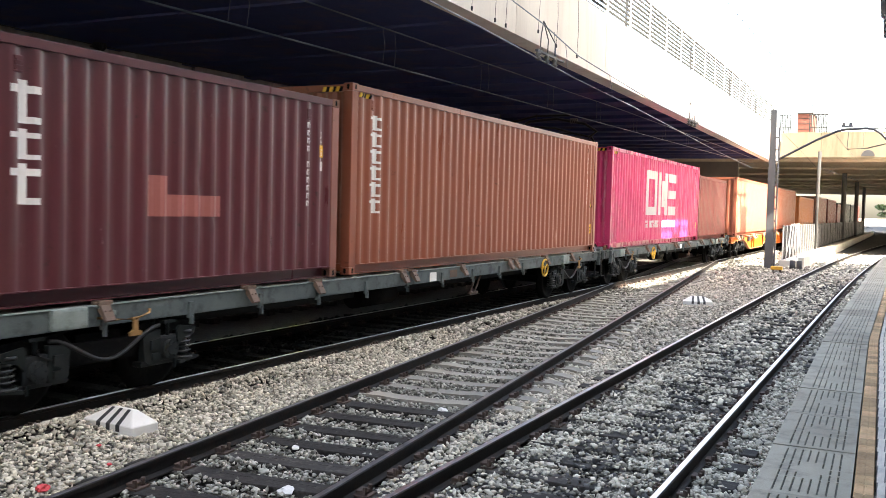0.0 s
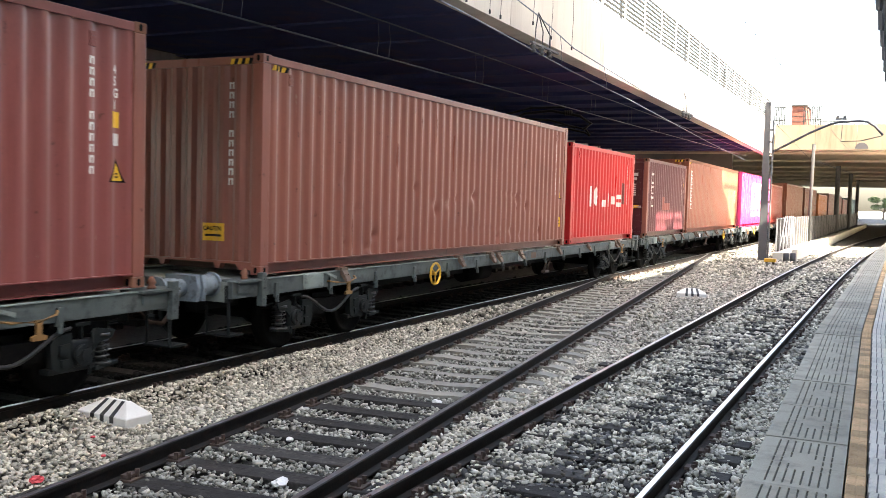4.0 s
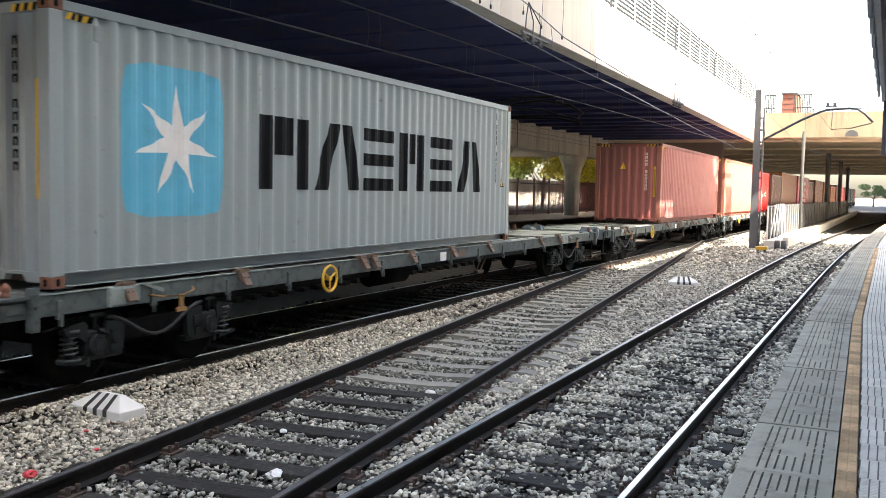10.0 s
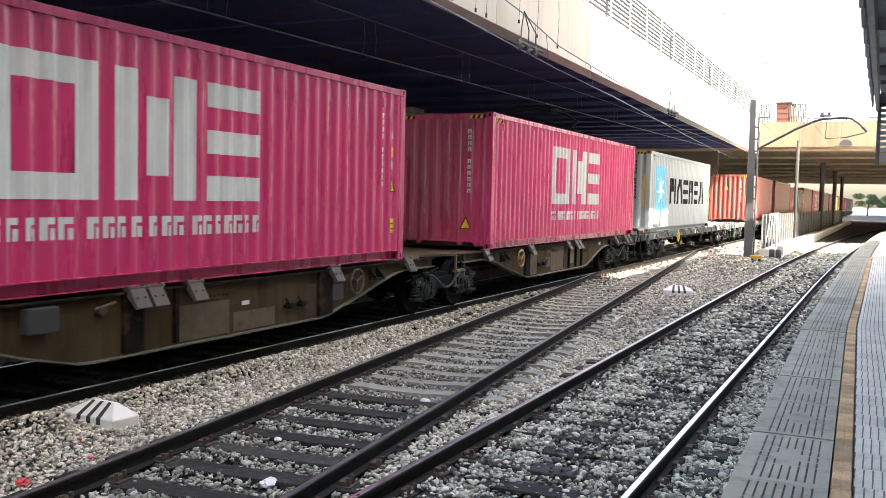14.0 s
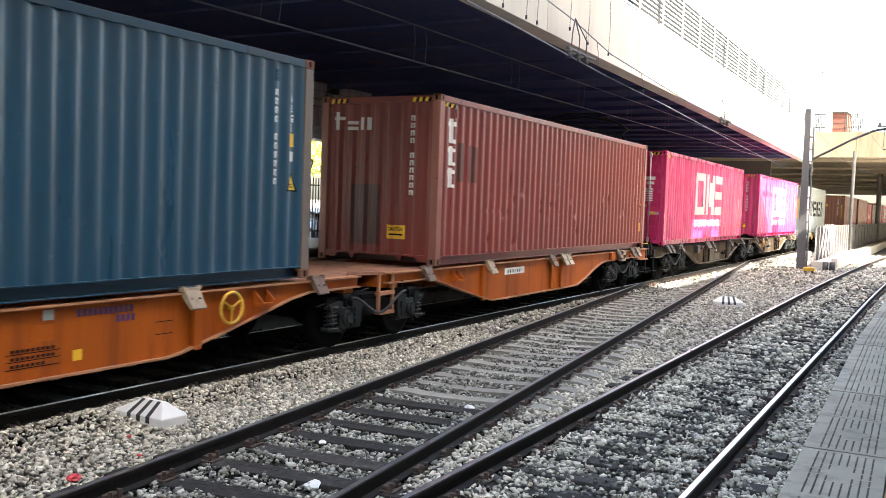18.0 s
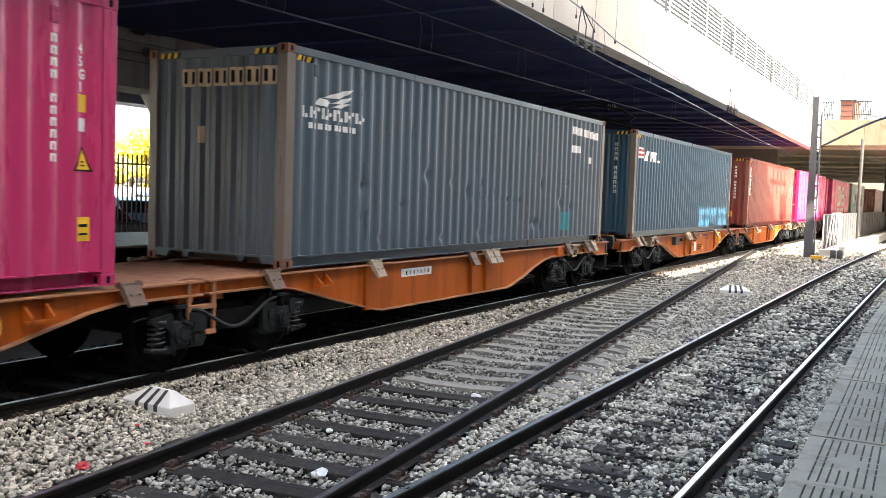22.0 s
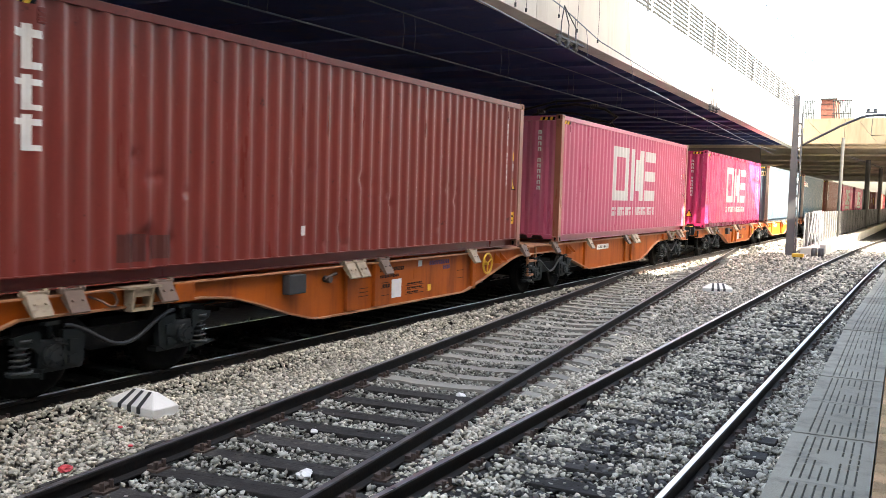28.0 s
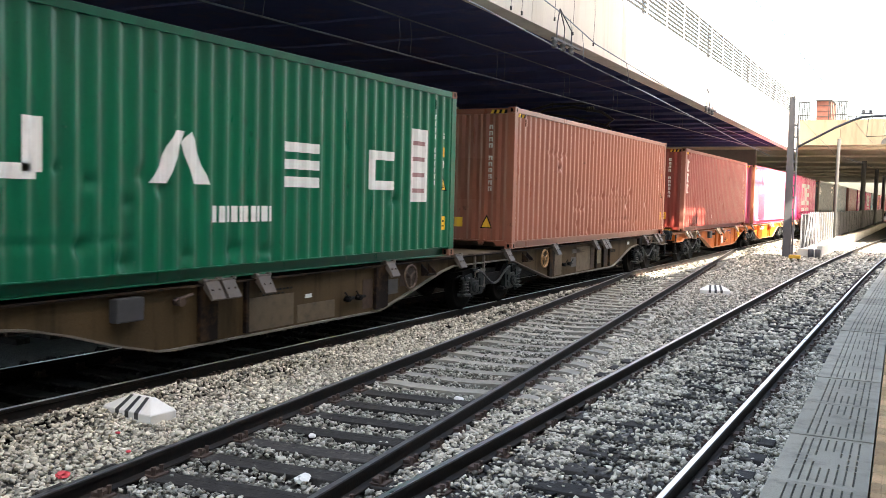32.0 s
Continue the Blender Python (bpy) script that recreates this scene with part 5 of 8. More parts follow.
container("clay-red dented high container on a brown wagon", -191.0, L40, HC, P_BROWN4, tri="low", end_marks=[("paint_patch", [rect(-0.45, 0.85, 1.0, 1.85)], P_ORBROWN, "paler repainted panel"), ("warning_plate", [rect(-0.15, 0.05, 0.42, 0.62)], M_SIGN, "yellow warning plate")])
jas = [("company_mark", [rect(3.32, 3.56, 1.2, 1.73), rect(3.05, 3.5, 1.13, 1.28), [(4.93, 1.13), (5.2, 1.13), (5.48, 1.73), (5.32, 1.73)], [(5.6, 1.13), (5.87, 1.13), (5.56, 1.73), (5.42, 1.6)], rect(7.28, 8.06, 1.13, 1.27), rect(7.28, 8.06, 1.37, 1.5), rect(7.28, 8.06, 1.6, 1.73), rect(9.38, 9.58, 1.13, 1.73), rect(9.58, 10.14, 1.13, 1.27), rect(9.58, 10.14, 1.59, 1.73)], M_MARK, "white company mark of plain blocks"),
       ("small_bars", [rect(5.94 + 0.115 * i, 5.94 + 0.115 * i + 0.08, 0.68, 0.88) for i in range(10)], M_MARK, "line of small white bars"),
       ("white_panel", [rect(10.64, 11.16, 0.95, 2.15)], M_MARK, "white panel with faint script")]
jc = container("green weathered container with white block mark on a brown wagon", -205.8, L40, HC, P_GREEN, rusty=True, marks=jas)
decal("panel_script", [rect(10.72, 11.08, z, z + 0.07) for z in (1.1, 1.36, 1.62, 1.88)], surf("script_red", (0.35, 0.2, 0.2), 0.6), jc, L40, "faint red script lines", lift=0.007)
# further ahead on the train
AHEAD = [(37.6, L20, HS, P_BROWN3, "brown short container"), (46.6, L40, HC, P_BROWN4, "clay-red high container"), (60.9, L40, HC, P_ORBROWN, "orange-brown high container"), (75.8, L40, HS, P_ORANGE, "orange container"), (90.2, L40, HC, P_BROWN1, "red-brown high container"), (104.6, L40, HC, P_BROWN3, "oxide-red high container"), (119.5, L40, HS, P_BROWN2, "dusky red container"), (133.8, L40, HC, P_DARK, "dark green container"), (148.2, L40, HC, P_DARK, "dark high container"), (162.6, L40, HC, P_BROWN3, "oxide-red high container")]
for u0, ln, h, pm, lab in AHEAD:
    container(lab + " far ahead on the train", u0, ln, h, pm, codes=False, hazard=False)

# ---- wagons ----
WHEELS, TURNING = [], 60


def wheelset(bm):
    for s in (-1, 1):
        lathe(bm, [(0.10, s * 0.76), (0.36, s * 0.80), (0.40, s * 0.795), (0.49, s * 0.80), (0.462, s * 0.84), (0.455, s * 0.925), (0.40, s * 0.93), (0.37, s * 0.905), (0.15, s * 0.90), (0.10, s * 0.95)], 28, axis="x")
    rod(bm, (-1.05, 0, 0), (1.05, 0, 0), 0.08, 14)


def bogie_frame(bm):
    for s in (-1, 1):
        x0, x1 = (1.02, 1.13) if s > 0 else (-1.13, -1.02)
        prism(bm, [(-1.30, 0.62), (-1.30, 0.76), (-0.55, 0.80), (-0.40, 0.66), (0.40, 0.66), (0.55, 0.80), (1.30, 0.76), (1.30, 0.62), (0.62, 0.60), (0.42, 0.44), (-0.42, 0.44), (-0.62, 0.60)], "x", x0, x1)
        for y in (-0.9, 0.9):
            for k in (-1, 1):
                box(bm, x0 - 0.02, x1 + 0.02, y + k * 0.16 - 0.04, y + k * 0.16 + 0.04, 0.40, 0.66)
    box(bm, -1.05, 1.05, -0.30, 0.30, 0.50, 0.74)
    for y in (-1.28, 1.28):
        box(bm, -1.05, 1.05, y - 0.05, y + 0.05, 0.60, 0.74)
    for y in (-0.42, 0.42):
        box(bm, -0.95, 0.95, y - 0.05, y + 0.05, 0.36, 0.46)


def axle_box(bm):
    box(bm, -0.02, 0.14, -0.15, 0.15, -0.13, 0.16, bevel=0.03)
    box(bm, -0.02, 0.12, -0.40, 0.40, -0.17, -0.11, bevel=0.015)
    rod(bm, (0.12, 0, 0), (0.19, 0, 0), 0.11, 16)
    rod(bm, (0.19, 0, 0), (0.205, 0, 0), 0.06, 10)
    for k in range(6):
        a = k * math.tau / 6
        rod(bm, (0.18, 0.085 * math.cos(a), 0.085 * math.sin(a)), (0.20, 0.085 * math.cos(a), 0.085 * math.sin(a)), 0.014, 6)


def spring(bm):
    pts = [(0.088 * math.cos(k * 0.86), 0.088 * math.sin(k * 0.86), -0.12 + 0.27 * k / 36) for k in range(37)]
    tube(bm, pts, 0.014, 5)
    rod(bm, (0, 0, 0.15), (0, 0, 0.18), 0.11, 12)
    rod(bm, (0, 0, -0.15), (0, 0, -0.125), 0.12, 12)
    rod(bm, (0, 0, -0.12), (0, 0, 0.15), 0.05, 8)


def hose(bm):
    pts = []
    for k in range(17):
        a = k / 16
        pts.append((1.19, -0.75 + 1.5 * a, 0.74 - 0.26 * math.sin(math.pi * a) ** 1.5 + 0.02 * math.sin(9 * a)))
    tube(bm, pts, 0.022, 6)
    tube(bm, [(1.17, -0.9, 0.72), (1.2, -0.86, 0.6), (1.19, -0.72, 0.55), (1.15, -0.66, 0.64)], 0.016, 6)


def gusset(bm, out):
    """The bent plate over the outer spring, and the friction damper's housing on the inner side of the axle box."""
    def side(poly, x0, x1):
        prism(bm, [(out * y, z) for y, z in poly], "x", x0, x1)

    side([(0.44, 0.22), (0.16, 0.26), (0.12, 0.22), (0.14, 0.02), (0.22, 0.10), (0.40, 0.14)], 0.13, 0.155)
    side([(0.46, -0.15), (0.16, -0.19), (0.16, -0.15), (0.46, -0.12)], 0.08, 0.17)
    side([(-0.14, 0.24), (-0.34, 0.22), (-0.40, 0.16), (-0.38, -0.10), (-0.30, -0.15), (-0.14, -0.13)], 0.06, 0.15)
    side([(-0.19, 0.14), (-0.30, 0.13), (-0.30, 0.02), (-0.19, 0.02)], 0.15, 0.175)
    side([(-0.19, -0.02), (-0.28, -0.02), (-0.27, -0.10), (-0.19, -0.10)], 0.15, 0.17)
    rod(bm, (0.12, 0, 0.16), (0.12, 0, 0.34), 0.022, 8)
    box(bm, 0.08, 0.16, -0.09, 0.09, 0.30, 0.335)
    rod(bm, (0.14, out * 0.1, -0.12), (0.14, out * 0.1, -0.22), 0.018, 6)


def brake_rod(bm):
    """Thin brake rods and a pipe above the bogie's side."""
    tube(bm, [(1.1, -1.5, 0.66), (1.1, -0.95, 0.74), (1.1, -0.2, 0.84)], 0.012, 6)
    tube(bm, [(1.1, 0.95, 0.72), (1.1, 1.5, 0.76)], 0.011, 6)
    rod(bm, (1.15, 0.7, 0.70), (1.15, 0.7, 0.92), 0.016, 6)
    tube(bm, [(1.08, -0.6, 0.70), (1.08, 0.0, 0.56), (1.08, 0.5, 0.64)], 0.012, 5)


def tow_bracket(bm):
    """A box bracket hung on the sill, open in front."""
    box(bm, -0.03, 0.16, -0.24, 0.24, 0.06, 0.085)
    for y in (-0.15, 0.11):
        prism(bm, [(0.0, 0.06), (0.15, 0.06), (0.11, -0.16), (0.0, -0.16)], "y", y, y + 0.04)
    box(bm, 0.0, 0.12, -0.15, 0.15, -0.185, -0.155)
    box(bm, 0.10, 0.13, -0.11, 0.11, -0.03, 0.06)


def corner_gear(bm):
    """The end corner of a flat wagon: a bearing plate with a drilled upright bracket."""
    box(bm, -0.20, 0.14, -0.30, 0.30, 0.035, 0.06)
    box(bm, 0.06, 0.15, 0.16, 0.26, -0.30, 0.14, bevel=0.012)
    box(bm, 0.0, 0.10, -0.24, 0.12, -0.10, 0.0)
    for z in (-0.2, -0.06, 0.06):
        rod(bm, (0.15, 0.21, z), (0.165, 0.21, z), 0.022, 8)


def twist_lock(bm):
    lathe(bm, [(0.05, 0.0), (0.05, 0.03), (0.035, 0.04), (0.055, 0.07), (0.04, 0.11), (0.015, 0.14)], 10)


def hook(bm):
    """A shunting hook on a bent bar, hung under the sill over a bogie."""
    tube(bm, [(0.0, -0.42, 0.02), (0.10, -0.30, 0.0), (0.12, 0.0, -0.02), (0.10, 0.22, 0.03), (0.02, 0.30, 0.05)], 0.016, 6)
    prism(bm, [(-0.05, 0.0), (0.05, 0.0), (0.03, -0.05), (0.03, -0.14), (0.09, -0.16), (0.08, -0.2), (-0.08, -0.2), (-0.09, -0.16), (-0.03, -0.14), (-0.03, -0.05)], "x", 0.10, 0.13)


def loop_hook(bm):
    """A pale bent rope hook on the side frame."""
    tube(bm, [(0.02, -0.30, 0.10), (0.06, -0.1, 0.02), (0.08, 0.02, -0.06), (0.08, 0.12, -0.07), (0.06, 0.17, 0.0), (0.04, 0.14, 0.1), (0.02, 0.06, 0.14)], 0.018, 6)


def sill_box(bm):
    box(bm, -0.05, 0.06, -0.22, 0.22, -0.11, 0.11, bevel=0.03)
    prism(bm, [(0.26, 0.11), (0.34, 0.11), (0.62, 0.03), (0.62, -0.02)], "x", -0.02, 0.02)


def bogie(wagon, y):
    b = part("bogie", cached(("bogie",), bogie_frame), M_BOGIE, wagon, "grimy two-axle bogie, blackened for the shade under the wagon", at=(0, y, 0))
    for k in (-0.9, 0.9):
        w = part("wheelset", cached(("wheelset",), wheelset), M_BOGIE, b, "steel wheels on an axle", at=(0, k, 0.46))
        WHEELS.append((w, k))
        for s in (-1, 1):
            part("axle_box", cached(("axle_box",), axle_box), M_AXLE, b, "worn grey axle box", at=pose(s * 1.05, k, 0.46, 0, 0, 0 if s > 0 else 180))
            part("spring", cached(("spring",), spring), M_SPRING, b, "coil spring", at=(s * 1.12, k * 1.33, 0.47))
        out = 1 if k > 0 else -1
        part("spring_plate", cached(("spring_plate", out), lambda bm: gusset(bm, out)), M_GUSSET, b, "bent spring plate and damper housing in near-black steel", at=(1.05, k, 0.46))
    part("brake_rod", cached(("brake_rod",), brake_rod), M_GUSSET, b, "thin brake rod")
    part("brake_hose", cached(("brake_hose",), hose), M_RUBBER, b, "sagging brake hose")
    return b


# Undergear steel darkened further for the shade under the wagons.
M_GUSSET = surf("undergear_dark_steel", (0.009, 0.012, 0.012), 0.75, 0.0, 0.4, 6, 60, 0.25, (0.018, 0.018, 0.017), 0.7, spec=0.2)
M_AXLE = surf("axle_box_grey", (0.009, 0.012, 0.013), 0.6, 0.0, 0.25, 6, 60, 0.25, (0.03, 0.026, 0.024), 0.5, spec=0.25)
M_HOOK = surf("worn_ochre_steel", (0.26, 0.14, 0.045), 0.7, 0.0, 0.3, 6, 60, 0.2, (0.12, 0.06, 0.03), 0.6)
M_WAGDECK = surf("worn_deck_plate", (0.37, 0.40, 0.37), 0.7, 0.0, 0.35, 1.6, 50, 0.25, (0.10, 0.095, 0.085), 0.75, spec=0.3)
M_BUFFER = surf("buffer_blue_grey", (0.20, 0.25, 0.29), 0.55, 0.1, 0.35, 5, 60, 0.15, (0.05, 0.045, 0.04), 0.8)
M_BUFFERDK = surf("buffer_black", (0.012, 0.016, 0.020), 0.5, 0.0, 0.2, 5, 60, 0.15, (0.03, 0.026, 0.022), 0.5, spec=0.2)


def buffer_mesh(bm):
    lathe(bm, [(0.13, 0.0), (0.13, 0.26), (0.11, 0.27), (0.11, 0.5)], 20)
    lathe(bm, [(0.16, -0.02), (0.16, 0.01)], 20)
    for v in bm.verts:
        v.co = (v.co.x, v.co.z, v.co.y)


def buffer_head(bm):
    prism(bm, [(-0.24, -0.16), (0.24, -0.16), (0.27, 0.0), (0.24, 0.16), (-0.24, 0.16), (-0.27, 0.0)], "y", 0.5, 0.56)


def flap(bm):
    """A folding twist-lock flap hung on the sill."""
    prism(bm, [(0.0, 0.04), (0.05, 0.04), (0.15, -0.13), (0.12, -0.15), (0.0, -0.02)], "y", -0.065, 0.065)
    box(bm, -0.06, 0.06, -0.09, 0.09, 0.02, 0.07, bevel=0.01)
    rod(bm, (0.02, -0.13, 0.045), (0.02, 0.13, 0.045), 0.018, 8)
    for k in (-0.035, 0.035):
        rod(bm, (0.09, k, -0.04), (0.11, k, -0.03), 0.012, 6)


def flap_wide(bm):
    """A broader flap with a hinge bar, on the deep-framed wagons."""
    prism(bm, [(0.0, 0.04), (0.05, 0.05), (0.17, -0.15), (0.14, -0.17), (0.0, -0.02)], "y", -0.115, 0.115)
    box(bm, -0.06, 0.05, -0.13, 0.13, 0.03, 0.075, bevel=0.01)
    for k in (-0.12, 0.12):
        rod(bm, (0.02, k - 0.03, 0.06), (0.02, k + 0.03, 0.06), 0.034, 8)
    for k in (-0.06, 0.06):
        rod(bm, (0.105, k, -0.045), (0.125, k, -0.035), 0.014, 6)


M_FLAP_PALE = surf("flap_cream", (0.30, 0.235, 0.16), 0.65, 0.0, 0.3, 6, 60, 0.2, (0.16, 0.09, 0.05), 0.7)
M_FLAP_GREY = surf("flap_grey", (0.065, 0.050, 0.038), 0.65, 0.0, 0.3, 6, 60, 0.2, (0.06, 0.045, 0.035), 0.7)


def handwheel(bm):
    pts = [(0, 0.19 * math.cos(k * math.tau / 24), 0.19 * math.sin(k * math.tau / 24)) for k in range(25)]
    tube(bm, pts, 0.021, 8)
    for k in range(3):
        a = k * math.tau / 3 + 0.5
        rod(bm, (0, 0, 0), (0, 0.19 * math.cos(a), 0.19 * math.sin(a)), 0.014, 6)
    rod(bm, (-0.1, 0, 0), (0.02, 0, 0), 0.03, 8)


def step_iron(bm):
    """A bracket with a step plate at a wagon's corner."""
    rod(bm, (0, 0, 0.95), (0, 0, 0.36), 0.022, 6)
    rod(bm, (-0.36, 0, 0.80), (-0.36, 0, 0.36), 0.018, 6)
    box(bm, -0.40, 0.03, -0.02, 0.26, 0.34, 0.362)
    box(bm, -0.03, 0.03, -0.05, 0.05, 0.78, 1.0)


def coupling(bm):
    prism(bm, [(0.0, 0.92), (0.28, 0.92), (0.34, 0.99), (0.38, 0.96), (0.36, 0.86), (0.0, 0.84)], "x", -0.04, 0.04)
    tube(bm, [(0.07, 0.3, 0.9), (0.07, 0.5, 0.68), (0, 0.58, 0.62), (-0.07, 0.5, 0.68), (-0.07, 0.3, 0.9)], 0.022, 8)
    tube(bm, [(0.45, 0.05, 0.8), (0.45, 0.3, 0.55), (0.44, 0.55, 0.5), (0.44, 0.72, 0.66)], 0.03, 8)


def end_gear(w, yend, sgn, bmat):
    """Buffers, coupling and step irons at an end of a wagon."""
    for s in (-1, 1):
        m = pose(s * 0.875, yend, 1.0, 0, 0, 0 if sgn > 0 else 180)
        b = part("buffer", cached(("buffer",), buffer_mesh), bmat, w, "round sprung buffer", at=m)
        part("buffer_head", cached(("buffer_head",), buffer_head), bmat, b)
    part("coupling", cached(("coupling",), coupling), M_RUST, w, "rusty screw coupling and hose", at=pose(0, yend, 0, 0, 0, 0 if sgn > 0 else 180))
    for s in (-1, 1):
        part("step_iron", cached(("step_iron",), step_iron), M_AXLE, w, "steel corner step", at=pose(s * 1.12, yend - sgn * 0.05, 0, 0, 0, 0 if sgn > 0 else 180) if s * sgn > 0 else pose(s * 1.12, yend - sgn * 0.05, 0, 0, 0, 180 if sgn > 0 else 0))


def flat_wagon(label, ua, ub, flaps, wheel_u, open_from=None, mat=None):
    """A flat container wagon, from ua to ub along the train."""
    mat = mat or M_WAGGREY
    w = tagged(empty("flat_wagon"), label, "freight wagon", "flat wagons of the train")
    L, uc = ub - ua, (ua + ub) / 2
    on_train(w, uc, 0)
    h = L / 2
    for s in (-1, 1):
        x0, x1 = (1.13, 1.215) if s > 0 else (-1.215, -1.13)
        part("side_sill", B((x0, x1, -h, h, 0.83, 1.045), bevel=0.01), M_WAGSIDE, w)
        part("sill_lip", B((x0 - 0.01, x1 + 0.012, -h, h, 1.046, 1.058)), mat, w)
    for s in (-1, 1):
        part("end_beam", B((-1.13, 1.13, s * h - 0.12 if s > 0 else s * h, s * h if s > 0 else s * h + 0.12, 0.78, 1.04), bevel=0.01), mat, w)
        a, b = (h - 3.4, h - 0.13) if s > 0 else (-h + 0.13, -h + 3.4)
        bm = bmesh.new()
        for q in ((-1.12, 1.12, a, a + 0.9), (-1.12, 1.12, b - 1.1, b), (-1.12, -0.85, a + 0.9, b - 1.1), (0.85, 1.12, a + 0.9, b - 1.1), (-0.35, 0.35, a + 0.9, b - 1.1), (-0.85, -0.35, a + 1.3, b - 1.5), (0.35, 0.85, a + 1.3, b - 1.5)):
            box(bm, q[0], q[1], q[2], q[3], 1.0, 1.035)
        part("deck_plate", bm, M_WAGDECK, w, "pale worn deck plate")
        for sx in (-1, 1):
            gear = part("corner_plate", cached(("corner_gear",), corner_gear), M_WAGSIDE, w, "drilled grey corner plate", at=pose(sx * 1.14, s * (h - 0.35), 1.0, 0, 0, 0 if sx > 0 else 180))
            part("twist_lock", cached(("twist_lock",), twist_lock), M_CASTRUST, gear, "rusty twist lock", at=(-0.02, 0, 0.06))
        bogie(w, s * (h - 2.3))
        part("shunting_hook", cached(("shunting_hook",), hook), M_HOOK, w, "worn ochre shunting hook", at=pose(1.215, s * (h - 2.3) + 0.25, 0.90))
        part("sill_box", cached(("sill_box",), sill_box), mat, w, "bolted grey steel box", at=pose(1.215, s * (h - 2.3) - 0.55, 0.95))
        end_gear(w, s * h, s, M_BUFFER)
    y = -h + 3.7
    while y < h - 3.4:
        part("cross_member", cached(("cross_member",), lambda bm: box(bm, -1.13, 1.13, -0.09, 0.09, 1.005, 1.03)), M_WAGDECK, w, at=(0, y, 0))
        # Webs nearly black: shade between the deck's flanges, put in as colour.
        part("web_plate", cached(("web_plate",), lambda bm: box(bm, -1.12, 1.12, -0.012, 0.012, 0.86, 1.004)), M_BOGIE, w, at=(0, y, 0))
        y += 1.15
    # Centre sills kept dark for the same under-deck shade.
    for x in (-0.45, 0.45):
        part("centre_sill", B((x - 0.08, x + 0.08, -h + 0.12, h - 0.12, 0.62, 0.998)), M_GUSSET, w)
    for x in (-0.8, 0.8):
        part("longitudinal_bar", B((x - 0.05, x + 0.05, -h + 3.4, h - 3.4, 0.99, 1.034)), M_WAGDECK, w)
    y = -h + 0.9
    while y < h - 0.5:
        for s in (-1, 1):
            part("sill_bracket", cached(("sill_bracket",), lambda bm: (box(bm, -0.02, 0.03, -0.035, 0.035, -0.13, 0.06), box(bm, 0.0, 0.05, -0.012, 0.012, -0.20, -0.10))), M_WAGSIDE, w, at=pose(s * 1.215, y, 0.92, 0, 0, 0 if s > 0 else 180))
        y += 1.31
    for u in flaps:
        for s in (-1, 1):
            part("lock_flap", cached(("lock_flap",), flap), M_FLAP, w, "worn steel lock flap", at=pose(s * 1.2, u - uc, 1.03, 0, 0, 0 if s > 0 else 180))
    for s in (-1, 1):
        part("handwheel", cached(("handwheel",), handwheel), M_YEL, w, "yellow brake handwheel", at=pose(s * 1.27, wheel_u - uc, 0.82, 0, 0, 0 if s > 0 else 180))
    part("brake_cylinder", cached(("brake_cylinder",), lambda bm: (rod(bm, (0.5, -1.6, 0.62), (0.5, -0.4, 0.62), 0.19, 16), rod(bm, (0.5, -0.4, 0.62), (0.3, 0.8, 0.6), 0.03, 6))), M_BOGIE, w, "dark air tank")
    part("lever_bracket", cached(("lever_bracket",), lambda bm: (rod(bm, (1.15, 1.9, 0.85), (1.1, 1.75, 0.5), 0.018, 6), rod(bm, (1.15, 2.15, 0.85), (1.1, 1.95, 0.5), 0.018, 6), box(bm, 1.06, 1.16, 1.7, 2.0, 0.46, 0.52))), M_RUST, w)
    part("data_plate", cached(("data_plate",), lambda bm: box(bm, 1.2155, 1.219, 0.6, 0.9, 0.87, 1.0)), M_FLAP, w, "small data plate")
    part("placard", cached(("placard",), lambda bm: box(bm, 1.216, 1.222, -0.2, 0.05, 0.84, 1.0)), M_MARK, w, "small pale placard")
    return w


FL = (-7.6, -5.2, -3.7, -1.2, -0.85, 1.1, 3.4, 3.75, 5.6, 7.4)
flat_wagon("grey-green flat wagon under magenta and brown containers", 24.8, 44.4, [34.6 + k for k in FL], 30.2)
flat_wagon("grey-green flat wagon under orange-brown and maroon containers", 4.75, 24.35, [14.55 + k for k in FL], 20.0)
flat_wagon("grey-green flat wagon under red-brown and bright red containers", -15.65, 4.1, [-13.1, -9.0, -7.5, -7.15, -5.9, -3.4, -1.0, 1.6, 1.95], -10.1)
flat_wagon("grey-green flat wagon loaded at one end and empty at the other", -36.25, -16.6, [-34.4, -33.9, -28.1, -26.1, -25.75, -24.5, -23.2, -21.9, -19.9], -30.6)
flat_wagon("pale grey-green flat wagon under a silver-grey container", -57.0, -37.35, [-55.2, -53.2, -50.2, -49.85, -48.55, -46.9, -45.1, -42.0, -40.6], -51.2)


M_BROWNSIDE = surf("wagon_side_grimy_tan", (0.056, 0.038, 0.019), 0.8, 0.0, 0.45, 1.6, 40, 0.25, (0.013, 0.009, 0.006), 0.9, streak=True, spec=0.12)
M_WHEELRIM = surf("wheel_rim_tan", (0.30, 0.17, 0.07), 0.6, 0.0, 0.25, 6, 50, 0.15, (0.12, 0.07, 0.03), 0.6)
# Paler brown and orange for flange edges and ladders.
M_EDGEBR = surf("pale_edge_brown", (0.10, 0.085, 0.066), 0.7, 0.0, 0.35, 4, 50, 0.2, (0.04, 0.03, 0.025), 0.6)
M_EDGEOR = surf("pale_edge_orange", (0.36, 0.15, 0.07), 0.7, 0.0, 0.35, 4, 50, 0.2, (0.22, 0.16, 0.13), 0.7)


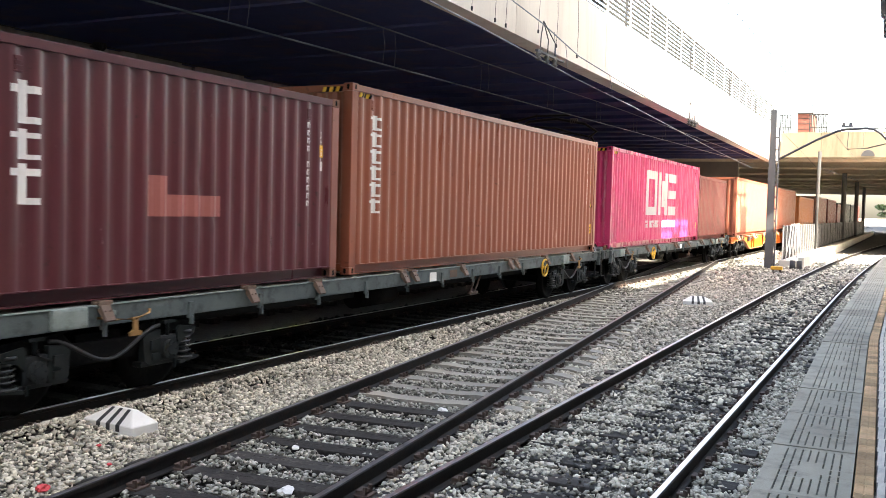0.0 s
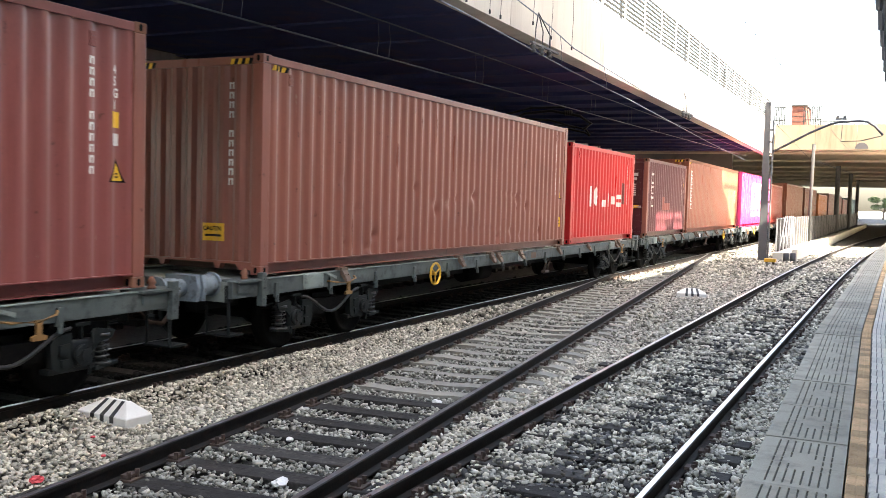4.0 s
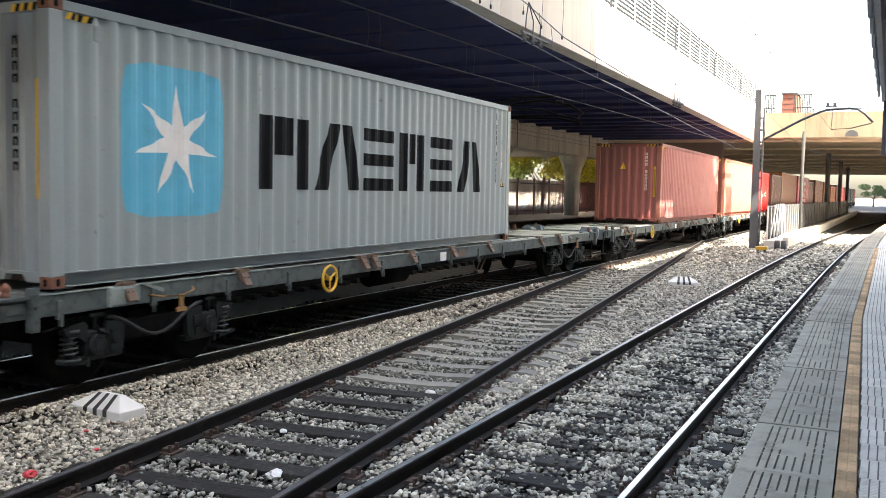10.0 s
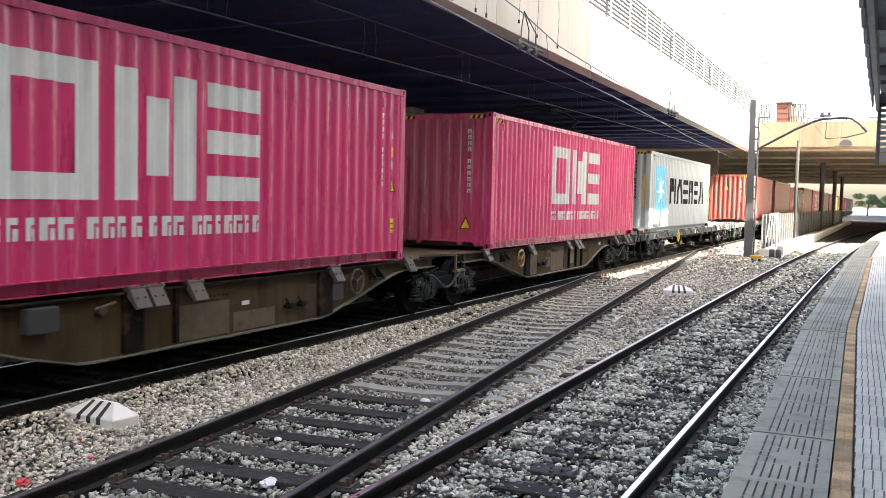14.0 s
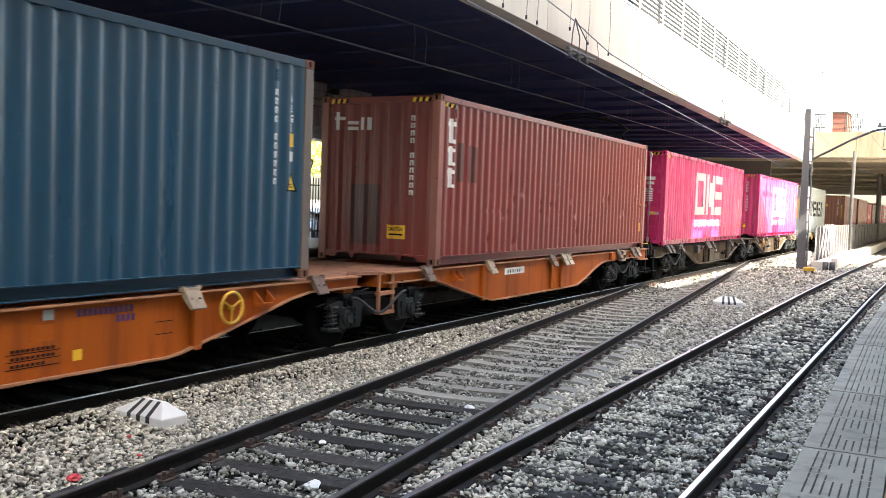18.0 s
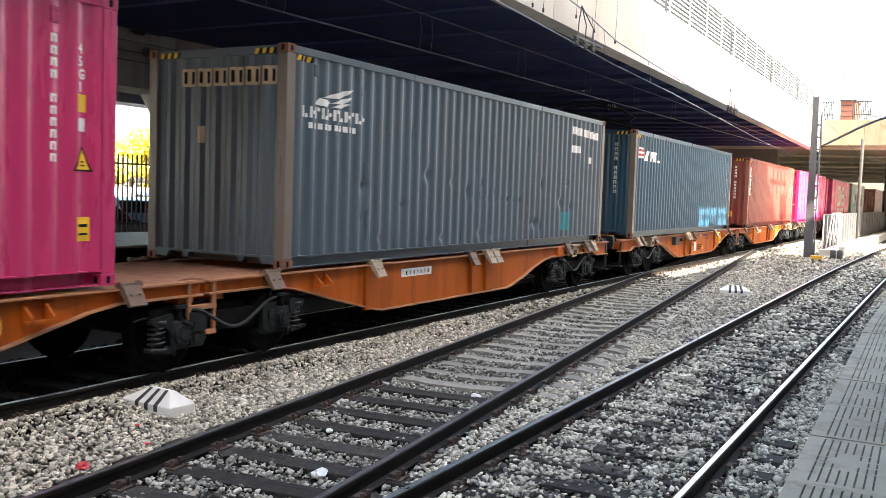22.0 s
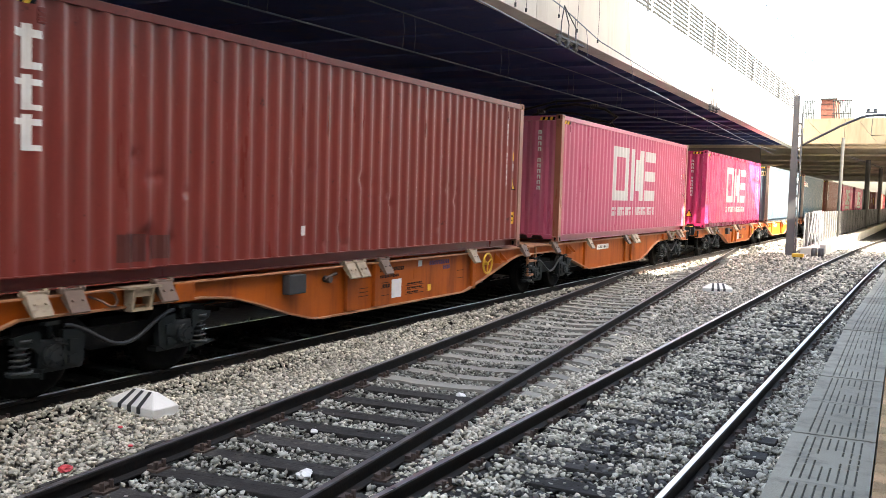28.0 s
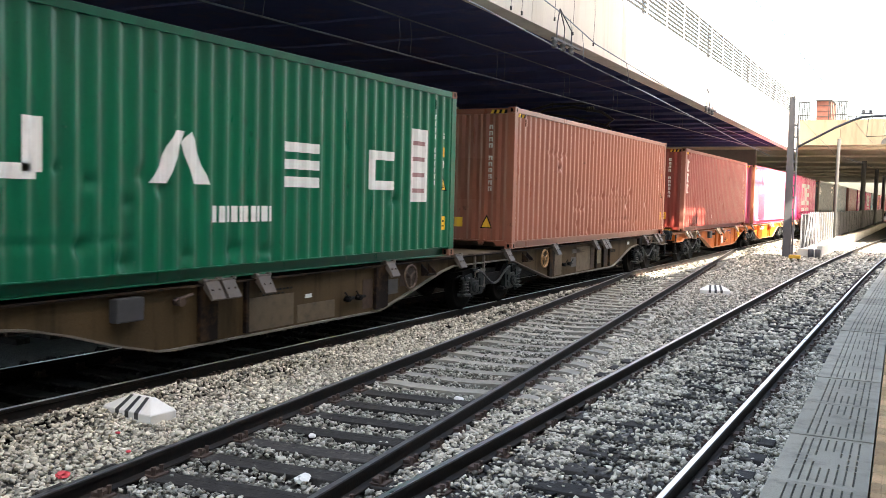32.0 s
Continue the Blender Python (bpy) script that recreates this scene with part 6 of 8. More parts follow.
M_DIRTDECK = surf("dusty_brown_deck", (0.085, 0.068, 0.048), 0.85, 0.0, 0.35, 3, 50, 0.25, (0.05, 0.04, 0.03), 0.7, spec=0.2)
M_RUSTDECK = surf("rust_stained_deck", (0.30, 0.155, 0.105), 0.8, 0.0, 0.35, 3, 50, 0.25, (0.13, 0.06, 0.035), 0.8, spec=0.3)


def belly_wagon(label, u_edge, front, mat, signs, group):
    """One half of a twin wagon with deep-bellied side frames. u_edge: the container's edge at the half's outer end."""
    w = tagged(empty("deep_frame_wagon"), label, "freight wagon", group)
    sg = -1 if front else 1
    uc = u_edge + sg * 6.1
    on_train(w, uc, 0)

    def yy(v):
        return sg * (v - 6.1)

    top = [(-0.7, 1.03), (13.5, 1.03)]
    low = [(13.5, 0.90), (12.3, 0.90), (11.9, 0.84), (11.0, 0.62), (9.9, 0.37), (9.7, 0.345), (5.3, 0.345), (5.1, 0.36), (4.5, 0.50), (3.9, 0.68), (3.4, 0.80), (2.9, 0.85), (0.4, 0.85), (0.1, 0.76), (-0.7, 0.76)]
    poly = [(yy(v), z) for v, z in top + low]
    for s in (-1, 1):
        x0, x1 = (1.11, 1.13) if s > 0 else (-1.13, -1.11)
        bm = bmesh.new()
        prism(bm, poly, "x", x0, x1)
        side = part("side_frame", bm, M_BROWNSIDE if mat is M_BROWN else mat, w)
        bm = bmesh.new()
        edge = [(yy(v), z) for v, z in low]
        for (a, za), (b, zb) in zip(edge, edge[1:]):
            lo, hi = (a, za), (b, zb)
            vs = [bm.verts.new(p) for p in ((s * 1.04, lo[0], lo[1]), (s * 1.19, lo[0], lo[1]), (s * 1.19, hi[0], hi[1]), (s * 1.04, hi[0], hi[1]), (s * 1.04, lo[0], lo[1] - 0.022), (s * 1.19, lo[0], lo[1] - 0.022), (s * 1.19, hi[0], hi[1] - 0.022), (s * 1.04, hi[0], hi[1] - 0.022))]
            for q in ((0, 1, 2, 3), (7, 6, 5, 4), (0, 4, 5, 1), (1, 5, 6, 2), (2, 6, 7, 3), (3, 7, 4, 0)):
                bm.faces.new([vs[i] for i in q])
        bmesh.ops.recalc_face_normals(bm, faces=bm.faces)
        part("bottom_flange", bm, M_EDGEBR if mat is M_BROWN else M_EDGEOR, side, "paler bottom edge")
        part("top_flange", B((s * 1.04 if s > 0 else -1.2, 1.2 if s > 0 else s * 1.04, min(yy(-0.7), yy(13.5)), max(yy(-0.7), yy(13.5)), 1.03, 1.052)), M_BROWN if mat is M_BROWN else M_EDGEOR, side)
        for v, dp in ((6.05, 0.3), (6.72, 0.12), (10.15, 0.12)) if mat is M_ORANGE else ((5.46, 0.06), (5.99, 0.06), (6.58, 0.06), (9.78, 0.3)) if front else ((5.9, 0.3), (6.6, 0.06), (9.83, 0.36)):
            a = yy(v)
            part("stiffener", B((1.13, 1.19, a - dp / 2, a + dp / 2, 0.37, 1.03) if s > 0 else (-1.19, -1.13, a - dp / 2, a + dp / 2, 0.37, 1.03), bevel=0.008), mat, side)
        if s > 0:
            part("tow_bracket", cached(("tow_bracket",), tow_bracket), M_FLAP_GREY if mat is M_BROWN else M_FLAP_PALE, w, "dusty box bracket", at=pose(1.15, yy(1.85), 0.98))
            part("rope_hook", cached(("rope_hook",), loop_hook), M_FLAP, w, "worn bent rope hook", at=pose(1.14, yy(1.45), 0.92) @ Matrix.Scale(0.75, 4))
            part("sill_box", cached(("sill_box_small",), lambda bm: box(bm, -0.02, 0.07, -0.16, 0.16, -0.12, 0.10, bevel=0.015)), mat, w, "bolted steel box", at=pose(1.14, yy(2.55), 0.94))
        a = yy(11.3)
        bm = bmesh.new()
        for k in (-0.12, 0.12):
            prism(bm, [(s * 1.13, 1.0), (s * 1.28, 0.86), (s * 1.28, 0.82), (s * 1.13, 0.78)], "y", a + k - 0.012, a + k + 0.012)
        box(bm, 1.2 if s > 0 else -1.28, 1.28 if s > 0 else -1.2, a - 0.16, a + 0.16, 0.80, 0.83)
        part("jacking_bracket", bm, mat, side)
        for v in (0.55, 0.98, 2.2, 5.9, 6.18, 6.86, 9.68 if front and mat is M_BROWN else 10.0, 12.4):
            part("lock_flap", cached(("lock_flap_wide",), flap_wide), (M_FLAP_PALE if v in (0.55, 5.9, 6.18, 10.0) else M_FLAP) if mat is M_ORANGE else M_FLAP_GREY, w, "worn steel lock flap", at=pose(s * 1.18, yy(v), 1.03, 0, 0, 0 if s > 0 else 180))
        if not front:
            part("control_box", B((s * 1.2 - 0.06, s * 1.2 + 0.06, min(yy(4.42), yy(4.8)), max(yy(4.42), yy(4.8)), 0.74, 1.0), bevel=0.015), M_BLACK, w, "black control box")
            part("handwheel", cached(("handwheel",), handwheel), M_YEL if mat is M_ORANGE else M_RUST, w, "brake handwheel", at=pose(s * 1.2, yy(10.7), 0.81, 0, 0, 0 if s > 0 else 180))
            bm = bmesh.new()
            rod(bm, (s * 1.13, yy(5.4), 0.88), (s * 1.24, yy(5.4), 0.88), 0.05, 10)
            rod(bm, (s * 1.2, yy(5.3), 0.9), (s * 1.2, yy(5.6), 0.95), 0.02, 6)
            part("valve", bm, M_RUST, w, "rusty brake valve")
        elif mat is M_BROWN:
            part("handwheel", cached(("handwheel",), handwheel), M_WHEELRIM, w, "tan brake handwheel", at=pose(s * 1.2, yy(10.28), 0.81, 0, 0, 0 if s > 0 else 180))
    if mat is M_BROWN:
        for v in (8.97, 8.6) if front else (8.89, 9.19):
            bm = bmesh.new()
            rod(bm, (1.13, yy(v), 0.60), (1.21, yy(v), 0.60), 0.045, 10)
            rod(bm, (1.19, yy(v - 0.12), 0.60), (1.19, yy(v + 0.13), 0.61), 0.024, 8)
            rod(bm, (1.2, yy(v), 0.60), (1.215, yy(v - 0.14), 0.71), 0.012, 6)
            part("drain_valve", bm, M_BOGIE, w, "grimy valve with a short lever")
    for name, v0, v1, z0, z1, material, lab in signs:
        a, b = sorted((yy(v0), yy(v1)))
        part(name, B((1.1305, 1.134, a, b, z0, z1)), material, w, lab)
    ends = sorted((yy(-0.7), yy(13.5)))
    for v in (-0.6, 2.6, 3.9, 6.5, 9.2, 11.6, 13.3):
        part("cross_beam", cached(("belly_cross_beam",), lambda bm: box(bm, -1.11, 1.11, -0.12, 0.12, 0.80, 1.0)), mat, w, at=(0, yy(v), 0))
    a, b = sorted((yy(-0.7), yy(3.0)))
    bm = bmesh.new()
    box(bm, -1.1, -0.5, a, b, 1.0, 1.04)
    box(bm, 0.5, 1.1, a, b, 1.0, 1.04)
    box(bm, -0.5, 0.5, (a + b) / 2 - 0.4, (a + b) / 2 + 0.4, 1.0, 1.04)
    part("deck_plate", bm, M_RUSTDECK if mat is M_ORANGE else M_DIRTDECK, w, "rust-stained deck plate")
    a, b = sorted((yy(11.9), yy(14.2)))
    bm = bmesh.new()
    prism(bm, [(-1.1, a), (1.1, a), (1.1, (a + b) / 2), (0.5, b), (-0.5, b), (-1.1, (a + b) / 2)] if sg > 0 else [(-1.1, b), (1.1, b), (1.1, (a + b) / 2), (0.5, a), (-0.5, a), (-1.1, (a + b) / 2)], "z", 1.0, 1.045)
    part("joint_plate", bm, M_RUSTDECK if mat is M_ORANGE else M_DIRTDECK, w, "rust-stained joint plate")
    part("centre_sill", B((-0.25, 0.25, *ends, 0.72, 0.995)), mat, w)
    bogie(w, yy(1.65))
    if not front:
        bogie(w, yy(14.05))
    end_gear(w, yy(-0.7), -sg, M_BUFFERDK)
    bm = bmesh.new()
    for s in (-1, 1):
        tube(bm, [(s * 0.95, yy(-0.55), 1.03), (s * 0.95, yy(-0.75), 1.16), (s * 0.6, yy(-0.8), 1.17), (s * 0.45, yy(-0.55), 1.03)], 0.017, 6)
    part("grab_handle", bm, M_YEL, w, "yellow grab handle")
    if front:
        a = yy(13.6)
        bm = bmesh.new()
        for k in (-0.2, 0.2):
            box(bm, 1.14, 1.18, a + k - 0.022, a + k + 0.022, 0.42, 1.06)
        for z in (0.42, 0.72):
            box(bm, 1.10, 1.2, a - 0.21, a + 0.21, z, z + 0.05)
        part("ladder", bm, M_EDGEOR if mat is M_ORANGE else M_EDGEBR, w, "scuffed side ladder at the joint")
    return w


def rows_of_bars(v0, z, n, w=0.05, h=0.05, material=None):
    return [("lettering_bar", v0 + i * w * 1.6, v0 + i * w * 1.6 + w, z, z + h, material or M_MARKBLK, "row of small dark bars") for i in range(n)]


M_TAN = surf("tan_panel", (0.17, 0.14, 0.085), 0.65, 0.0, 0.25, 3, 50, 0.2, (0.08, 0.055, 0.03), 0.6)
M_RUSTY2 = surf("rust_patch", (0.035, 0.019, 0.010), 0.85, 0.0, 0.5, 5, 60, 0.3, (0.014, 0.01, 0.008), 0.9)
M_VIOLET = surf("violet_lettering", (0.06, 0.025, 0.11), 0.6, 0, 0.15, 3, 40, 0.1)
S_REAR = [("data_sheet", 7.25, 7.55, 0.44, 0.74, M_MARK, "white data sheet"), ("coloured_label", 8.1, 8.22, 0.90, 1.0, M_MARKGREY, "small pale label"), ("box_plate", 7.95, 8.22, 0.70, 0.86, M_ORANGE, "raised steel box"), ("warning_sign", 8.45, 8.56, 0.46, 0.57, M_SIGN, "small yellow sign")]
S_REAR += rows_of_bars(8.5, 0.90, 11, 0.042, 0.075, M_VIOLET) + rows_of_bars(9.0, 0.80, 4, 0.042, 0.075, M_VIOLET) + rows_of_bars(6.9, 0.88, 13, 0.036, 0.06) + rows_of_bars(6.9, 0.78, 12, 0.03, 0.045)
S_REAR += [("table_line", a, b, z, z + 0.008, M_MARKBLK, "thin dark table line") for a, b, z in ((6.93, 7.17, 0.70), (6.93, 7.17, 0.62), (6.93, 7.17, 0.50), (7.7, 8.3, 0.60), (7.7, 8.3, 0.53), (7.7, 8.3, 0.46), (6.3, 6.55, 0.66), (6.3, 6.55, 0.60), (6.3, 6.55, 0.54), (9.55, 9.8, 0.74), (9.55, 9.8, 0.60))]
S_REAR += rows_of_bars(7.75, 0.62, 9, 0.035, 0.028) + rows_of_bars(7.75, 0.548, 9, 0.035, 0.028) + rows_of_bars(7.75, 0.478, 7, 0.035, 0.028) + rows_of_bars(6.98, 0.63, 3, 0.05, 0.05)
S_FRONT = [("name_plate", 8.18, 9.14, 0.79, 0.92, M_MARK, "white name plate")] + [("name_bar", 8.26 + 0.115 * i, 8.26 + 0.115 * i + 0.06, 0.82, 0.885, M_MARKBLK, "dark bars on the name plate") for i in range(7)]
M_TANDARK = surf("grimy_tan_panel", (0.080, 0.058, 0.031), 0.7, 0.0, 0.3, 3, 50, 0.2, (0.035, 0.026, 0.016), 0.8)
M_GREYPATCH = surf("grey_primer_patch", (0.045, 0.044, 0.042), 0.7, 0.0, 0.3, 4, 50, 0.2, (0.04, 0.035, 0.03), 0.6)
S_BROWN = [("bare_panel", 9.02, 9.6, 0.37, 0.86, M_TANDARK, "faded tan panel"), ("bare_panel", 6.98, 8.0, 0.37, 0.97, M_TANDARK, "faded tan panel"), ("primer_patch", 8.02, 8.38, 0.50, 0.74, M_GREYPATCH, "grey primer patch"), ("primer_patch", 7.7, 8.3, 0.83, 0.93, M_GREYPATCH, "grey primer patch"), ("bare_panel", 6.1, 6.5, 0.48, 0.84, M_TAN, "tan replacement panel"), ("rust_scar", 6.64, 6.94, 0.4, 0.9, M_RUSTY2, "rust scar"), ("rust_scar", 5.52, 5.95, 0.4, 1.0, M_RUSTY2, "rust scar"), ("hatch_plate", 3.5, 3.7, 0.88, 0.96, M_MARKGREY, "small framed plate")] + rows_of_bars(7.35, 0.88, 7, 0.045, 0.02) + rows_of_bars(7.4, 0.84, 5, 0.045, 0.012)
S_BROWN += [("company_mark", 4.82 + 0.16 * i, 4.93 + 0.16 * i, 0.72, 0.80, M_BOGIE, "dark company mark of plain blocks") for i in range(4)]
S_BROWN_REAR = [("bare_panel", 6.68, 7.62, 0.37, 0.80, M_TANDARK, "faded tan panel"), ("name_plate", 7.88, 8.03, 0.70, 0.755, M_MARKGREY, "small pale plate"), ("bare_panel", 7.7, 8.6, 0.37, 0.62, M_TANDARK, "faded tan panel"), ("primer_patch", 10.05, 10.4, 0.56, 0.80, M_GREYPATCH, "grey primer patch"), ("rust_scar", 10.45, 10.95, 0.66, 0.94, M_RUSTY2, "rust scar"), ("rust_scar", 9.35, 9.63, 0.4, 0.85, M_RUSTY2, "rust scar")] + rows_of_bars(6.9, 0.86, 9, 0.05, 0.025) + rows_of_bars(6.95, 0.81, 6, 0.05, 0.02)
belly_wagon("dark brown rusty deep-framed wagon with a twin", -58.5, True, M_BROWN, S_BROWN, "brown wagons of the train")
belly_wagon("dark brown rusty deep-framed wagon under a magenta container", -86.8, False, M_BROWN, S_BROWN_REAR, "brown wagons of the train")
belly_wagon("orange deep-framed wagon with a white name plate", -88.95, True, M_ORANGE, S_FRONT, "orange wagons of the train")
belly_wagon("orange deep-framed wagon with a yellow handwheel", -116.8, False, M_ORANGE, S_REAR, "orange wagons of the train")
belly_wagon("orange deep-framed wagon under the slate container", -119.3, True, M_ORANGE, S_FRONT, "orange wagons of the train")
belly_wagon("orange deep-framed wagon under a magenta container", -146.4, False, M_ORANGE, S_REAR, "orange wagons of the train")
belly_wagon("orange deep-framed wagon under the faded pink container", -149.5, True, M_ORANGE, S_FRONT, "orange wagons of the train")
belly_wagon("orange deep-framed wagon under an oxide-red container", -176.1, False, M_ORANGE, S_REAR, "orange wagons of the train")
belly_wagon("dark brown deep-framed wagon under the clay-red container", -178.8, True, M_BROWN, S_BROWN, "brown wagons of the train")
belly_wagon("dark brown deep-framed wagon under the green container", -205.8, False, M_BROWN, S_BROWN_REAR, "brown wagons of the train")
for ue, fr, m_ in ((46.6, False, M_ORANGE), (73.1, True, M_ORANGE), (75.8, False, M_ORANGE), (102.4, True, M_ORANGE), (104.6, False, M_BROWN), (131.7, True, M_BROWN), (133.8, False, M_BROWN), (160.4, True, M_BROWN), (162.6, False, M_BROWN)):
    belly_wagon("deep-framed wagon far ahead on the train", ue, fr, m_, [], "wagons far ahead")

# ---- overhead line ----
M_WIRE = surf("copper_wire", (0.10, 0.12, 0.15), 0.55, 0.2, 0.1, 3, 40, 0.0)
mast = tagged(empty("catenary_mast"), "grey steel mast of two channels that carries the overhead line", "mast")
bm = bmesh.new()
for x in (-5.50, -5.17):
    box(bm, x - 0.035 if x < -5.3 else x - 0.02, x + 0.035 if x < -5.3 else x + 0.02, 42.3, 42.5, -0.4, 6.75)
bm2 = bmesh.new()
prism(bm2, [(-5.53, -0.4), (-5.17, -0.4), (-5.27, 6.75), (-5.49, 6.75)], "y", 42.28, 42.52)
part("shaft", bm2, M_MAST, mast)
part("channel", B((-5.15, -5.09, 42.30, 42.50, -0.4, 6.0), bevel=0.008), M_MAST, mast)
bm.free()
for k in range(11):
    z = 0.3 + k * 0.52
    part("batten", B((-5.24, -5.12, 42.33, 42.36, z, z + 0.09)), M_MAST, mast)
bm = bmesh.new()
pts = [(-5.14, 4.59), (-3.61, 5.43), (-2.84, 5.78), (-2.5, 5.86), (-1.7, 5.9), (-1.41, 5.86), (-1.1, 5.66), (-0.85, 5.36), (-0.8, 5.3)]
tube(bm, [(x, 42.4, z) for x, z in pts], 0.05, 8)
part("cantilever_tube", bm, M_CABLE, mast, "dark bent cantilever tube")
bm = bmesh.new()
tube(bm, [(-2.4, 42.4, 5.03), (-1.6, 42.4, 5.07), (-0.85, 42.4, 5.27)], 0.022, 6)
tube(bm, [(-2.36, 42.4, 5.84), (-2.4, 42.4, 5.03)], 0.014, 6)
tube(bm, [(-5.1, 42.4, 5.9), (-3.6, 42.4, 4.3), (-1.9, 42.4, 3.7)], 0.008, 5)
part("registration_arm", bm, M_CABLE, mast)
part("insulator_box", B((-2.65, -2.2, 42.3, 42.5, 5.96, 6.02), (-2.62, -2.5, 42.34, 42.46, 6.02, 6.14), (-2.35, -2.23, 42.34, 42.46, 6.02, 6.14)), M_MAST, mast, "pair of insulators on the arm")
part("cap", B((-5.56, -5.32, 42.26, 42.54, 6.3, 6.36)), M_MAST, mast)


def wire(name, label, pts, r, extra=()):
    w = tagged(empty(name), label, "overhead wire")
    bm = bmesh.new()
    tube(bm, pts, r, 5)
    part("wire", bm, M_WIRE if name.startswith(("contact", "messenger", "crossover")) else M_CABLE, w)
    for a, b in extra:
        bm = bmesh.new()
        tube(bm, [a, ((a[0] + b[0]) / 2, (a[1] + b[1]) / 2 + 0.05, (a[2] + b[2]) / 2), b], 0.006, 5)
        part("dropper", bm, M_WIRE, w)
    return w


drops = []
y = 6.0
while y < 42:
    for d in (0, 0.42):
        drops.append(((-8.7, y + d, 5.36 + 0.0095 * (y - 12)), (-8.7, y + d, 4.71 + 0.0125 * (y - 10))))
    y += 4.3
wire("contact_wire", "contact wire over the freight track with paired droppers", [(-8.7, yy, 4.69 + 0.0125 * (yy - 10)) for yy in range(-20, 61, 10)], 0.016, drops)
wire("messenger_wire", "messenger cable under the viaduct over the freight track", [(-8.7, yy, 5.40 + 0.0100 * (yy - 14)) for yy in range(-20, 31, 10)] + [(-8.7, 40, 5.6), (-8.7, 61, 5.66)], 0.014)
wire("crossover_wire", "overhead wire that slants along the viaduct edge", [(-6.4, 8, 5.3), (-6.4, 13.4, 5.15), (-6.4, 18.7, 4.95), (-6.4, 23.2, 4.86), (-6.4, 35, 4.48), (-6.45, 44, 4.3)], 0.014)
wire("crossover_messenger", "upper overhead cable along the viaduct edge", [(-6.5, 9, 6.4), (-6.5, 16.9, 5.79), (-6.5, 19.2, 5.5), (-6.5, 26, 5.25), (-6.5, 42, 5.1)], 0.013,
     [((-6.5, 17.6, 5.74), (-6.45, 17.6, 5.08)), ((-6.5, 18.3, 5.62), (-6.45, 18.3, 5.06)), ((-6.5, 21.5, 5.4), (-6.42, 21.5, 4.9))])
wire("platform_track_wire", "thin contact wire above the platform track", [(-2.4, -10, 5.1), (-2.3, 20, 5.05), (-2.4, 42.4, 5.03), (-2.0, 90, 5.0)], 0.005)
for k, (x, yy) in enumerate(((-6.3, 16.5), (-6.3, 30.0))):
    asm = tagged(empty("wire_assembly"), "cluster of insulators and clamps hung at the viaduct edge", "insulator", "line clamps")
    for d in (0, 0.45, 0.9):
        bm = bmesh.new()
        lathe(bm, [(0.03, 5.0), (0.07, 5.04), (0.03, 5.08), (0.07, 5.12), (0.03, 5.16)], 10, (x - 0.1, yy + d))
        part("insulator", bm, M_MAST, asm)
    part("clamp_bar", B((x - 0.13, x - 0.07, yy - 0.1, yy + 1.4, 5.16, 5.2)), M_MAST, asm)
    bm = bmesh.new()
    for d in (0.1, 0.5, 0.9):
        tube(bm, [(x - 0.1, yy + d, 5.2), (x - 0.16, yy + d + 0.18, 5.5), (x - 0.2, yy + 0.5, 5.84)], 0.012, 5)
    part("hanger", bm, M_CABLE, asm)
for yy, z0, z1 in ((13.9, 5.5, 6.8), (14.9, 5.5, 6.8), (15.4, 5.5, 6.8), (17.1, 5.7, 6.8), (18.2, 5.6, 6.8), (19.6, 5.6, 6.8)):
    dw = tagged(empty("drop_wire"), "thin dark wire hanging down the viaduct fascia", "wire", "drop wires")
    bm = bmesh.new()
    tube(bm, [(fx(yy) + 0.03, yy, z1), (fx(yy) + 0.05, yy + 0.02, (z0 + z1) / 2), (fx(yy) + 0.04, yy - 0.01, z0)], 0.0045, 5)
    part("wire", bm, M_CABLE, dw)
    bm = bmesh.new()
    rod(bm, (fx(yy) + 0.04, yy - 0.01, z0 - 0.07), (fx(yy) + 0.04, yy - 0.01, z0), 0.02, 6)
    part("clamp", bm, M_CABLE, dw)
# lines over the far track
for z0, z1, r in ((5.69, 6.0, 0.012), (5.27, 5.32, 0.012), (5.05, 5.1, 0.012), (5.48, 5.6, 0.010)):
    wire("feeder_cable", "dark feeder cable along the pier beam", [(-17.3, -10, z0), (-17.3, 20, (z0 + z1) / 2 - 0.05), (-17.3, 41, z1), (-17.3, 61, z1)], r)
for yy, z in ((15.9, 5.78), (16.2, 5.3), (23.9, 5.36), (24.2, 5.6)):
    ins = tagged(empty("cable_insulator"), "dark round insulator on a feeder cable", "insulator", "cable insulators")
    bm = bmesh.new()
    rod(bm, (-17.3, yy - 0.16, z), (-17.3, yy + 0.16, z), 0.05, 10)
    for d in (-0.1, 0, 0.1):
        rod(bm, (-17.3, yy + d - 0.015, z), (-17.3, yy + d + 0.015, z), 0.11, 12)
    part("body", bm, M_CABLE, ins)
    part("bracket", B((-17.6, -17.3, yy - 0.02, yy + 0.02, z - 0.02, z + 0.02)), M_CABLE, ins)
post = tagged(empty("lattice_post"), "dark riveted lattice post with a double bracket arm", "mast")
for dx in (-0.16, 0.16):
    part("leg", B((-18.45 + dx - 0.04, -18.45 + dx + 0.04, 41.68, 41.8, FZ, 5.0)), M_FENCE_DK, post)
for k in range(8):
    part("lattice_bar", B((-18.6, -18.3, 41.7, 41.78, FZ + 0.35 + k * 0.52, FZ + 0.43 + k * 0.52)), M_FENCE_DK, post)
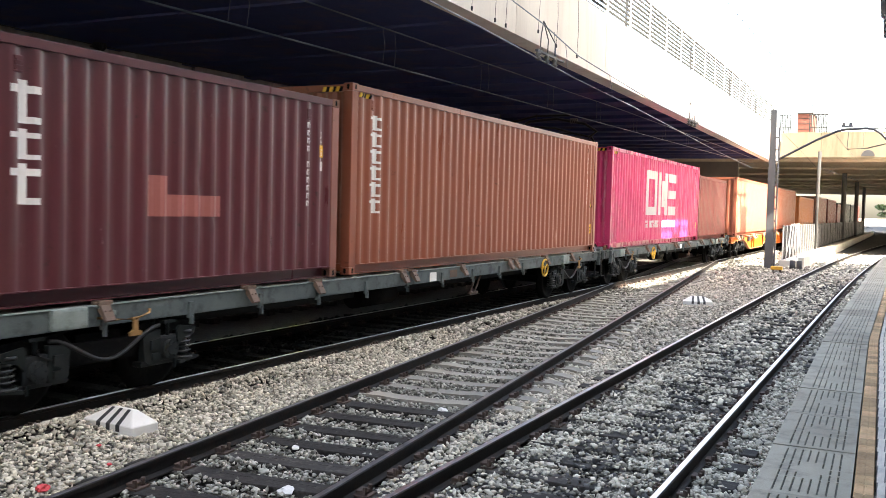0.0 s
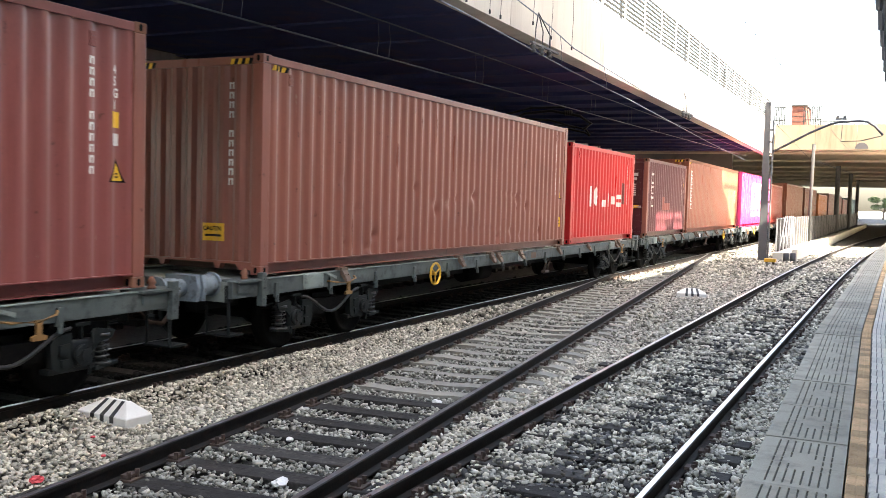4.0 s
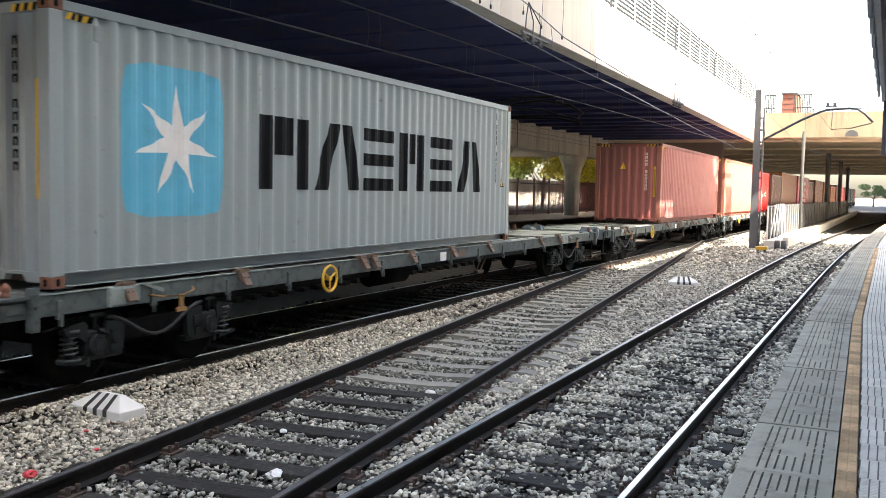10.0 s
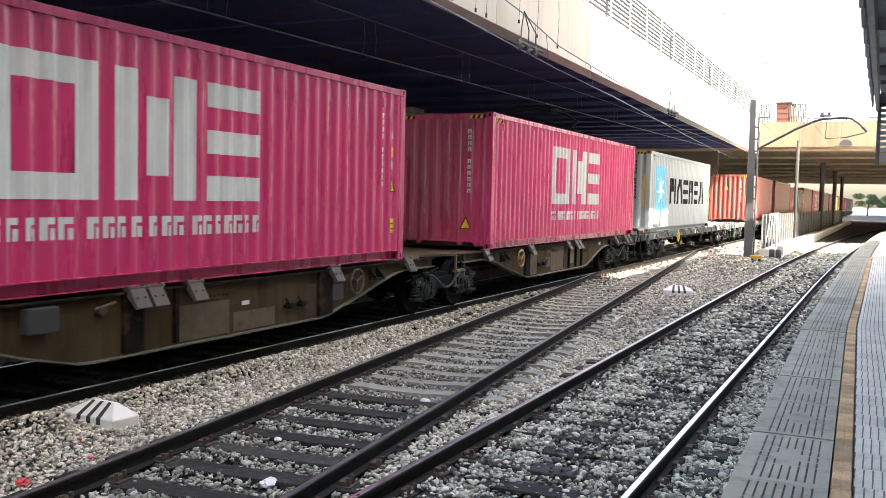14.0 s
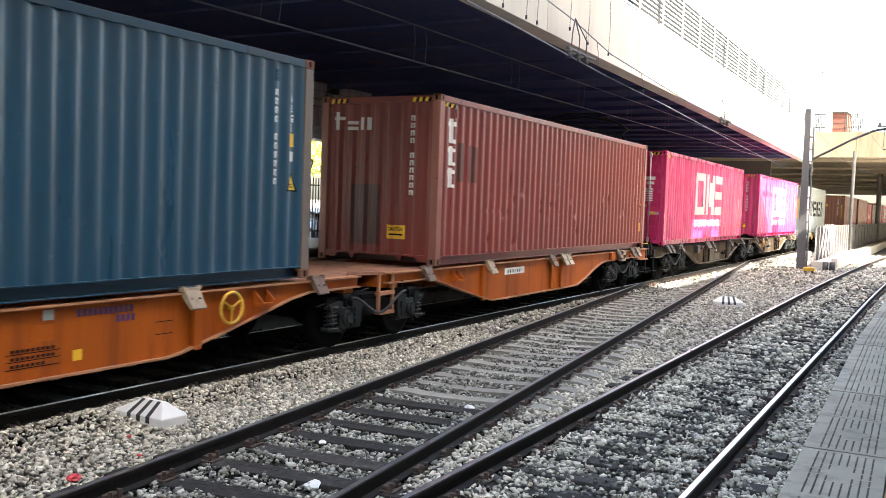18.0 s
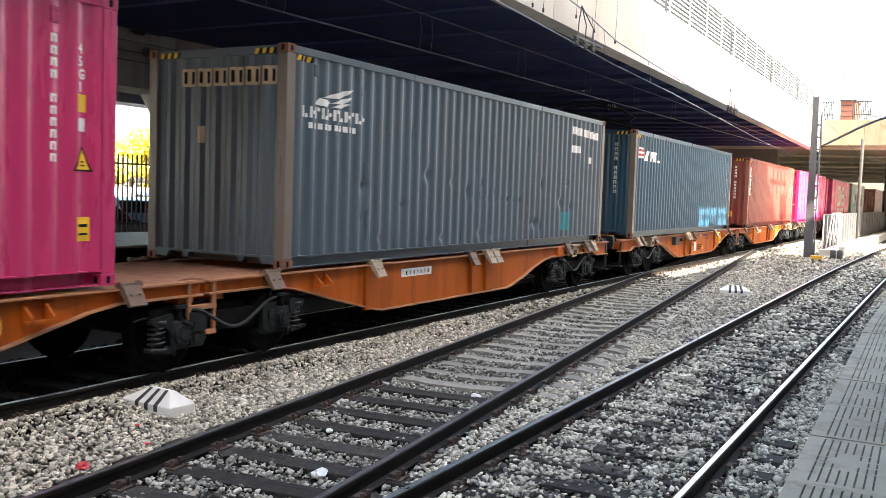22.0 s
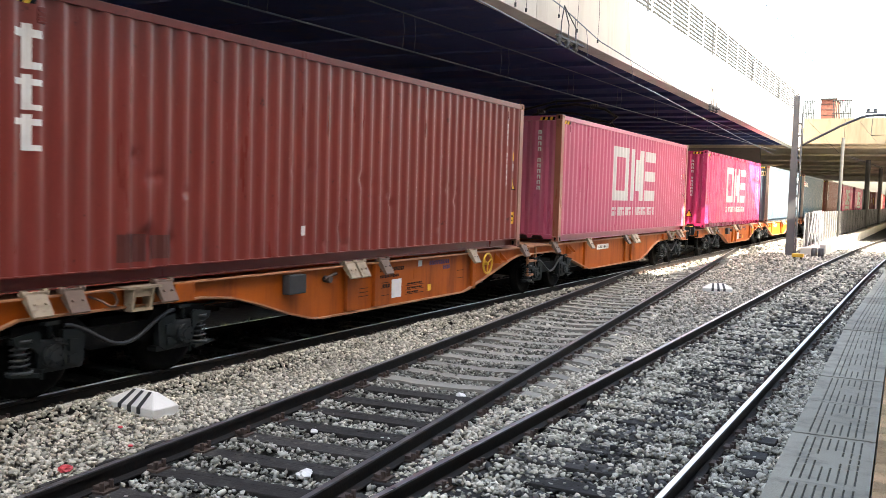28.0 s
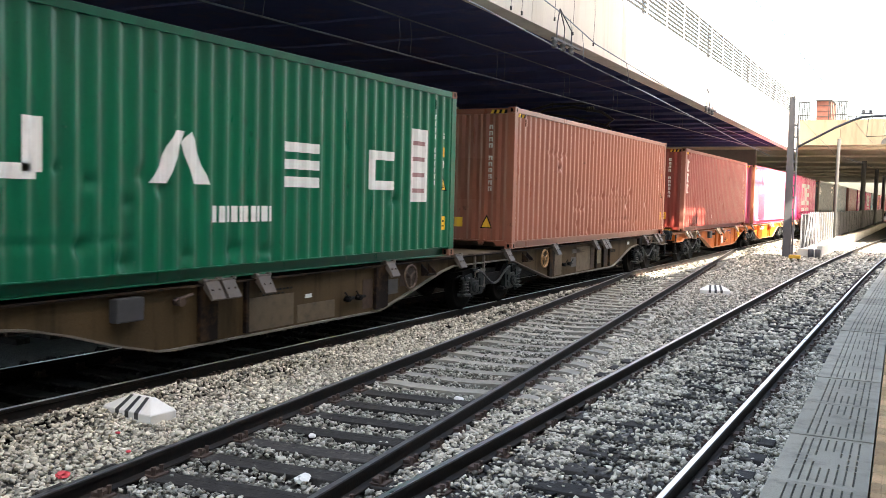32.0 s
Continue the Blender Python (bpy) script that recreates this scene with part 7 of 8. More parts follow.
for dz in (0, 0.16):
    bm = bmesh.new()
    tube(bm, [(-18.5, 41.74, 5.25 - dz), (-16.95, 41.74, 5.75 - dz * 0.3), (-14.3, 41.74, 5.8 - dz), (-13.4, 41.74, 5.6 - dz), (-13.2, 41.74, 5.3)], 0.05, 8)
    part("bracket_arm", bm, M_FENCE_DK, post)

brk = tagged(empty("feeder_bracket"), "black bent bracket arms hung under the viaduct", "bracket")
for pts, r in (([(-14.4, 4.76), (-13.85, 5.12), (-13.05, 5.51), (-11.98, 5.60), (-10.86, 5.39), (-10.4, 5.09), (-10.7, 4.88)], 0.055), ([(-13.1, 5.32), (-12.0, 5.24), (-11.0, 4.95)], 0.045), ([(-14.4, 5.36), (-12.8, 5.72), (-11.46, 5.72)], 0.045)):
    bm = bmesh.new()
    tube(bm, [(x, 33.0, z) for x, z in pts], r, 7)
    part("arm", bm, M_BLACK, brk)
for x, z in ((-14.3, 4.8), (-12.8, 5.6), (-11.46, 5.68)):
    bm = bmesh.new()
    rod(bm, (x, 33.0, z), (x, 33.0, 5.86), 0.025, 6)
    part("hanger", bm, M_BLACK, brk)
for x, z in ((-13.4, 5.35), (-11.3, 5.5)):
    bm = bmesh.new()
    for d in (-0.12, -0.04, 0.04, 0.12):
        rod(bm, (x + d - 0.02, 33.0, z), (x + d + 0.02, 33.0, z), 0.1, 10)
    part("insulator", bm, M_BLACK, brk)

# ---- between the tracks ----


def stripe_marker(x, y, rz, label):
    m = tagged(empty("clearance_marker", pose(x, y, -0.17, 0, 0, rz) @ Matrix.Scale(0.80, 4)), label, "track marker", "clearance markers")
    bm = bmesh.new()
    base = [(-0.46, -0.21), (0.46, -0.21), (0.46, 0.21), (-0.46, 0.21)]
    lv = [[bm.verts.new((x_, y_, z)) for x_, y_ in base] for z in (-0.1, 0.10)]
    top = [bm.verts.new(p) for p in ((-0.20, 0.02, 0.25), (0.20, 0.02, 0.25), (0.20, 0.09, 0.25), (-0.20, 0.09, 0.25))]
    for a, b in ((lv[0], lv[1]), (lv[1], top)):
        for i in range(4):
            bm.faces.new((a[i], a[(i + 1) % 4], b[(i + 1) % 4], b[i]))
    bm.faces.new(top)
    bm.faces.new(lv[0][::-1])
    bmesh.ops.bevel(bm, geom=bm.edges[:], offset=0.008, segments=1, affect="EDGES")
    part("block", bm, M_WHITE, m, "white painted concrete block")
    for k in (-0.20, -0.02, 0.16):
        bm = bmesh.new()
        a, b = k, k + 0.075
        g = 0.85
        vs = [(a, -0.214, 0.02), (b, -0.214, 0.02), (b, -0.214, 0.102), (a, -0.214, 0.102)]
        bm.faces.new([bm.verts.new(p) for p in vs])
        ta, tb = a * 0.82 - 0.01, b * 0.82 - 0.01
        bm.faces.new([bm.verts.new(p) for p in ((a, -0.214, 0.102), (b, -0.214, 0.102), (tb, 0.012, 0.2545), (ta, 0.012, 0.2545))])
        part("stripe", bm, M_BLACK, m, "black stripe")
    return m


stripe_marker(-7.08, 6.82, -4, "white concrete marker with black stripes on the ballast")
stripe_marker(-4.72, 24.0, 14, "white striped concrete marker beside the crossover track")
pit = tagged(empty("cable_pit"), "low concrete cable pit with a flat lid in the ballast", "cable pit")
part("box", B((-7.35, -6.28, 2.6, 4.22, -0.4, -0.10), bevel=0.01), M_CONC, pit)
part("lid", B((-7.42, -6.22, 2.5, 4.3, -0.10, -0.03), bevel=0.012), M_SLAB, pit)
sig = tagged(empty("ground_signal_box"), "small yellow trackside box on short feet", "trackside box")
part("box", B((-4.95, -4.5, 39.9, 40.2, -0.08, 0.06), bevel=0.015), M_YEL, sig)
part("foot", B((-4.9, -4.82, 40.0, 40.1, -0.3, -0.08)), M_RUST, sig)
part("foot", B((-4.64, -4.56, 40.0, 40.1, -0.3, -0.08)), M_RUST, sig)
for x in (-4.38, -4.1):
    dr = tagged(empty("relay_drum"), "grey upright relay housing beside the mast", "relay box", "relay housings")
    bm = bmesh.new()
    lathe(bm, [(0.12, -0.25), (0.12, 0.18), (0.10, 0.22)], 14, (x, 42.6))
    part("housing", bm, M_MAST, dr)
for k, (x, y, r, m_) in enumerate(((-5.11, 7.1, 0.05, M_WHITE), (-7.63, 8.91, 0.10, M_WHITE), (-4.39, 5.98, 0.09, M_WHITE), (-6.7, 6.19, 0.03, M_FLAGRED), (-6.14, 5.8, 0.03, M_FLAGRED), (-6.08, 5.04, 0.07, M_FLAGRED), (-4.64, 9.29, 0.07, M_WHITE), (-5.41, 13.55, 0.05, M_WHITE))):
    bm = bmesh.new()
    bmesh.ops.create_icosphere(bm, subdivisions=2, radius=r)
    for v in bm.verts:
        v.co *= 0.75 + 0.5 * noise.noise(v.co * 14 + Vector((k, 0, 0)))
        v.co.z *= 0.55
    tagged(part("litter_paper" if r < 0.09 else "pale_stone", bm, m_, at=(x, y, -0.155)), ("crumpled red wrapper" if m_ is M_FLAGRED else "pale crumpled scrap") + " lying on the ballast", "litter", "scraps on the ballast")

# fence and kerb between freight and platform tracks, far end
pf = tagged(empty("track_fence"), "dark mesh fence between the tracks, posts coloured pale for sun and dark for shade", "fence")
for k in range(30):
    y = 44.2 + k * (1.3 if k < 12 else 2.6) + (0 if k < 12 else -15.6)
    # Past y 60 the bridge's shade is put into the posts as dark paint.
    part("post", B((-5.03, -4.97, y, y + 0.06, -0.3, 1.72)), M_GALV if y < 60 else M_FENCE_DK, pf)
bm = bmesh.new()
for k in range(600):
    y = 44.3 + k * 0.145
    box(bm, -5.008, -4.992, y, y + 0.03 if y < 50 else y + 0.12, 0.1, 1.66)
part("mesh", bm, M_FENCE_DK, pf)
part("rail", B((-5.02, -4.98, 44.2, 130, 1.66, 1.7)), M_FENCE_DK, pf)
part("rail", B((-5.02, -4.98, 44.2, 130, 0.08, 0.12)), M_FENCE_DK, pf)
structure(part("kerb_wall", B((-5.1, -4.3, 44.0, 140, -0.4, 0.14), (-4.3, -4.05, 44.0, 140, -0.4, 0.30), bevel=0.02), M_CONC_LT), "pale concrete kerb beside the platform track", "kerb")
for k in range(5):
    rl = tagged(empty("leaning_rod", pose(-4.95 + 0.1 * k, 44.5 + 0.8 * k, -0.3, 0, 0, 0)), "pale thin rod leaning on the fence", "rod", "rods at the fence")
    bm = bmesh.new()
    rod(bm, (0, 0, 0), (0.25 - 0.1 * k, 0.3, 2.1), 0.025, 6)
    part("rod", bm, M_GALV, rl)
pst = tagged(empty("bridge_mast"), "slender grey mast rising to the bridge", "mast")
bm = bmesh.new()
rod(bm, (-4.95, 60, -0.3), (-4.88, 60, 6.1), 0.1, 12)
part("shaft", bm, M_THINRAIL, pst)

# ---- opposite platform's fence ----
fn = tagged(empty("platform_fence"), "tall dark picket fence with red-brown posts behind the platform", "fence")
bm = bmesh.new()
box(bm, -0.017, 0.017, -0.017, 0.017, 0, 2.2)
PICKET = mesh_of(bm, "picket")
rest = bmesh.new()
y = -14.0
k = 0
while y < 70:
    if k % 17 == 0:
        part("post", B((-20.56, -20.44, y - 0.06, y + 0.06, FZ, FZ + 2.3)), M_FENCE, fn, "red-brown post")
    elif 7 < y < 38:
        part("picket", PICKET, M_FENCE_DK if k % 5 else M_FENCE, fn, at=(-20.5, y, FZ + 0.05))
    else:
        box(rest, -20.52, -20.48, y - 0.02, y + 0.02, FZ + 0.05, FZ + 2.2)
    y += 0.17
    k += 1
tagged(part("far_pickets", rest, M_FENCE, fn), kind="stuff")
for z in (0.25, 1.95):
    part("rail", B((-20.525, -20.475, -14, 70, FZ + z, FZ + z + 0.05)), M_FENCE_DK, fn)
lan = tagged(empty("street_lantern"), "black street lantern on a slender iron pole", "street lamp")
bm = bmesh.new()
lathe(bm, [(0.11, 0.05), (0.09, 0.5), (0.05, 0.7), (0.04, 3.2)], 12, (-22.0, 29.1))
part("pole", bm, M_FENCE_DK, lan)
bm = bmesh.new()
lathe(bm, [(0.09, 3.2), (0.12, 3.24), (0.05, 3.26)], 6, (-22.0, 29.1))
lathe(bm, [(0.26, 3.6), (0.26, 3.63), (0.14, 3.76), (0.05, 3.82), (0.02, 3.9)], 6, (-22.0, 29.1))
for i in range(6):
    a = i * math.tau / 6
    rod(bm, (-22 + 0.11 * math.cos(a), 29.1 + 0.11 * math.sin(a), 3.24), (-22 + 0.24 * math.cos(a), 29.1 + 0.24 * math.sin(a), 3.62), 0.014, 5)
part("lantern_frame", bm, M_FENCE_DK, lan)
bm = bmesh.new()
lathe(bm, [(0.09, 3.26), (0.21, 3.6)], 6, (-22.0, 29.1))
part("lantern_glass", bm, glass("lantern_pane", (0.6, 0.6, 0.55), 0.3), lan)

# ---- car park ----
CARCOL = {}


def car(label, x, y, rz, col, scale=1.0):
    """A parked saloon: body, windows, wheels, lights."""
    key = tuple(col)
    if key not in CARCOL:
        m = glass("car_paint", col, 0.25)
        CARCOL[key] = m
    c = tagged(empty("parked_car", pose(x, y, 0.05, 0, 0, rz)), label, "car", "cars in the car park")
    sec = [(-2.15, 0.35, 0.62), (-2.1, 0.9, 0.80), (-1.3, 0.95, 0.86), (-0.4, 0.97, 0.88), (0.8, 0.95, 0.88), (1.7, 0.82, 0.86), (2.1, 0.66, 0.78), (2.2, 0.45, 0.66)]
    bm = bmesh.new()
    rings = []
    for yy, top, hw in sec:
        rings.append([bm.verts.new(p) for p in ((-hw + 0.04, yy, 0.22), (-hw, yy, 0.45), (-hw, yy, top - 0.12), (-hw + 0.1, yy, top), (hw - 0.1, yy, top), (hw, yy, top - 0.12), (hw, yy, 0.45), (hw - 0.04, yy, 0.22))])
    for a, b in zip(rings, rings[1:]):
        for i in range(8):
            bm.faces.new((a[i], a[(i + 1) % 8], b[(i + 1) % 8], b[i])).smooth = True
    bm.faces.new(rings[0])
    bm.faces.new(rings[-1][::-1])
    bmesh.ops.recalc_face_normals(bm, faces=bm.faces)
    part("body", cached(("car_body",), lambda b: b.from_mesh(mesh_of(bm, "tmp"))) if ("car_body",) not in CACHE else CACHE[("car_body",)], CARCOL[key], c)
    part("cabin_glass", cached(("car_glass",), lambda b: prism(b, [(-1.75, 0.93), (-1.35, 1.36), (-0.9, 1.45), (0.1, 1.46), (0.5, 1.38), (1.15, 0.95)], "x", -0.70, 0.70)), M_CARGLASS, c, "dark car windows")
    part("roof", cached(("car_roof",), lambda b: prism(b, [(-1.38, 1.36), (-0.9, 1.455), (0.1, 1.47), (0.52, 1.385), (0.48, 1.41), (0.1, 1.5), (-0.9, 1.485), (-1.4, 1.39)], "x", -0.66, 0.66)), CARCOL[key], c)
    for s in (-1, 1):
        for yy in (-1.35, 1.38):
            w = part("wheel", cached(("car_wheel",), lambda b: lathe(b, [(0.2, -0.1), (0.31, -0.1), (0.32, 0), (0.31, 0.1), (0.2, 0.1)], 18, axis="x")), M_TYRE, c, at=(s * 0.78, yy, 0.32))
            part("hub", cached(("car_hub",), lambda b: lathe(b, [(0.19, -0.103), (0.19, 0.103)], 14, axis="x")), M_GALV, w)
        part("headlight", cached(("car_light",), lambda b: box(b, -0.16, 0.16, -0.03, 0.03, -0.05, 0.05, bevel=0.015)), M_MARKGREY, c, at=(s * 0.6, 2.14, 0.58))
        part("tail_light", CACHE[("car_light",)], M_FLAGRED, c, at=(s * 0.62, -2.14, 0.75))
    return c


COLS = [((0.012, 0.012, 0.014), "black"), ((0.02, 0.02, 0.025), "black"), ((0.30, 0.33, 0.37), "silver-blue"), ((0.10, 0.17, 0.32), "blue"), ((0.55, 0.56, 0.57), "silver"), ((0.70, 0.70, 0.70), "white"), ((0.05, 0.06, 0.08), "dark grey"), ((0.20, 0.30, 0.45), "pale blue"), ((0.25, 0.03, 0.03), "dark red")]
for k, (x, y, rz, ci) in enumerate(((-23.6, 19.6, 0, 0), (-23.6, 27.6, 2, 1), (-23.8, 9.5, 1, 6), (-23.6, 35.5, -2, 8), (-36.0, 25.5, 60, 3), (-36.0, 27.0, 60, 2), (-36.2, 30.5, 62, 4), (-36.0, 34.0, 60, 6), (-36.0, 37.5, 60, 5), (-36.0, 41.0, 61, 2), (-36.1, 20.0, 60, 7), (-36.1, 16.5, 60, 4), (-36.0, 44.5, 58, 3), (-36.0, 48.0, 60, 6), (-43.0, 36.0, 60, 5), (-43.0, 40.0, 60, 3), (-43.0, 44.0, 62, 4), (-43.0, 48.0, 60, 2), (-43.0, 52.0, 60, 7), (-43.0, 56.0, 60, 4), (-43.0, 32.0, 60, 2), (-43.0, 60.0, 60, 5), (-28.3, 18.0, 62, 4), (-28.2, 20.6, 60, 7), (-28.3, 25.6, 61, 7), (-28.2, 28.3, 60, 4), (-28.3, 31.0, 60, 7), (-28.2, 33.2, 62, 5), (-28.3, 38.3, 60, 2), (-28.2, 41.0, 60, 3), (-28.3, 43.6, 60, 5), (-28.2, 14.9, 60, 4), (-28.3, 12.2, 60, 6), (-23.8, 43.5, 1, 0), (-23.7, 49.0, -1, 6), (-23.8, 55.0, 0, 1), (-28.3, 46.4, 60, 4), (-28.2, 49.3, 61, 6), (-28.3, 52.2, 60, 7), (-28.2, 55.0, 60, 0))):
    car(COLS[ci][1] + " saloon car parked behind the platform fence", x, y, rz, COLS[ci][0])
structure(part("garden_wall", B((-52.3, -52.0, -20, 160, -0.4, 1.7)), M_CONC_LT), "pale boundary wall behind the car park", "wall")


def tree(label, x, y, h, leaf, seed, w=1.0):
    """A tapered trunk with limbs and a crown of many small leaf clumps."""
    rnd = random.Random(seed)
    t = tagged(empty("tree", pose(x, y, -0.2)), label, "tree", "trees behind the car park")
    bm = bmesh.new()
    rod(bm, (0, 0, 0), (0.1, 0.1, h * 0.45), 0.22, 8, 0.14)
    tips = []
    for k in range(9):
        a = k * 2.4 + rnd.random()
        r = h * (0.16 + 0.16 * rnd.random()) * w
        tip = Vector((r * math.cos(a), r * math.sin(a), h * (0.5 + 0.42 * rnd.random())))
        rod(bm, (0.1, 0.1, h * (0.25 + 0.2 * rnd.random())), tip, 0.08, 5, 0.02)
        tips.append(tip)
    part("trunk", bm, M_BARK, t)
    n = 4400
    rg = np.random.RandomState(seed)
    c = np.array([list(tips[i]) for i in rg.randint(0, len(tips), n)])
    d = rg.normal(size=(n, 3))
    d /= np.linalg.norm(d, axis=1)[:, None]
    c = c + d * (rg.rand(n, 1) ** 0.45) * h * 0.17 * np.array([w, w, 0.8])
    s = (0.11 + 0.16 * rg.rand(n, 1)) * max(h, 8) / 10
    a, b = rg.normal(size=(n, 3)), rg.normal(size=(n, 3))
    a /= np.linalg.norm(a, axis=1)[:, None]
    b -= (a * b).sum(1)[:, None] * a
    b /= np.linalg.norm(b, axis=1)[:, None]
    v = np.stack([c - a * s, c + b * s * 0.55, c + a * s, c - b * s * 0.55], 1).reshape(-1, 3)
    me = bpy.data.meshes.new("crown")
    me.from_pydata(v.tolist(), [], np.arange(4 * n).reshape(n, 4).tolist())
    tagged(part("crown", me, leaf, t), kind="stuff")
    return t


for k, (x, y, h, lf, w) in enumerate(((-58, 34, 4.6, M_LEAF_YEL, 1.3), (-58, 52.5, 6.7, M_LEAF_YEL, 1.15), (-62, 64, 6.8, M_LEAF_YEL, 1.1), (-60, 71, 10.5, M_LEAF, 1.0), (-63, 79, 11.5, M_LEAF, 1.1), (-58, 85, 10.0, M_LEAF_YEL, 1.1), (-62, 94, 14, M_LEAF, 1.3), (-60, 108, 13, M_LEAF_YEL, 1.3), (-63, 124, 14, M_LEAF, 1.3), (-72, 92, 13.0, M_LEAF, 1.4), (-64, 140, 14, M_LEAF, 1.4))):
    tree(("yellowing" if lf is M_LEAF_YEL else "leafy green") + " tree in sunlight behind the car park wall", x, y, h, lf, 11 + k, w)
for k, (x, y, h) in enumerate(((-36, 100, 9), (-33, 113, 8), (-41, 97, 9), (-31, 95, 7), (-46, 110, 10), (-38, 122, 9), (-27, 118, 8))):
    tree("sunlit yellow-green tree at the end of the car park", x, y, h, M_LEAF_YEL if k % 3 == 0 else M_LEAF, 55 + k, 1.3)
for k in range(7):
    x, y = -54.5 - 2.5 * (k % 3), 24 + 7.0 * k
    tree("low sunlit shrub behind the boundary wall", x, y, 3.6 + 0.4 * (k % 4), M_LEAF_YEL if k % 3 else M_LEAF, 70 + k, 1.9)
for k, (x, y, h) in enumerate(((1.5, 230, 5), (9, 235, 6), (-4, 270, 6), (5, 300, 7))):
    tree("distant dark green tree at the end of the tracks", x, y, h, M_LEAF_DARK, 40 + k, 1.5)

# ---- canopy details ----
for k in range(8):
    y = -8.2 + 4 * k
    bm = bmesh.new()
    prism(bm, [(-0.16, 4.34), (1.9, 4.34), (1.9, 4.0), (-0.16, 4.2)], "y", y - 0.06, y + 0.06)
    part("bracket", bm, M_ROOF, can)
for k in range(14):
    part("soffit_rib", B((-0.15, 5.9, -4 + 1.8 * k, -3.92 + 1.8 * k, 4.28, 4.35)), M_ROOF, can)
kiosk = tagged(empty("louvre_box"), "grey louvred box hung under the canopy's end", "louvre panel")
part("frame", B((-0.2, -0.13, 19.8, 19.9, 3.0, 4.12), (1.6, 1.68, 19.8, 19.9, 3.0, 4.12), (-0.2, 1.68, 19.8, 19.9, 4.12, 4.36)), M_MAST, kiosk)
for i in range(10):
    part("slat", B((-0.13, 1.6, 19.8, 19.88, 3.04 + 0.108 * i, 3.11 + 0.108 * i)), M_ROOF, kiosk)
for y in (6, 16):
    pole = tagged(empty("canopy_column"), "grey steel column under the canopy", "column", "canopy columns")
    bm = bmesh.new()
    rod(bm, (3.2, y, PZ - 0.02), (3.2, y, 4.36), 0.12, 14)
    part("shaft", bm, M_MAST, pole)
    part("base_plate", B((3.0, 3.4, y - 0.2, y + 0.2, PZ - 0.01, PZ + 0.03)), M_MAST, pole)

# ---- ballast stones ----


def stones(name, label, material, n, xr, yr, size, seed, keep):
    """A field of loose angular stones, each a dented icosahedron of its own."""
    rg = np.random.RandomState(seed)
    g = (1 + 5 ** 0.5) / 2
    base = np.array([(-1, g, 0), (1, g, 0), (-1, -g, 0), (1, -g, 0), (0, -1, g), (0, 1, g), (0, -1, -g), (0, 1, -g), (g, 0, -1), (g, 0, 1), (-g, 0, -1), (-g, 0, 1)]) / 1.9
    tri = np.array([(0, 11, 5), (0, 5, 1), (0, 1, 7), (0, 7, 10), (0, 10, 11), (1, 5, 9), (5, 11, 4), (11, 10, 2), (10, 7, 6), (7, 1, 8), (3, 9, 4), (3, 4, 2), (3, 2, 6), (3, 6, 8), (3, 8, 9), (4, 9, 5), (2, 4, 11), (6, 2, 10), (8, 6, 7), (9, 8, 1)])
    x = rg.uniform(*xr, n)
    y = yr[0] + (yr[1] - yr[0]) * rg.rand(n)
    ok = keep(x, y, rg)
    x, y = x[ok], y[ok]
    n = len(x)
    s = size * (0.45 + 0.75 * rg.rand(n) ** 1.5)
    shape = base[None] * (1 + 0.38 * rg.normal(size=(n, 12, 1)).clip(-1.2, 1.2)) * (s[:, None, None] * np.stack([0.75 + 0.6 * rg.rand(n), 0.75 + 0.6 * rg.rand(n), 0.5 + 0.4 * rg.rand(n)], 1)[:, None, :])
    a = rg.rand(n) * math.tau
    ca, sa = np.cos(a)[:, None], np.sin(a)[:, None]
    tl = rg.normal(size=n)[:, None] * 0.5
    px = shape[:, :, 0] * ca - shape[:, :, 1] * sa
    py = shape[:, :, 0] * sa + shape[:, :, 1] * ca
    pz = shape[:, :, 2] + py * tl * 0.6
    z = -0.175 + rg.uniform(-0.02, 0.018, n) + 0.02 * np.sin(x * 3.1 + 1.7 * np.sin(y * 0.9)) + 0.075 * np.exp(-((x + 7.52) / 0.2) ** 2) + 0.032 * (near_bed(x, y) & on_tie(x, y, "near"))
    v = np.stack([px + x[:, None], py + y[:, None], pz + z[:, None]], 2).reshape(-1, 3)
    f = (tri[None] + (12 * np.arange(n))[:, None, None]).reshape(-1, 3)
    me = bpy.data.meshes.new(name)
    me.vertices.add(len(v))
    me.vertices.foreach_set("co", v.ravel().astype(np.float32))
    me.loops.add(f.size)
    me.loops.foreach_set("vertex_index", f.ravel().astype(np.int32))
    me.polygons.add(len(f))
    me.polygons.foreach_set("loop_start", np.arange(0, f.size, 3, dtype=np.int32))
    me.update(calc_edges=True)
    me.validate()
    return tagged(part(name, me, material), label, "ballast", kind="stuff")


def on_rail(x, y):
    m = -4.10 - 0.105 * y
    nx = -2.50 + np.where(y > 25, 0.00055 * (y - 25) ** 2, 0)
    hit = np.zeros(len(x), bool)
    for c in (m - 0.868, m + 0.868, nx - 0.868, nx + 0.868, np.full(len(x), XT + 0.868), np.full(len(x), XT - 0.868)):
        hit |= abs(x - c) < 0.085
    return hit


def mid_bed(x, y):
    return abs(x - (-4.10 - 0.105 * y)) < 1.0


def near_bed(x, y):
    return abs(x - (-2.50 + np.where(y > 25, 0.00055 * (y - 25) ** 2, 0))) < 1.15


def on_tie(x, y, track):
    """Whether a point lies on a sleeper of the crossover or of the platform track."""
    if track == "mid":
        yc, first = y - 0.105 * (x - (-4.10 - 0.105 * y)), -5.9
    else:
        yc, first = y, -5.7
    return abs(((yc - first + 0.3) % 0.6) - 0.3) < 0.13


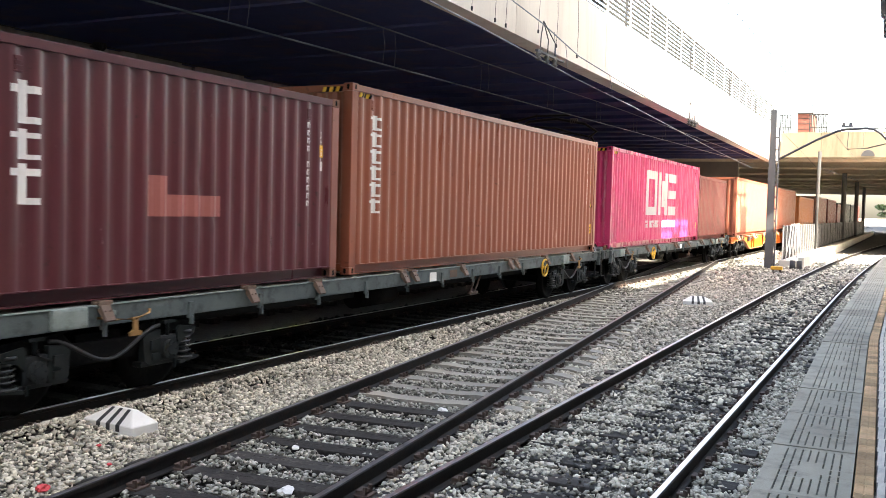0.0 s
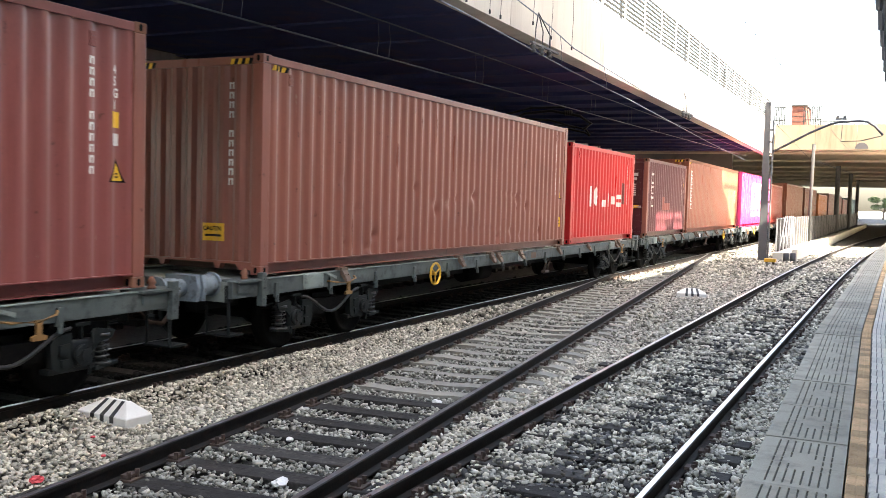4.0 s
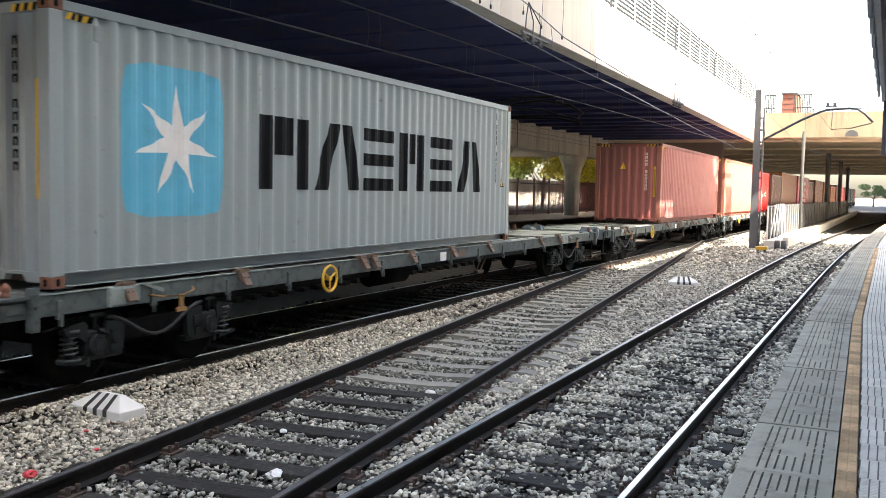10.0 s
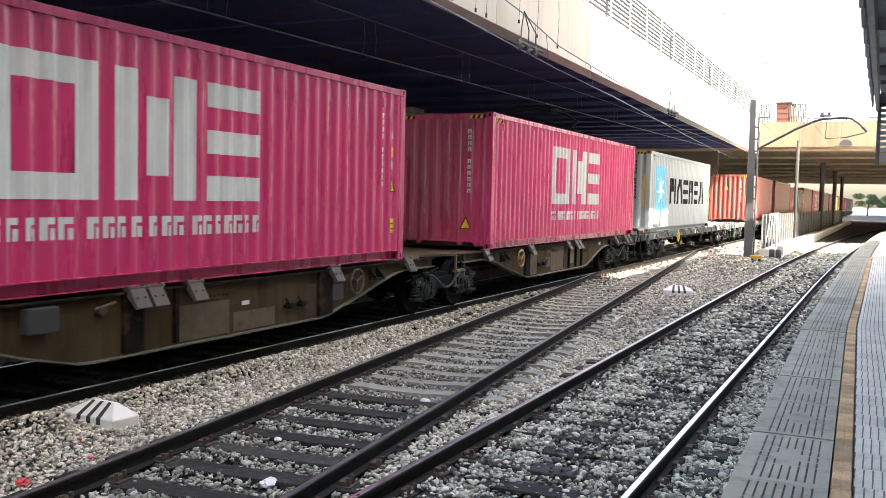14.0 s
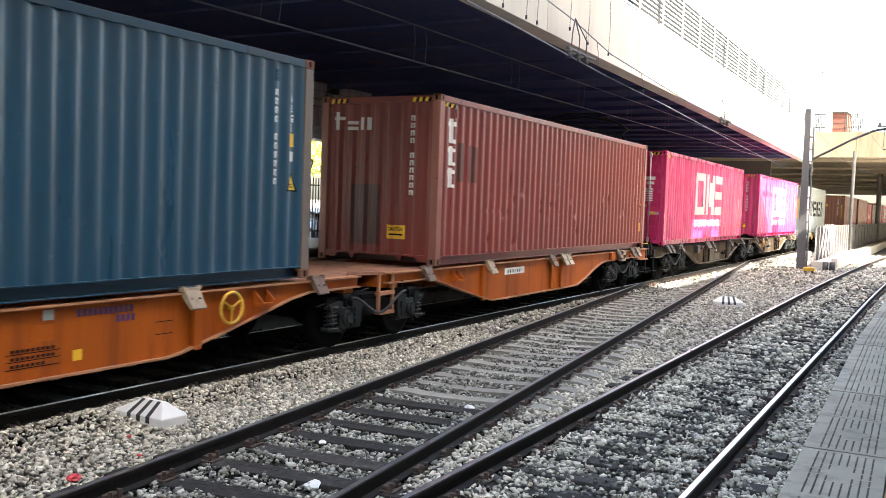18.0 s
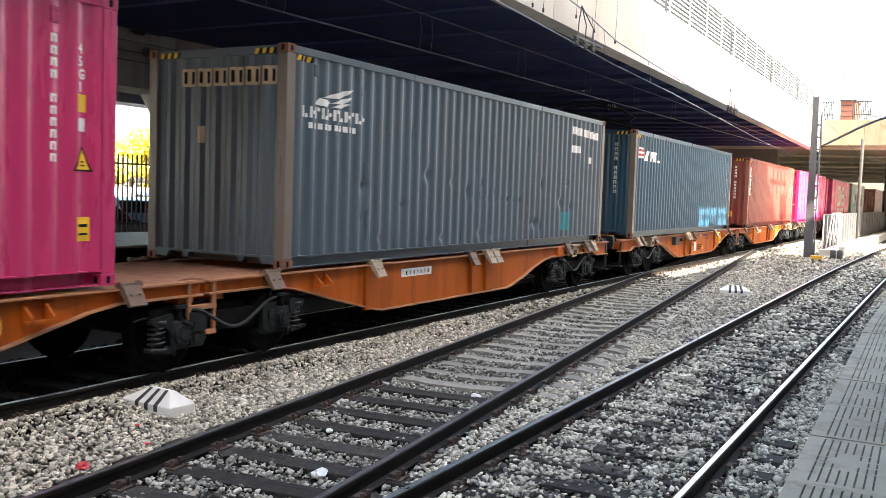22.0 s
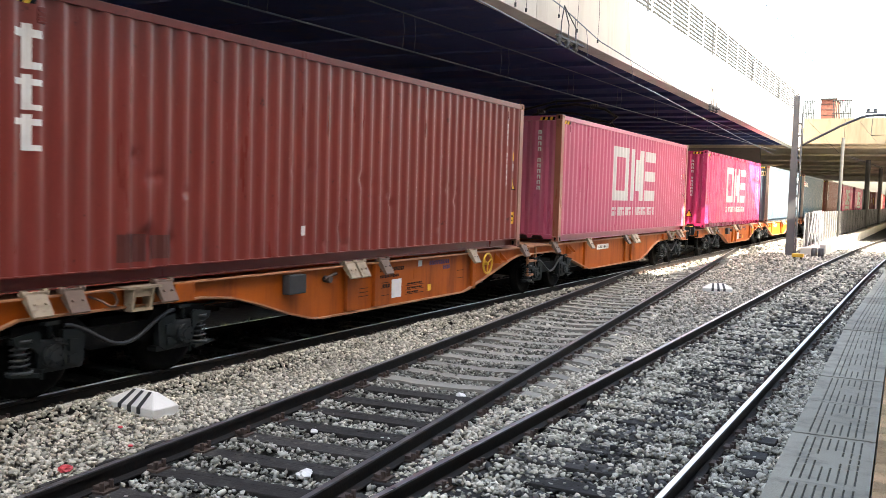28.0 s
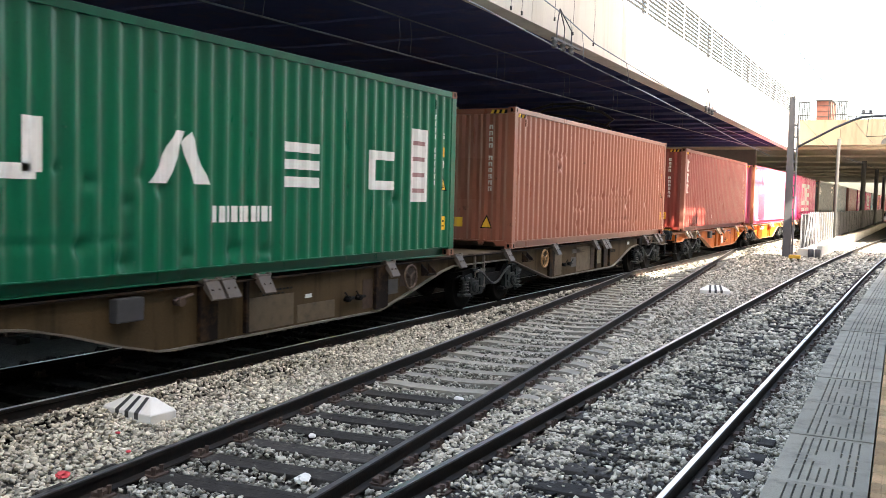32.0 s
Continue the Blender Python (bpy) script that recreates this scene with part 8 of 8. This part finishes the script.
def buried(y):
    """How far the stones cover the sleepers of the platform track: more and more along it."""
    return np.clip(0.10 + 0.10 * (y - 5), 0.08, 0.9)


def pale(x, y, rg):
    return ~on_rail(x, y) & ~mid_bed(x, y) & ~(near_bed(x, y) & (oil_and_shade(x, y) | (rg.rand(len(x)) < 0.6) | (on_tie(x, y, "near") & (rg.rand(len(x)) > buried(y))))) & ~(mid_shoulder(x, y) & on_tie(x, y, "mid") & (y > 9.3)) & ~(x < -9.6)


def mid_shoulder(x, y):
    return abs(x - (-4.10 - 0.105 * y)) < 1.28


def dark_mid(x, y, rg):
    return mid_bed(x, y) & ~on_rail(x, y) & (~on_tie(x, y, "mid") | (rg.rand(len(x)) < 0.04))


def oil_and_shade(x, y):
    """Where drips have blackened the stones of the platform track, along its middle and beside the near rail, and where
    that rail's shadow is painted on.
    """
    c = x + 2.50 - np.where(y > 25, 0.00055 * (y - 25) ** 2, 0)
    w = 0.5 + 0.5 * np.sin(y * 1.9 + 2.0 * np.sin(y * 0.53)) * np.sin(x * 5 + y)
    return ((abs(c - 0.1) < 0.42 * w + 0.05) | (abs(c - 0.68) < 0.16 * w + 0.04) | (abs(c - 0.84) < 0.06 + 0.05 * w) | (abs(c + 0.7) < 0.12 * w)) & (y < 34)


def oil_shade_near(x, y, rg):
    return near_bed(x, y) & ~on_rail(x, y) & oil_and_shade(x, y) & (~on_tie(x, y, "near") | (rg.rand(len(x)) < 0.2))


def dark_near(x, y, rg):
    return near_bed(x, y) & ~on_rail(x, y) & (~oil_and_shade(x, y) | (rg.rand(len(x)) < 0.35)) & (~on_tie(x, y, "near") | (rg.rand(len(x)) < buried(y)))


for k, (n, xr, yr, sz) in enumerate(((80000, (-8.1, -0.75), (2.6, 15), 0.0255), (32000, (-8.1, -0.75), (15, 31), 0.040), (14000, (-8.1, -0.75), (31, 62), 0.058), (9000, (-8.1, -0.75), (-6, 2.6), 0.046))):
    stones("ballast_stones", "pale angular crushed stones between the tracks", M_STONE_FAR if k in (1, 2) else M_STONE, n, xr, yr, sz, 100 + k, pale)
    stones("ballast_stones_middle", "grey grimy stones between the sleepers of the crossover track", M_STONE_MID, n // 2, (-7.5, -3.4), yr, sz * 0.95, 200 + k, dark_mid)
    stones("ballast_stones_near", "stained grey stones in the platform track", M_STONE_NEAR, int(n * 0.62), (-3.8, -1.0), yr, sz, 300 + k, dark_near)
stones("ballast_stones_oiled", "stones in the platform track blackened for oil and rail shadow", M_STONE_OILSHADE, 20000, (-3.8, -1.0), (2.6, 34), 0.032, 350, oil_shade_near)
stones("ballast_stones_freight", "stones darkened for the shade under the train", M_STONE_DK, 6000, (-10.4, -7.6), (2, 28), 0.05, 400, lambda x, y, rg: ~on_rail(x, y) & (x < -7.75))


def motions():
    """The train runs past, away from the camera, as one, and its wheels turn."""
    times = [i * 1.0 for i in range(33)]
    for thing, u, z in MOVING:
        walk(thing, [(t, pose(XT, u + run(t), z)) for t in times])
    ticks = [i * 0.1 for i in range(321)]
    turns = [-math.degrees(run(t) / 0.46) for t in ticks]
    for wheel, y in WHEELS[:TURNING]:
        walk(wheel, [(t, pose(0, y, 0.46, a)) for t, a in zip(ticks, turns)])


motions()
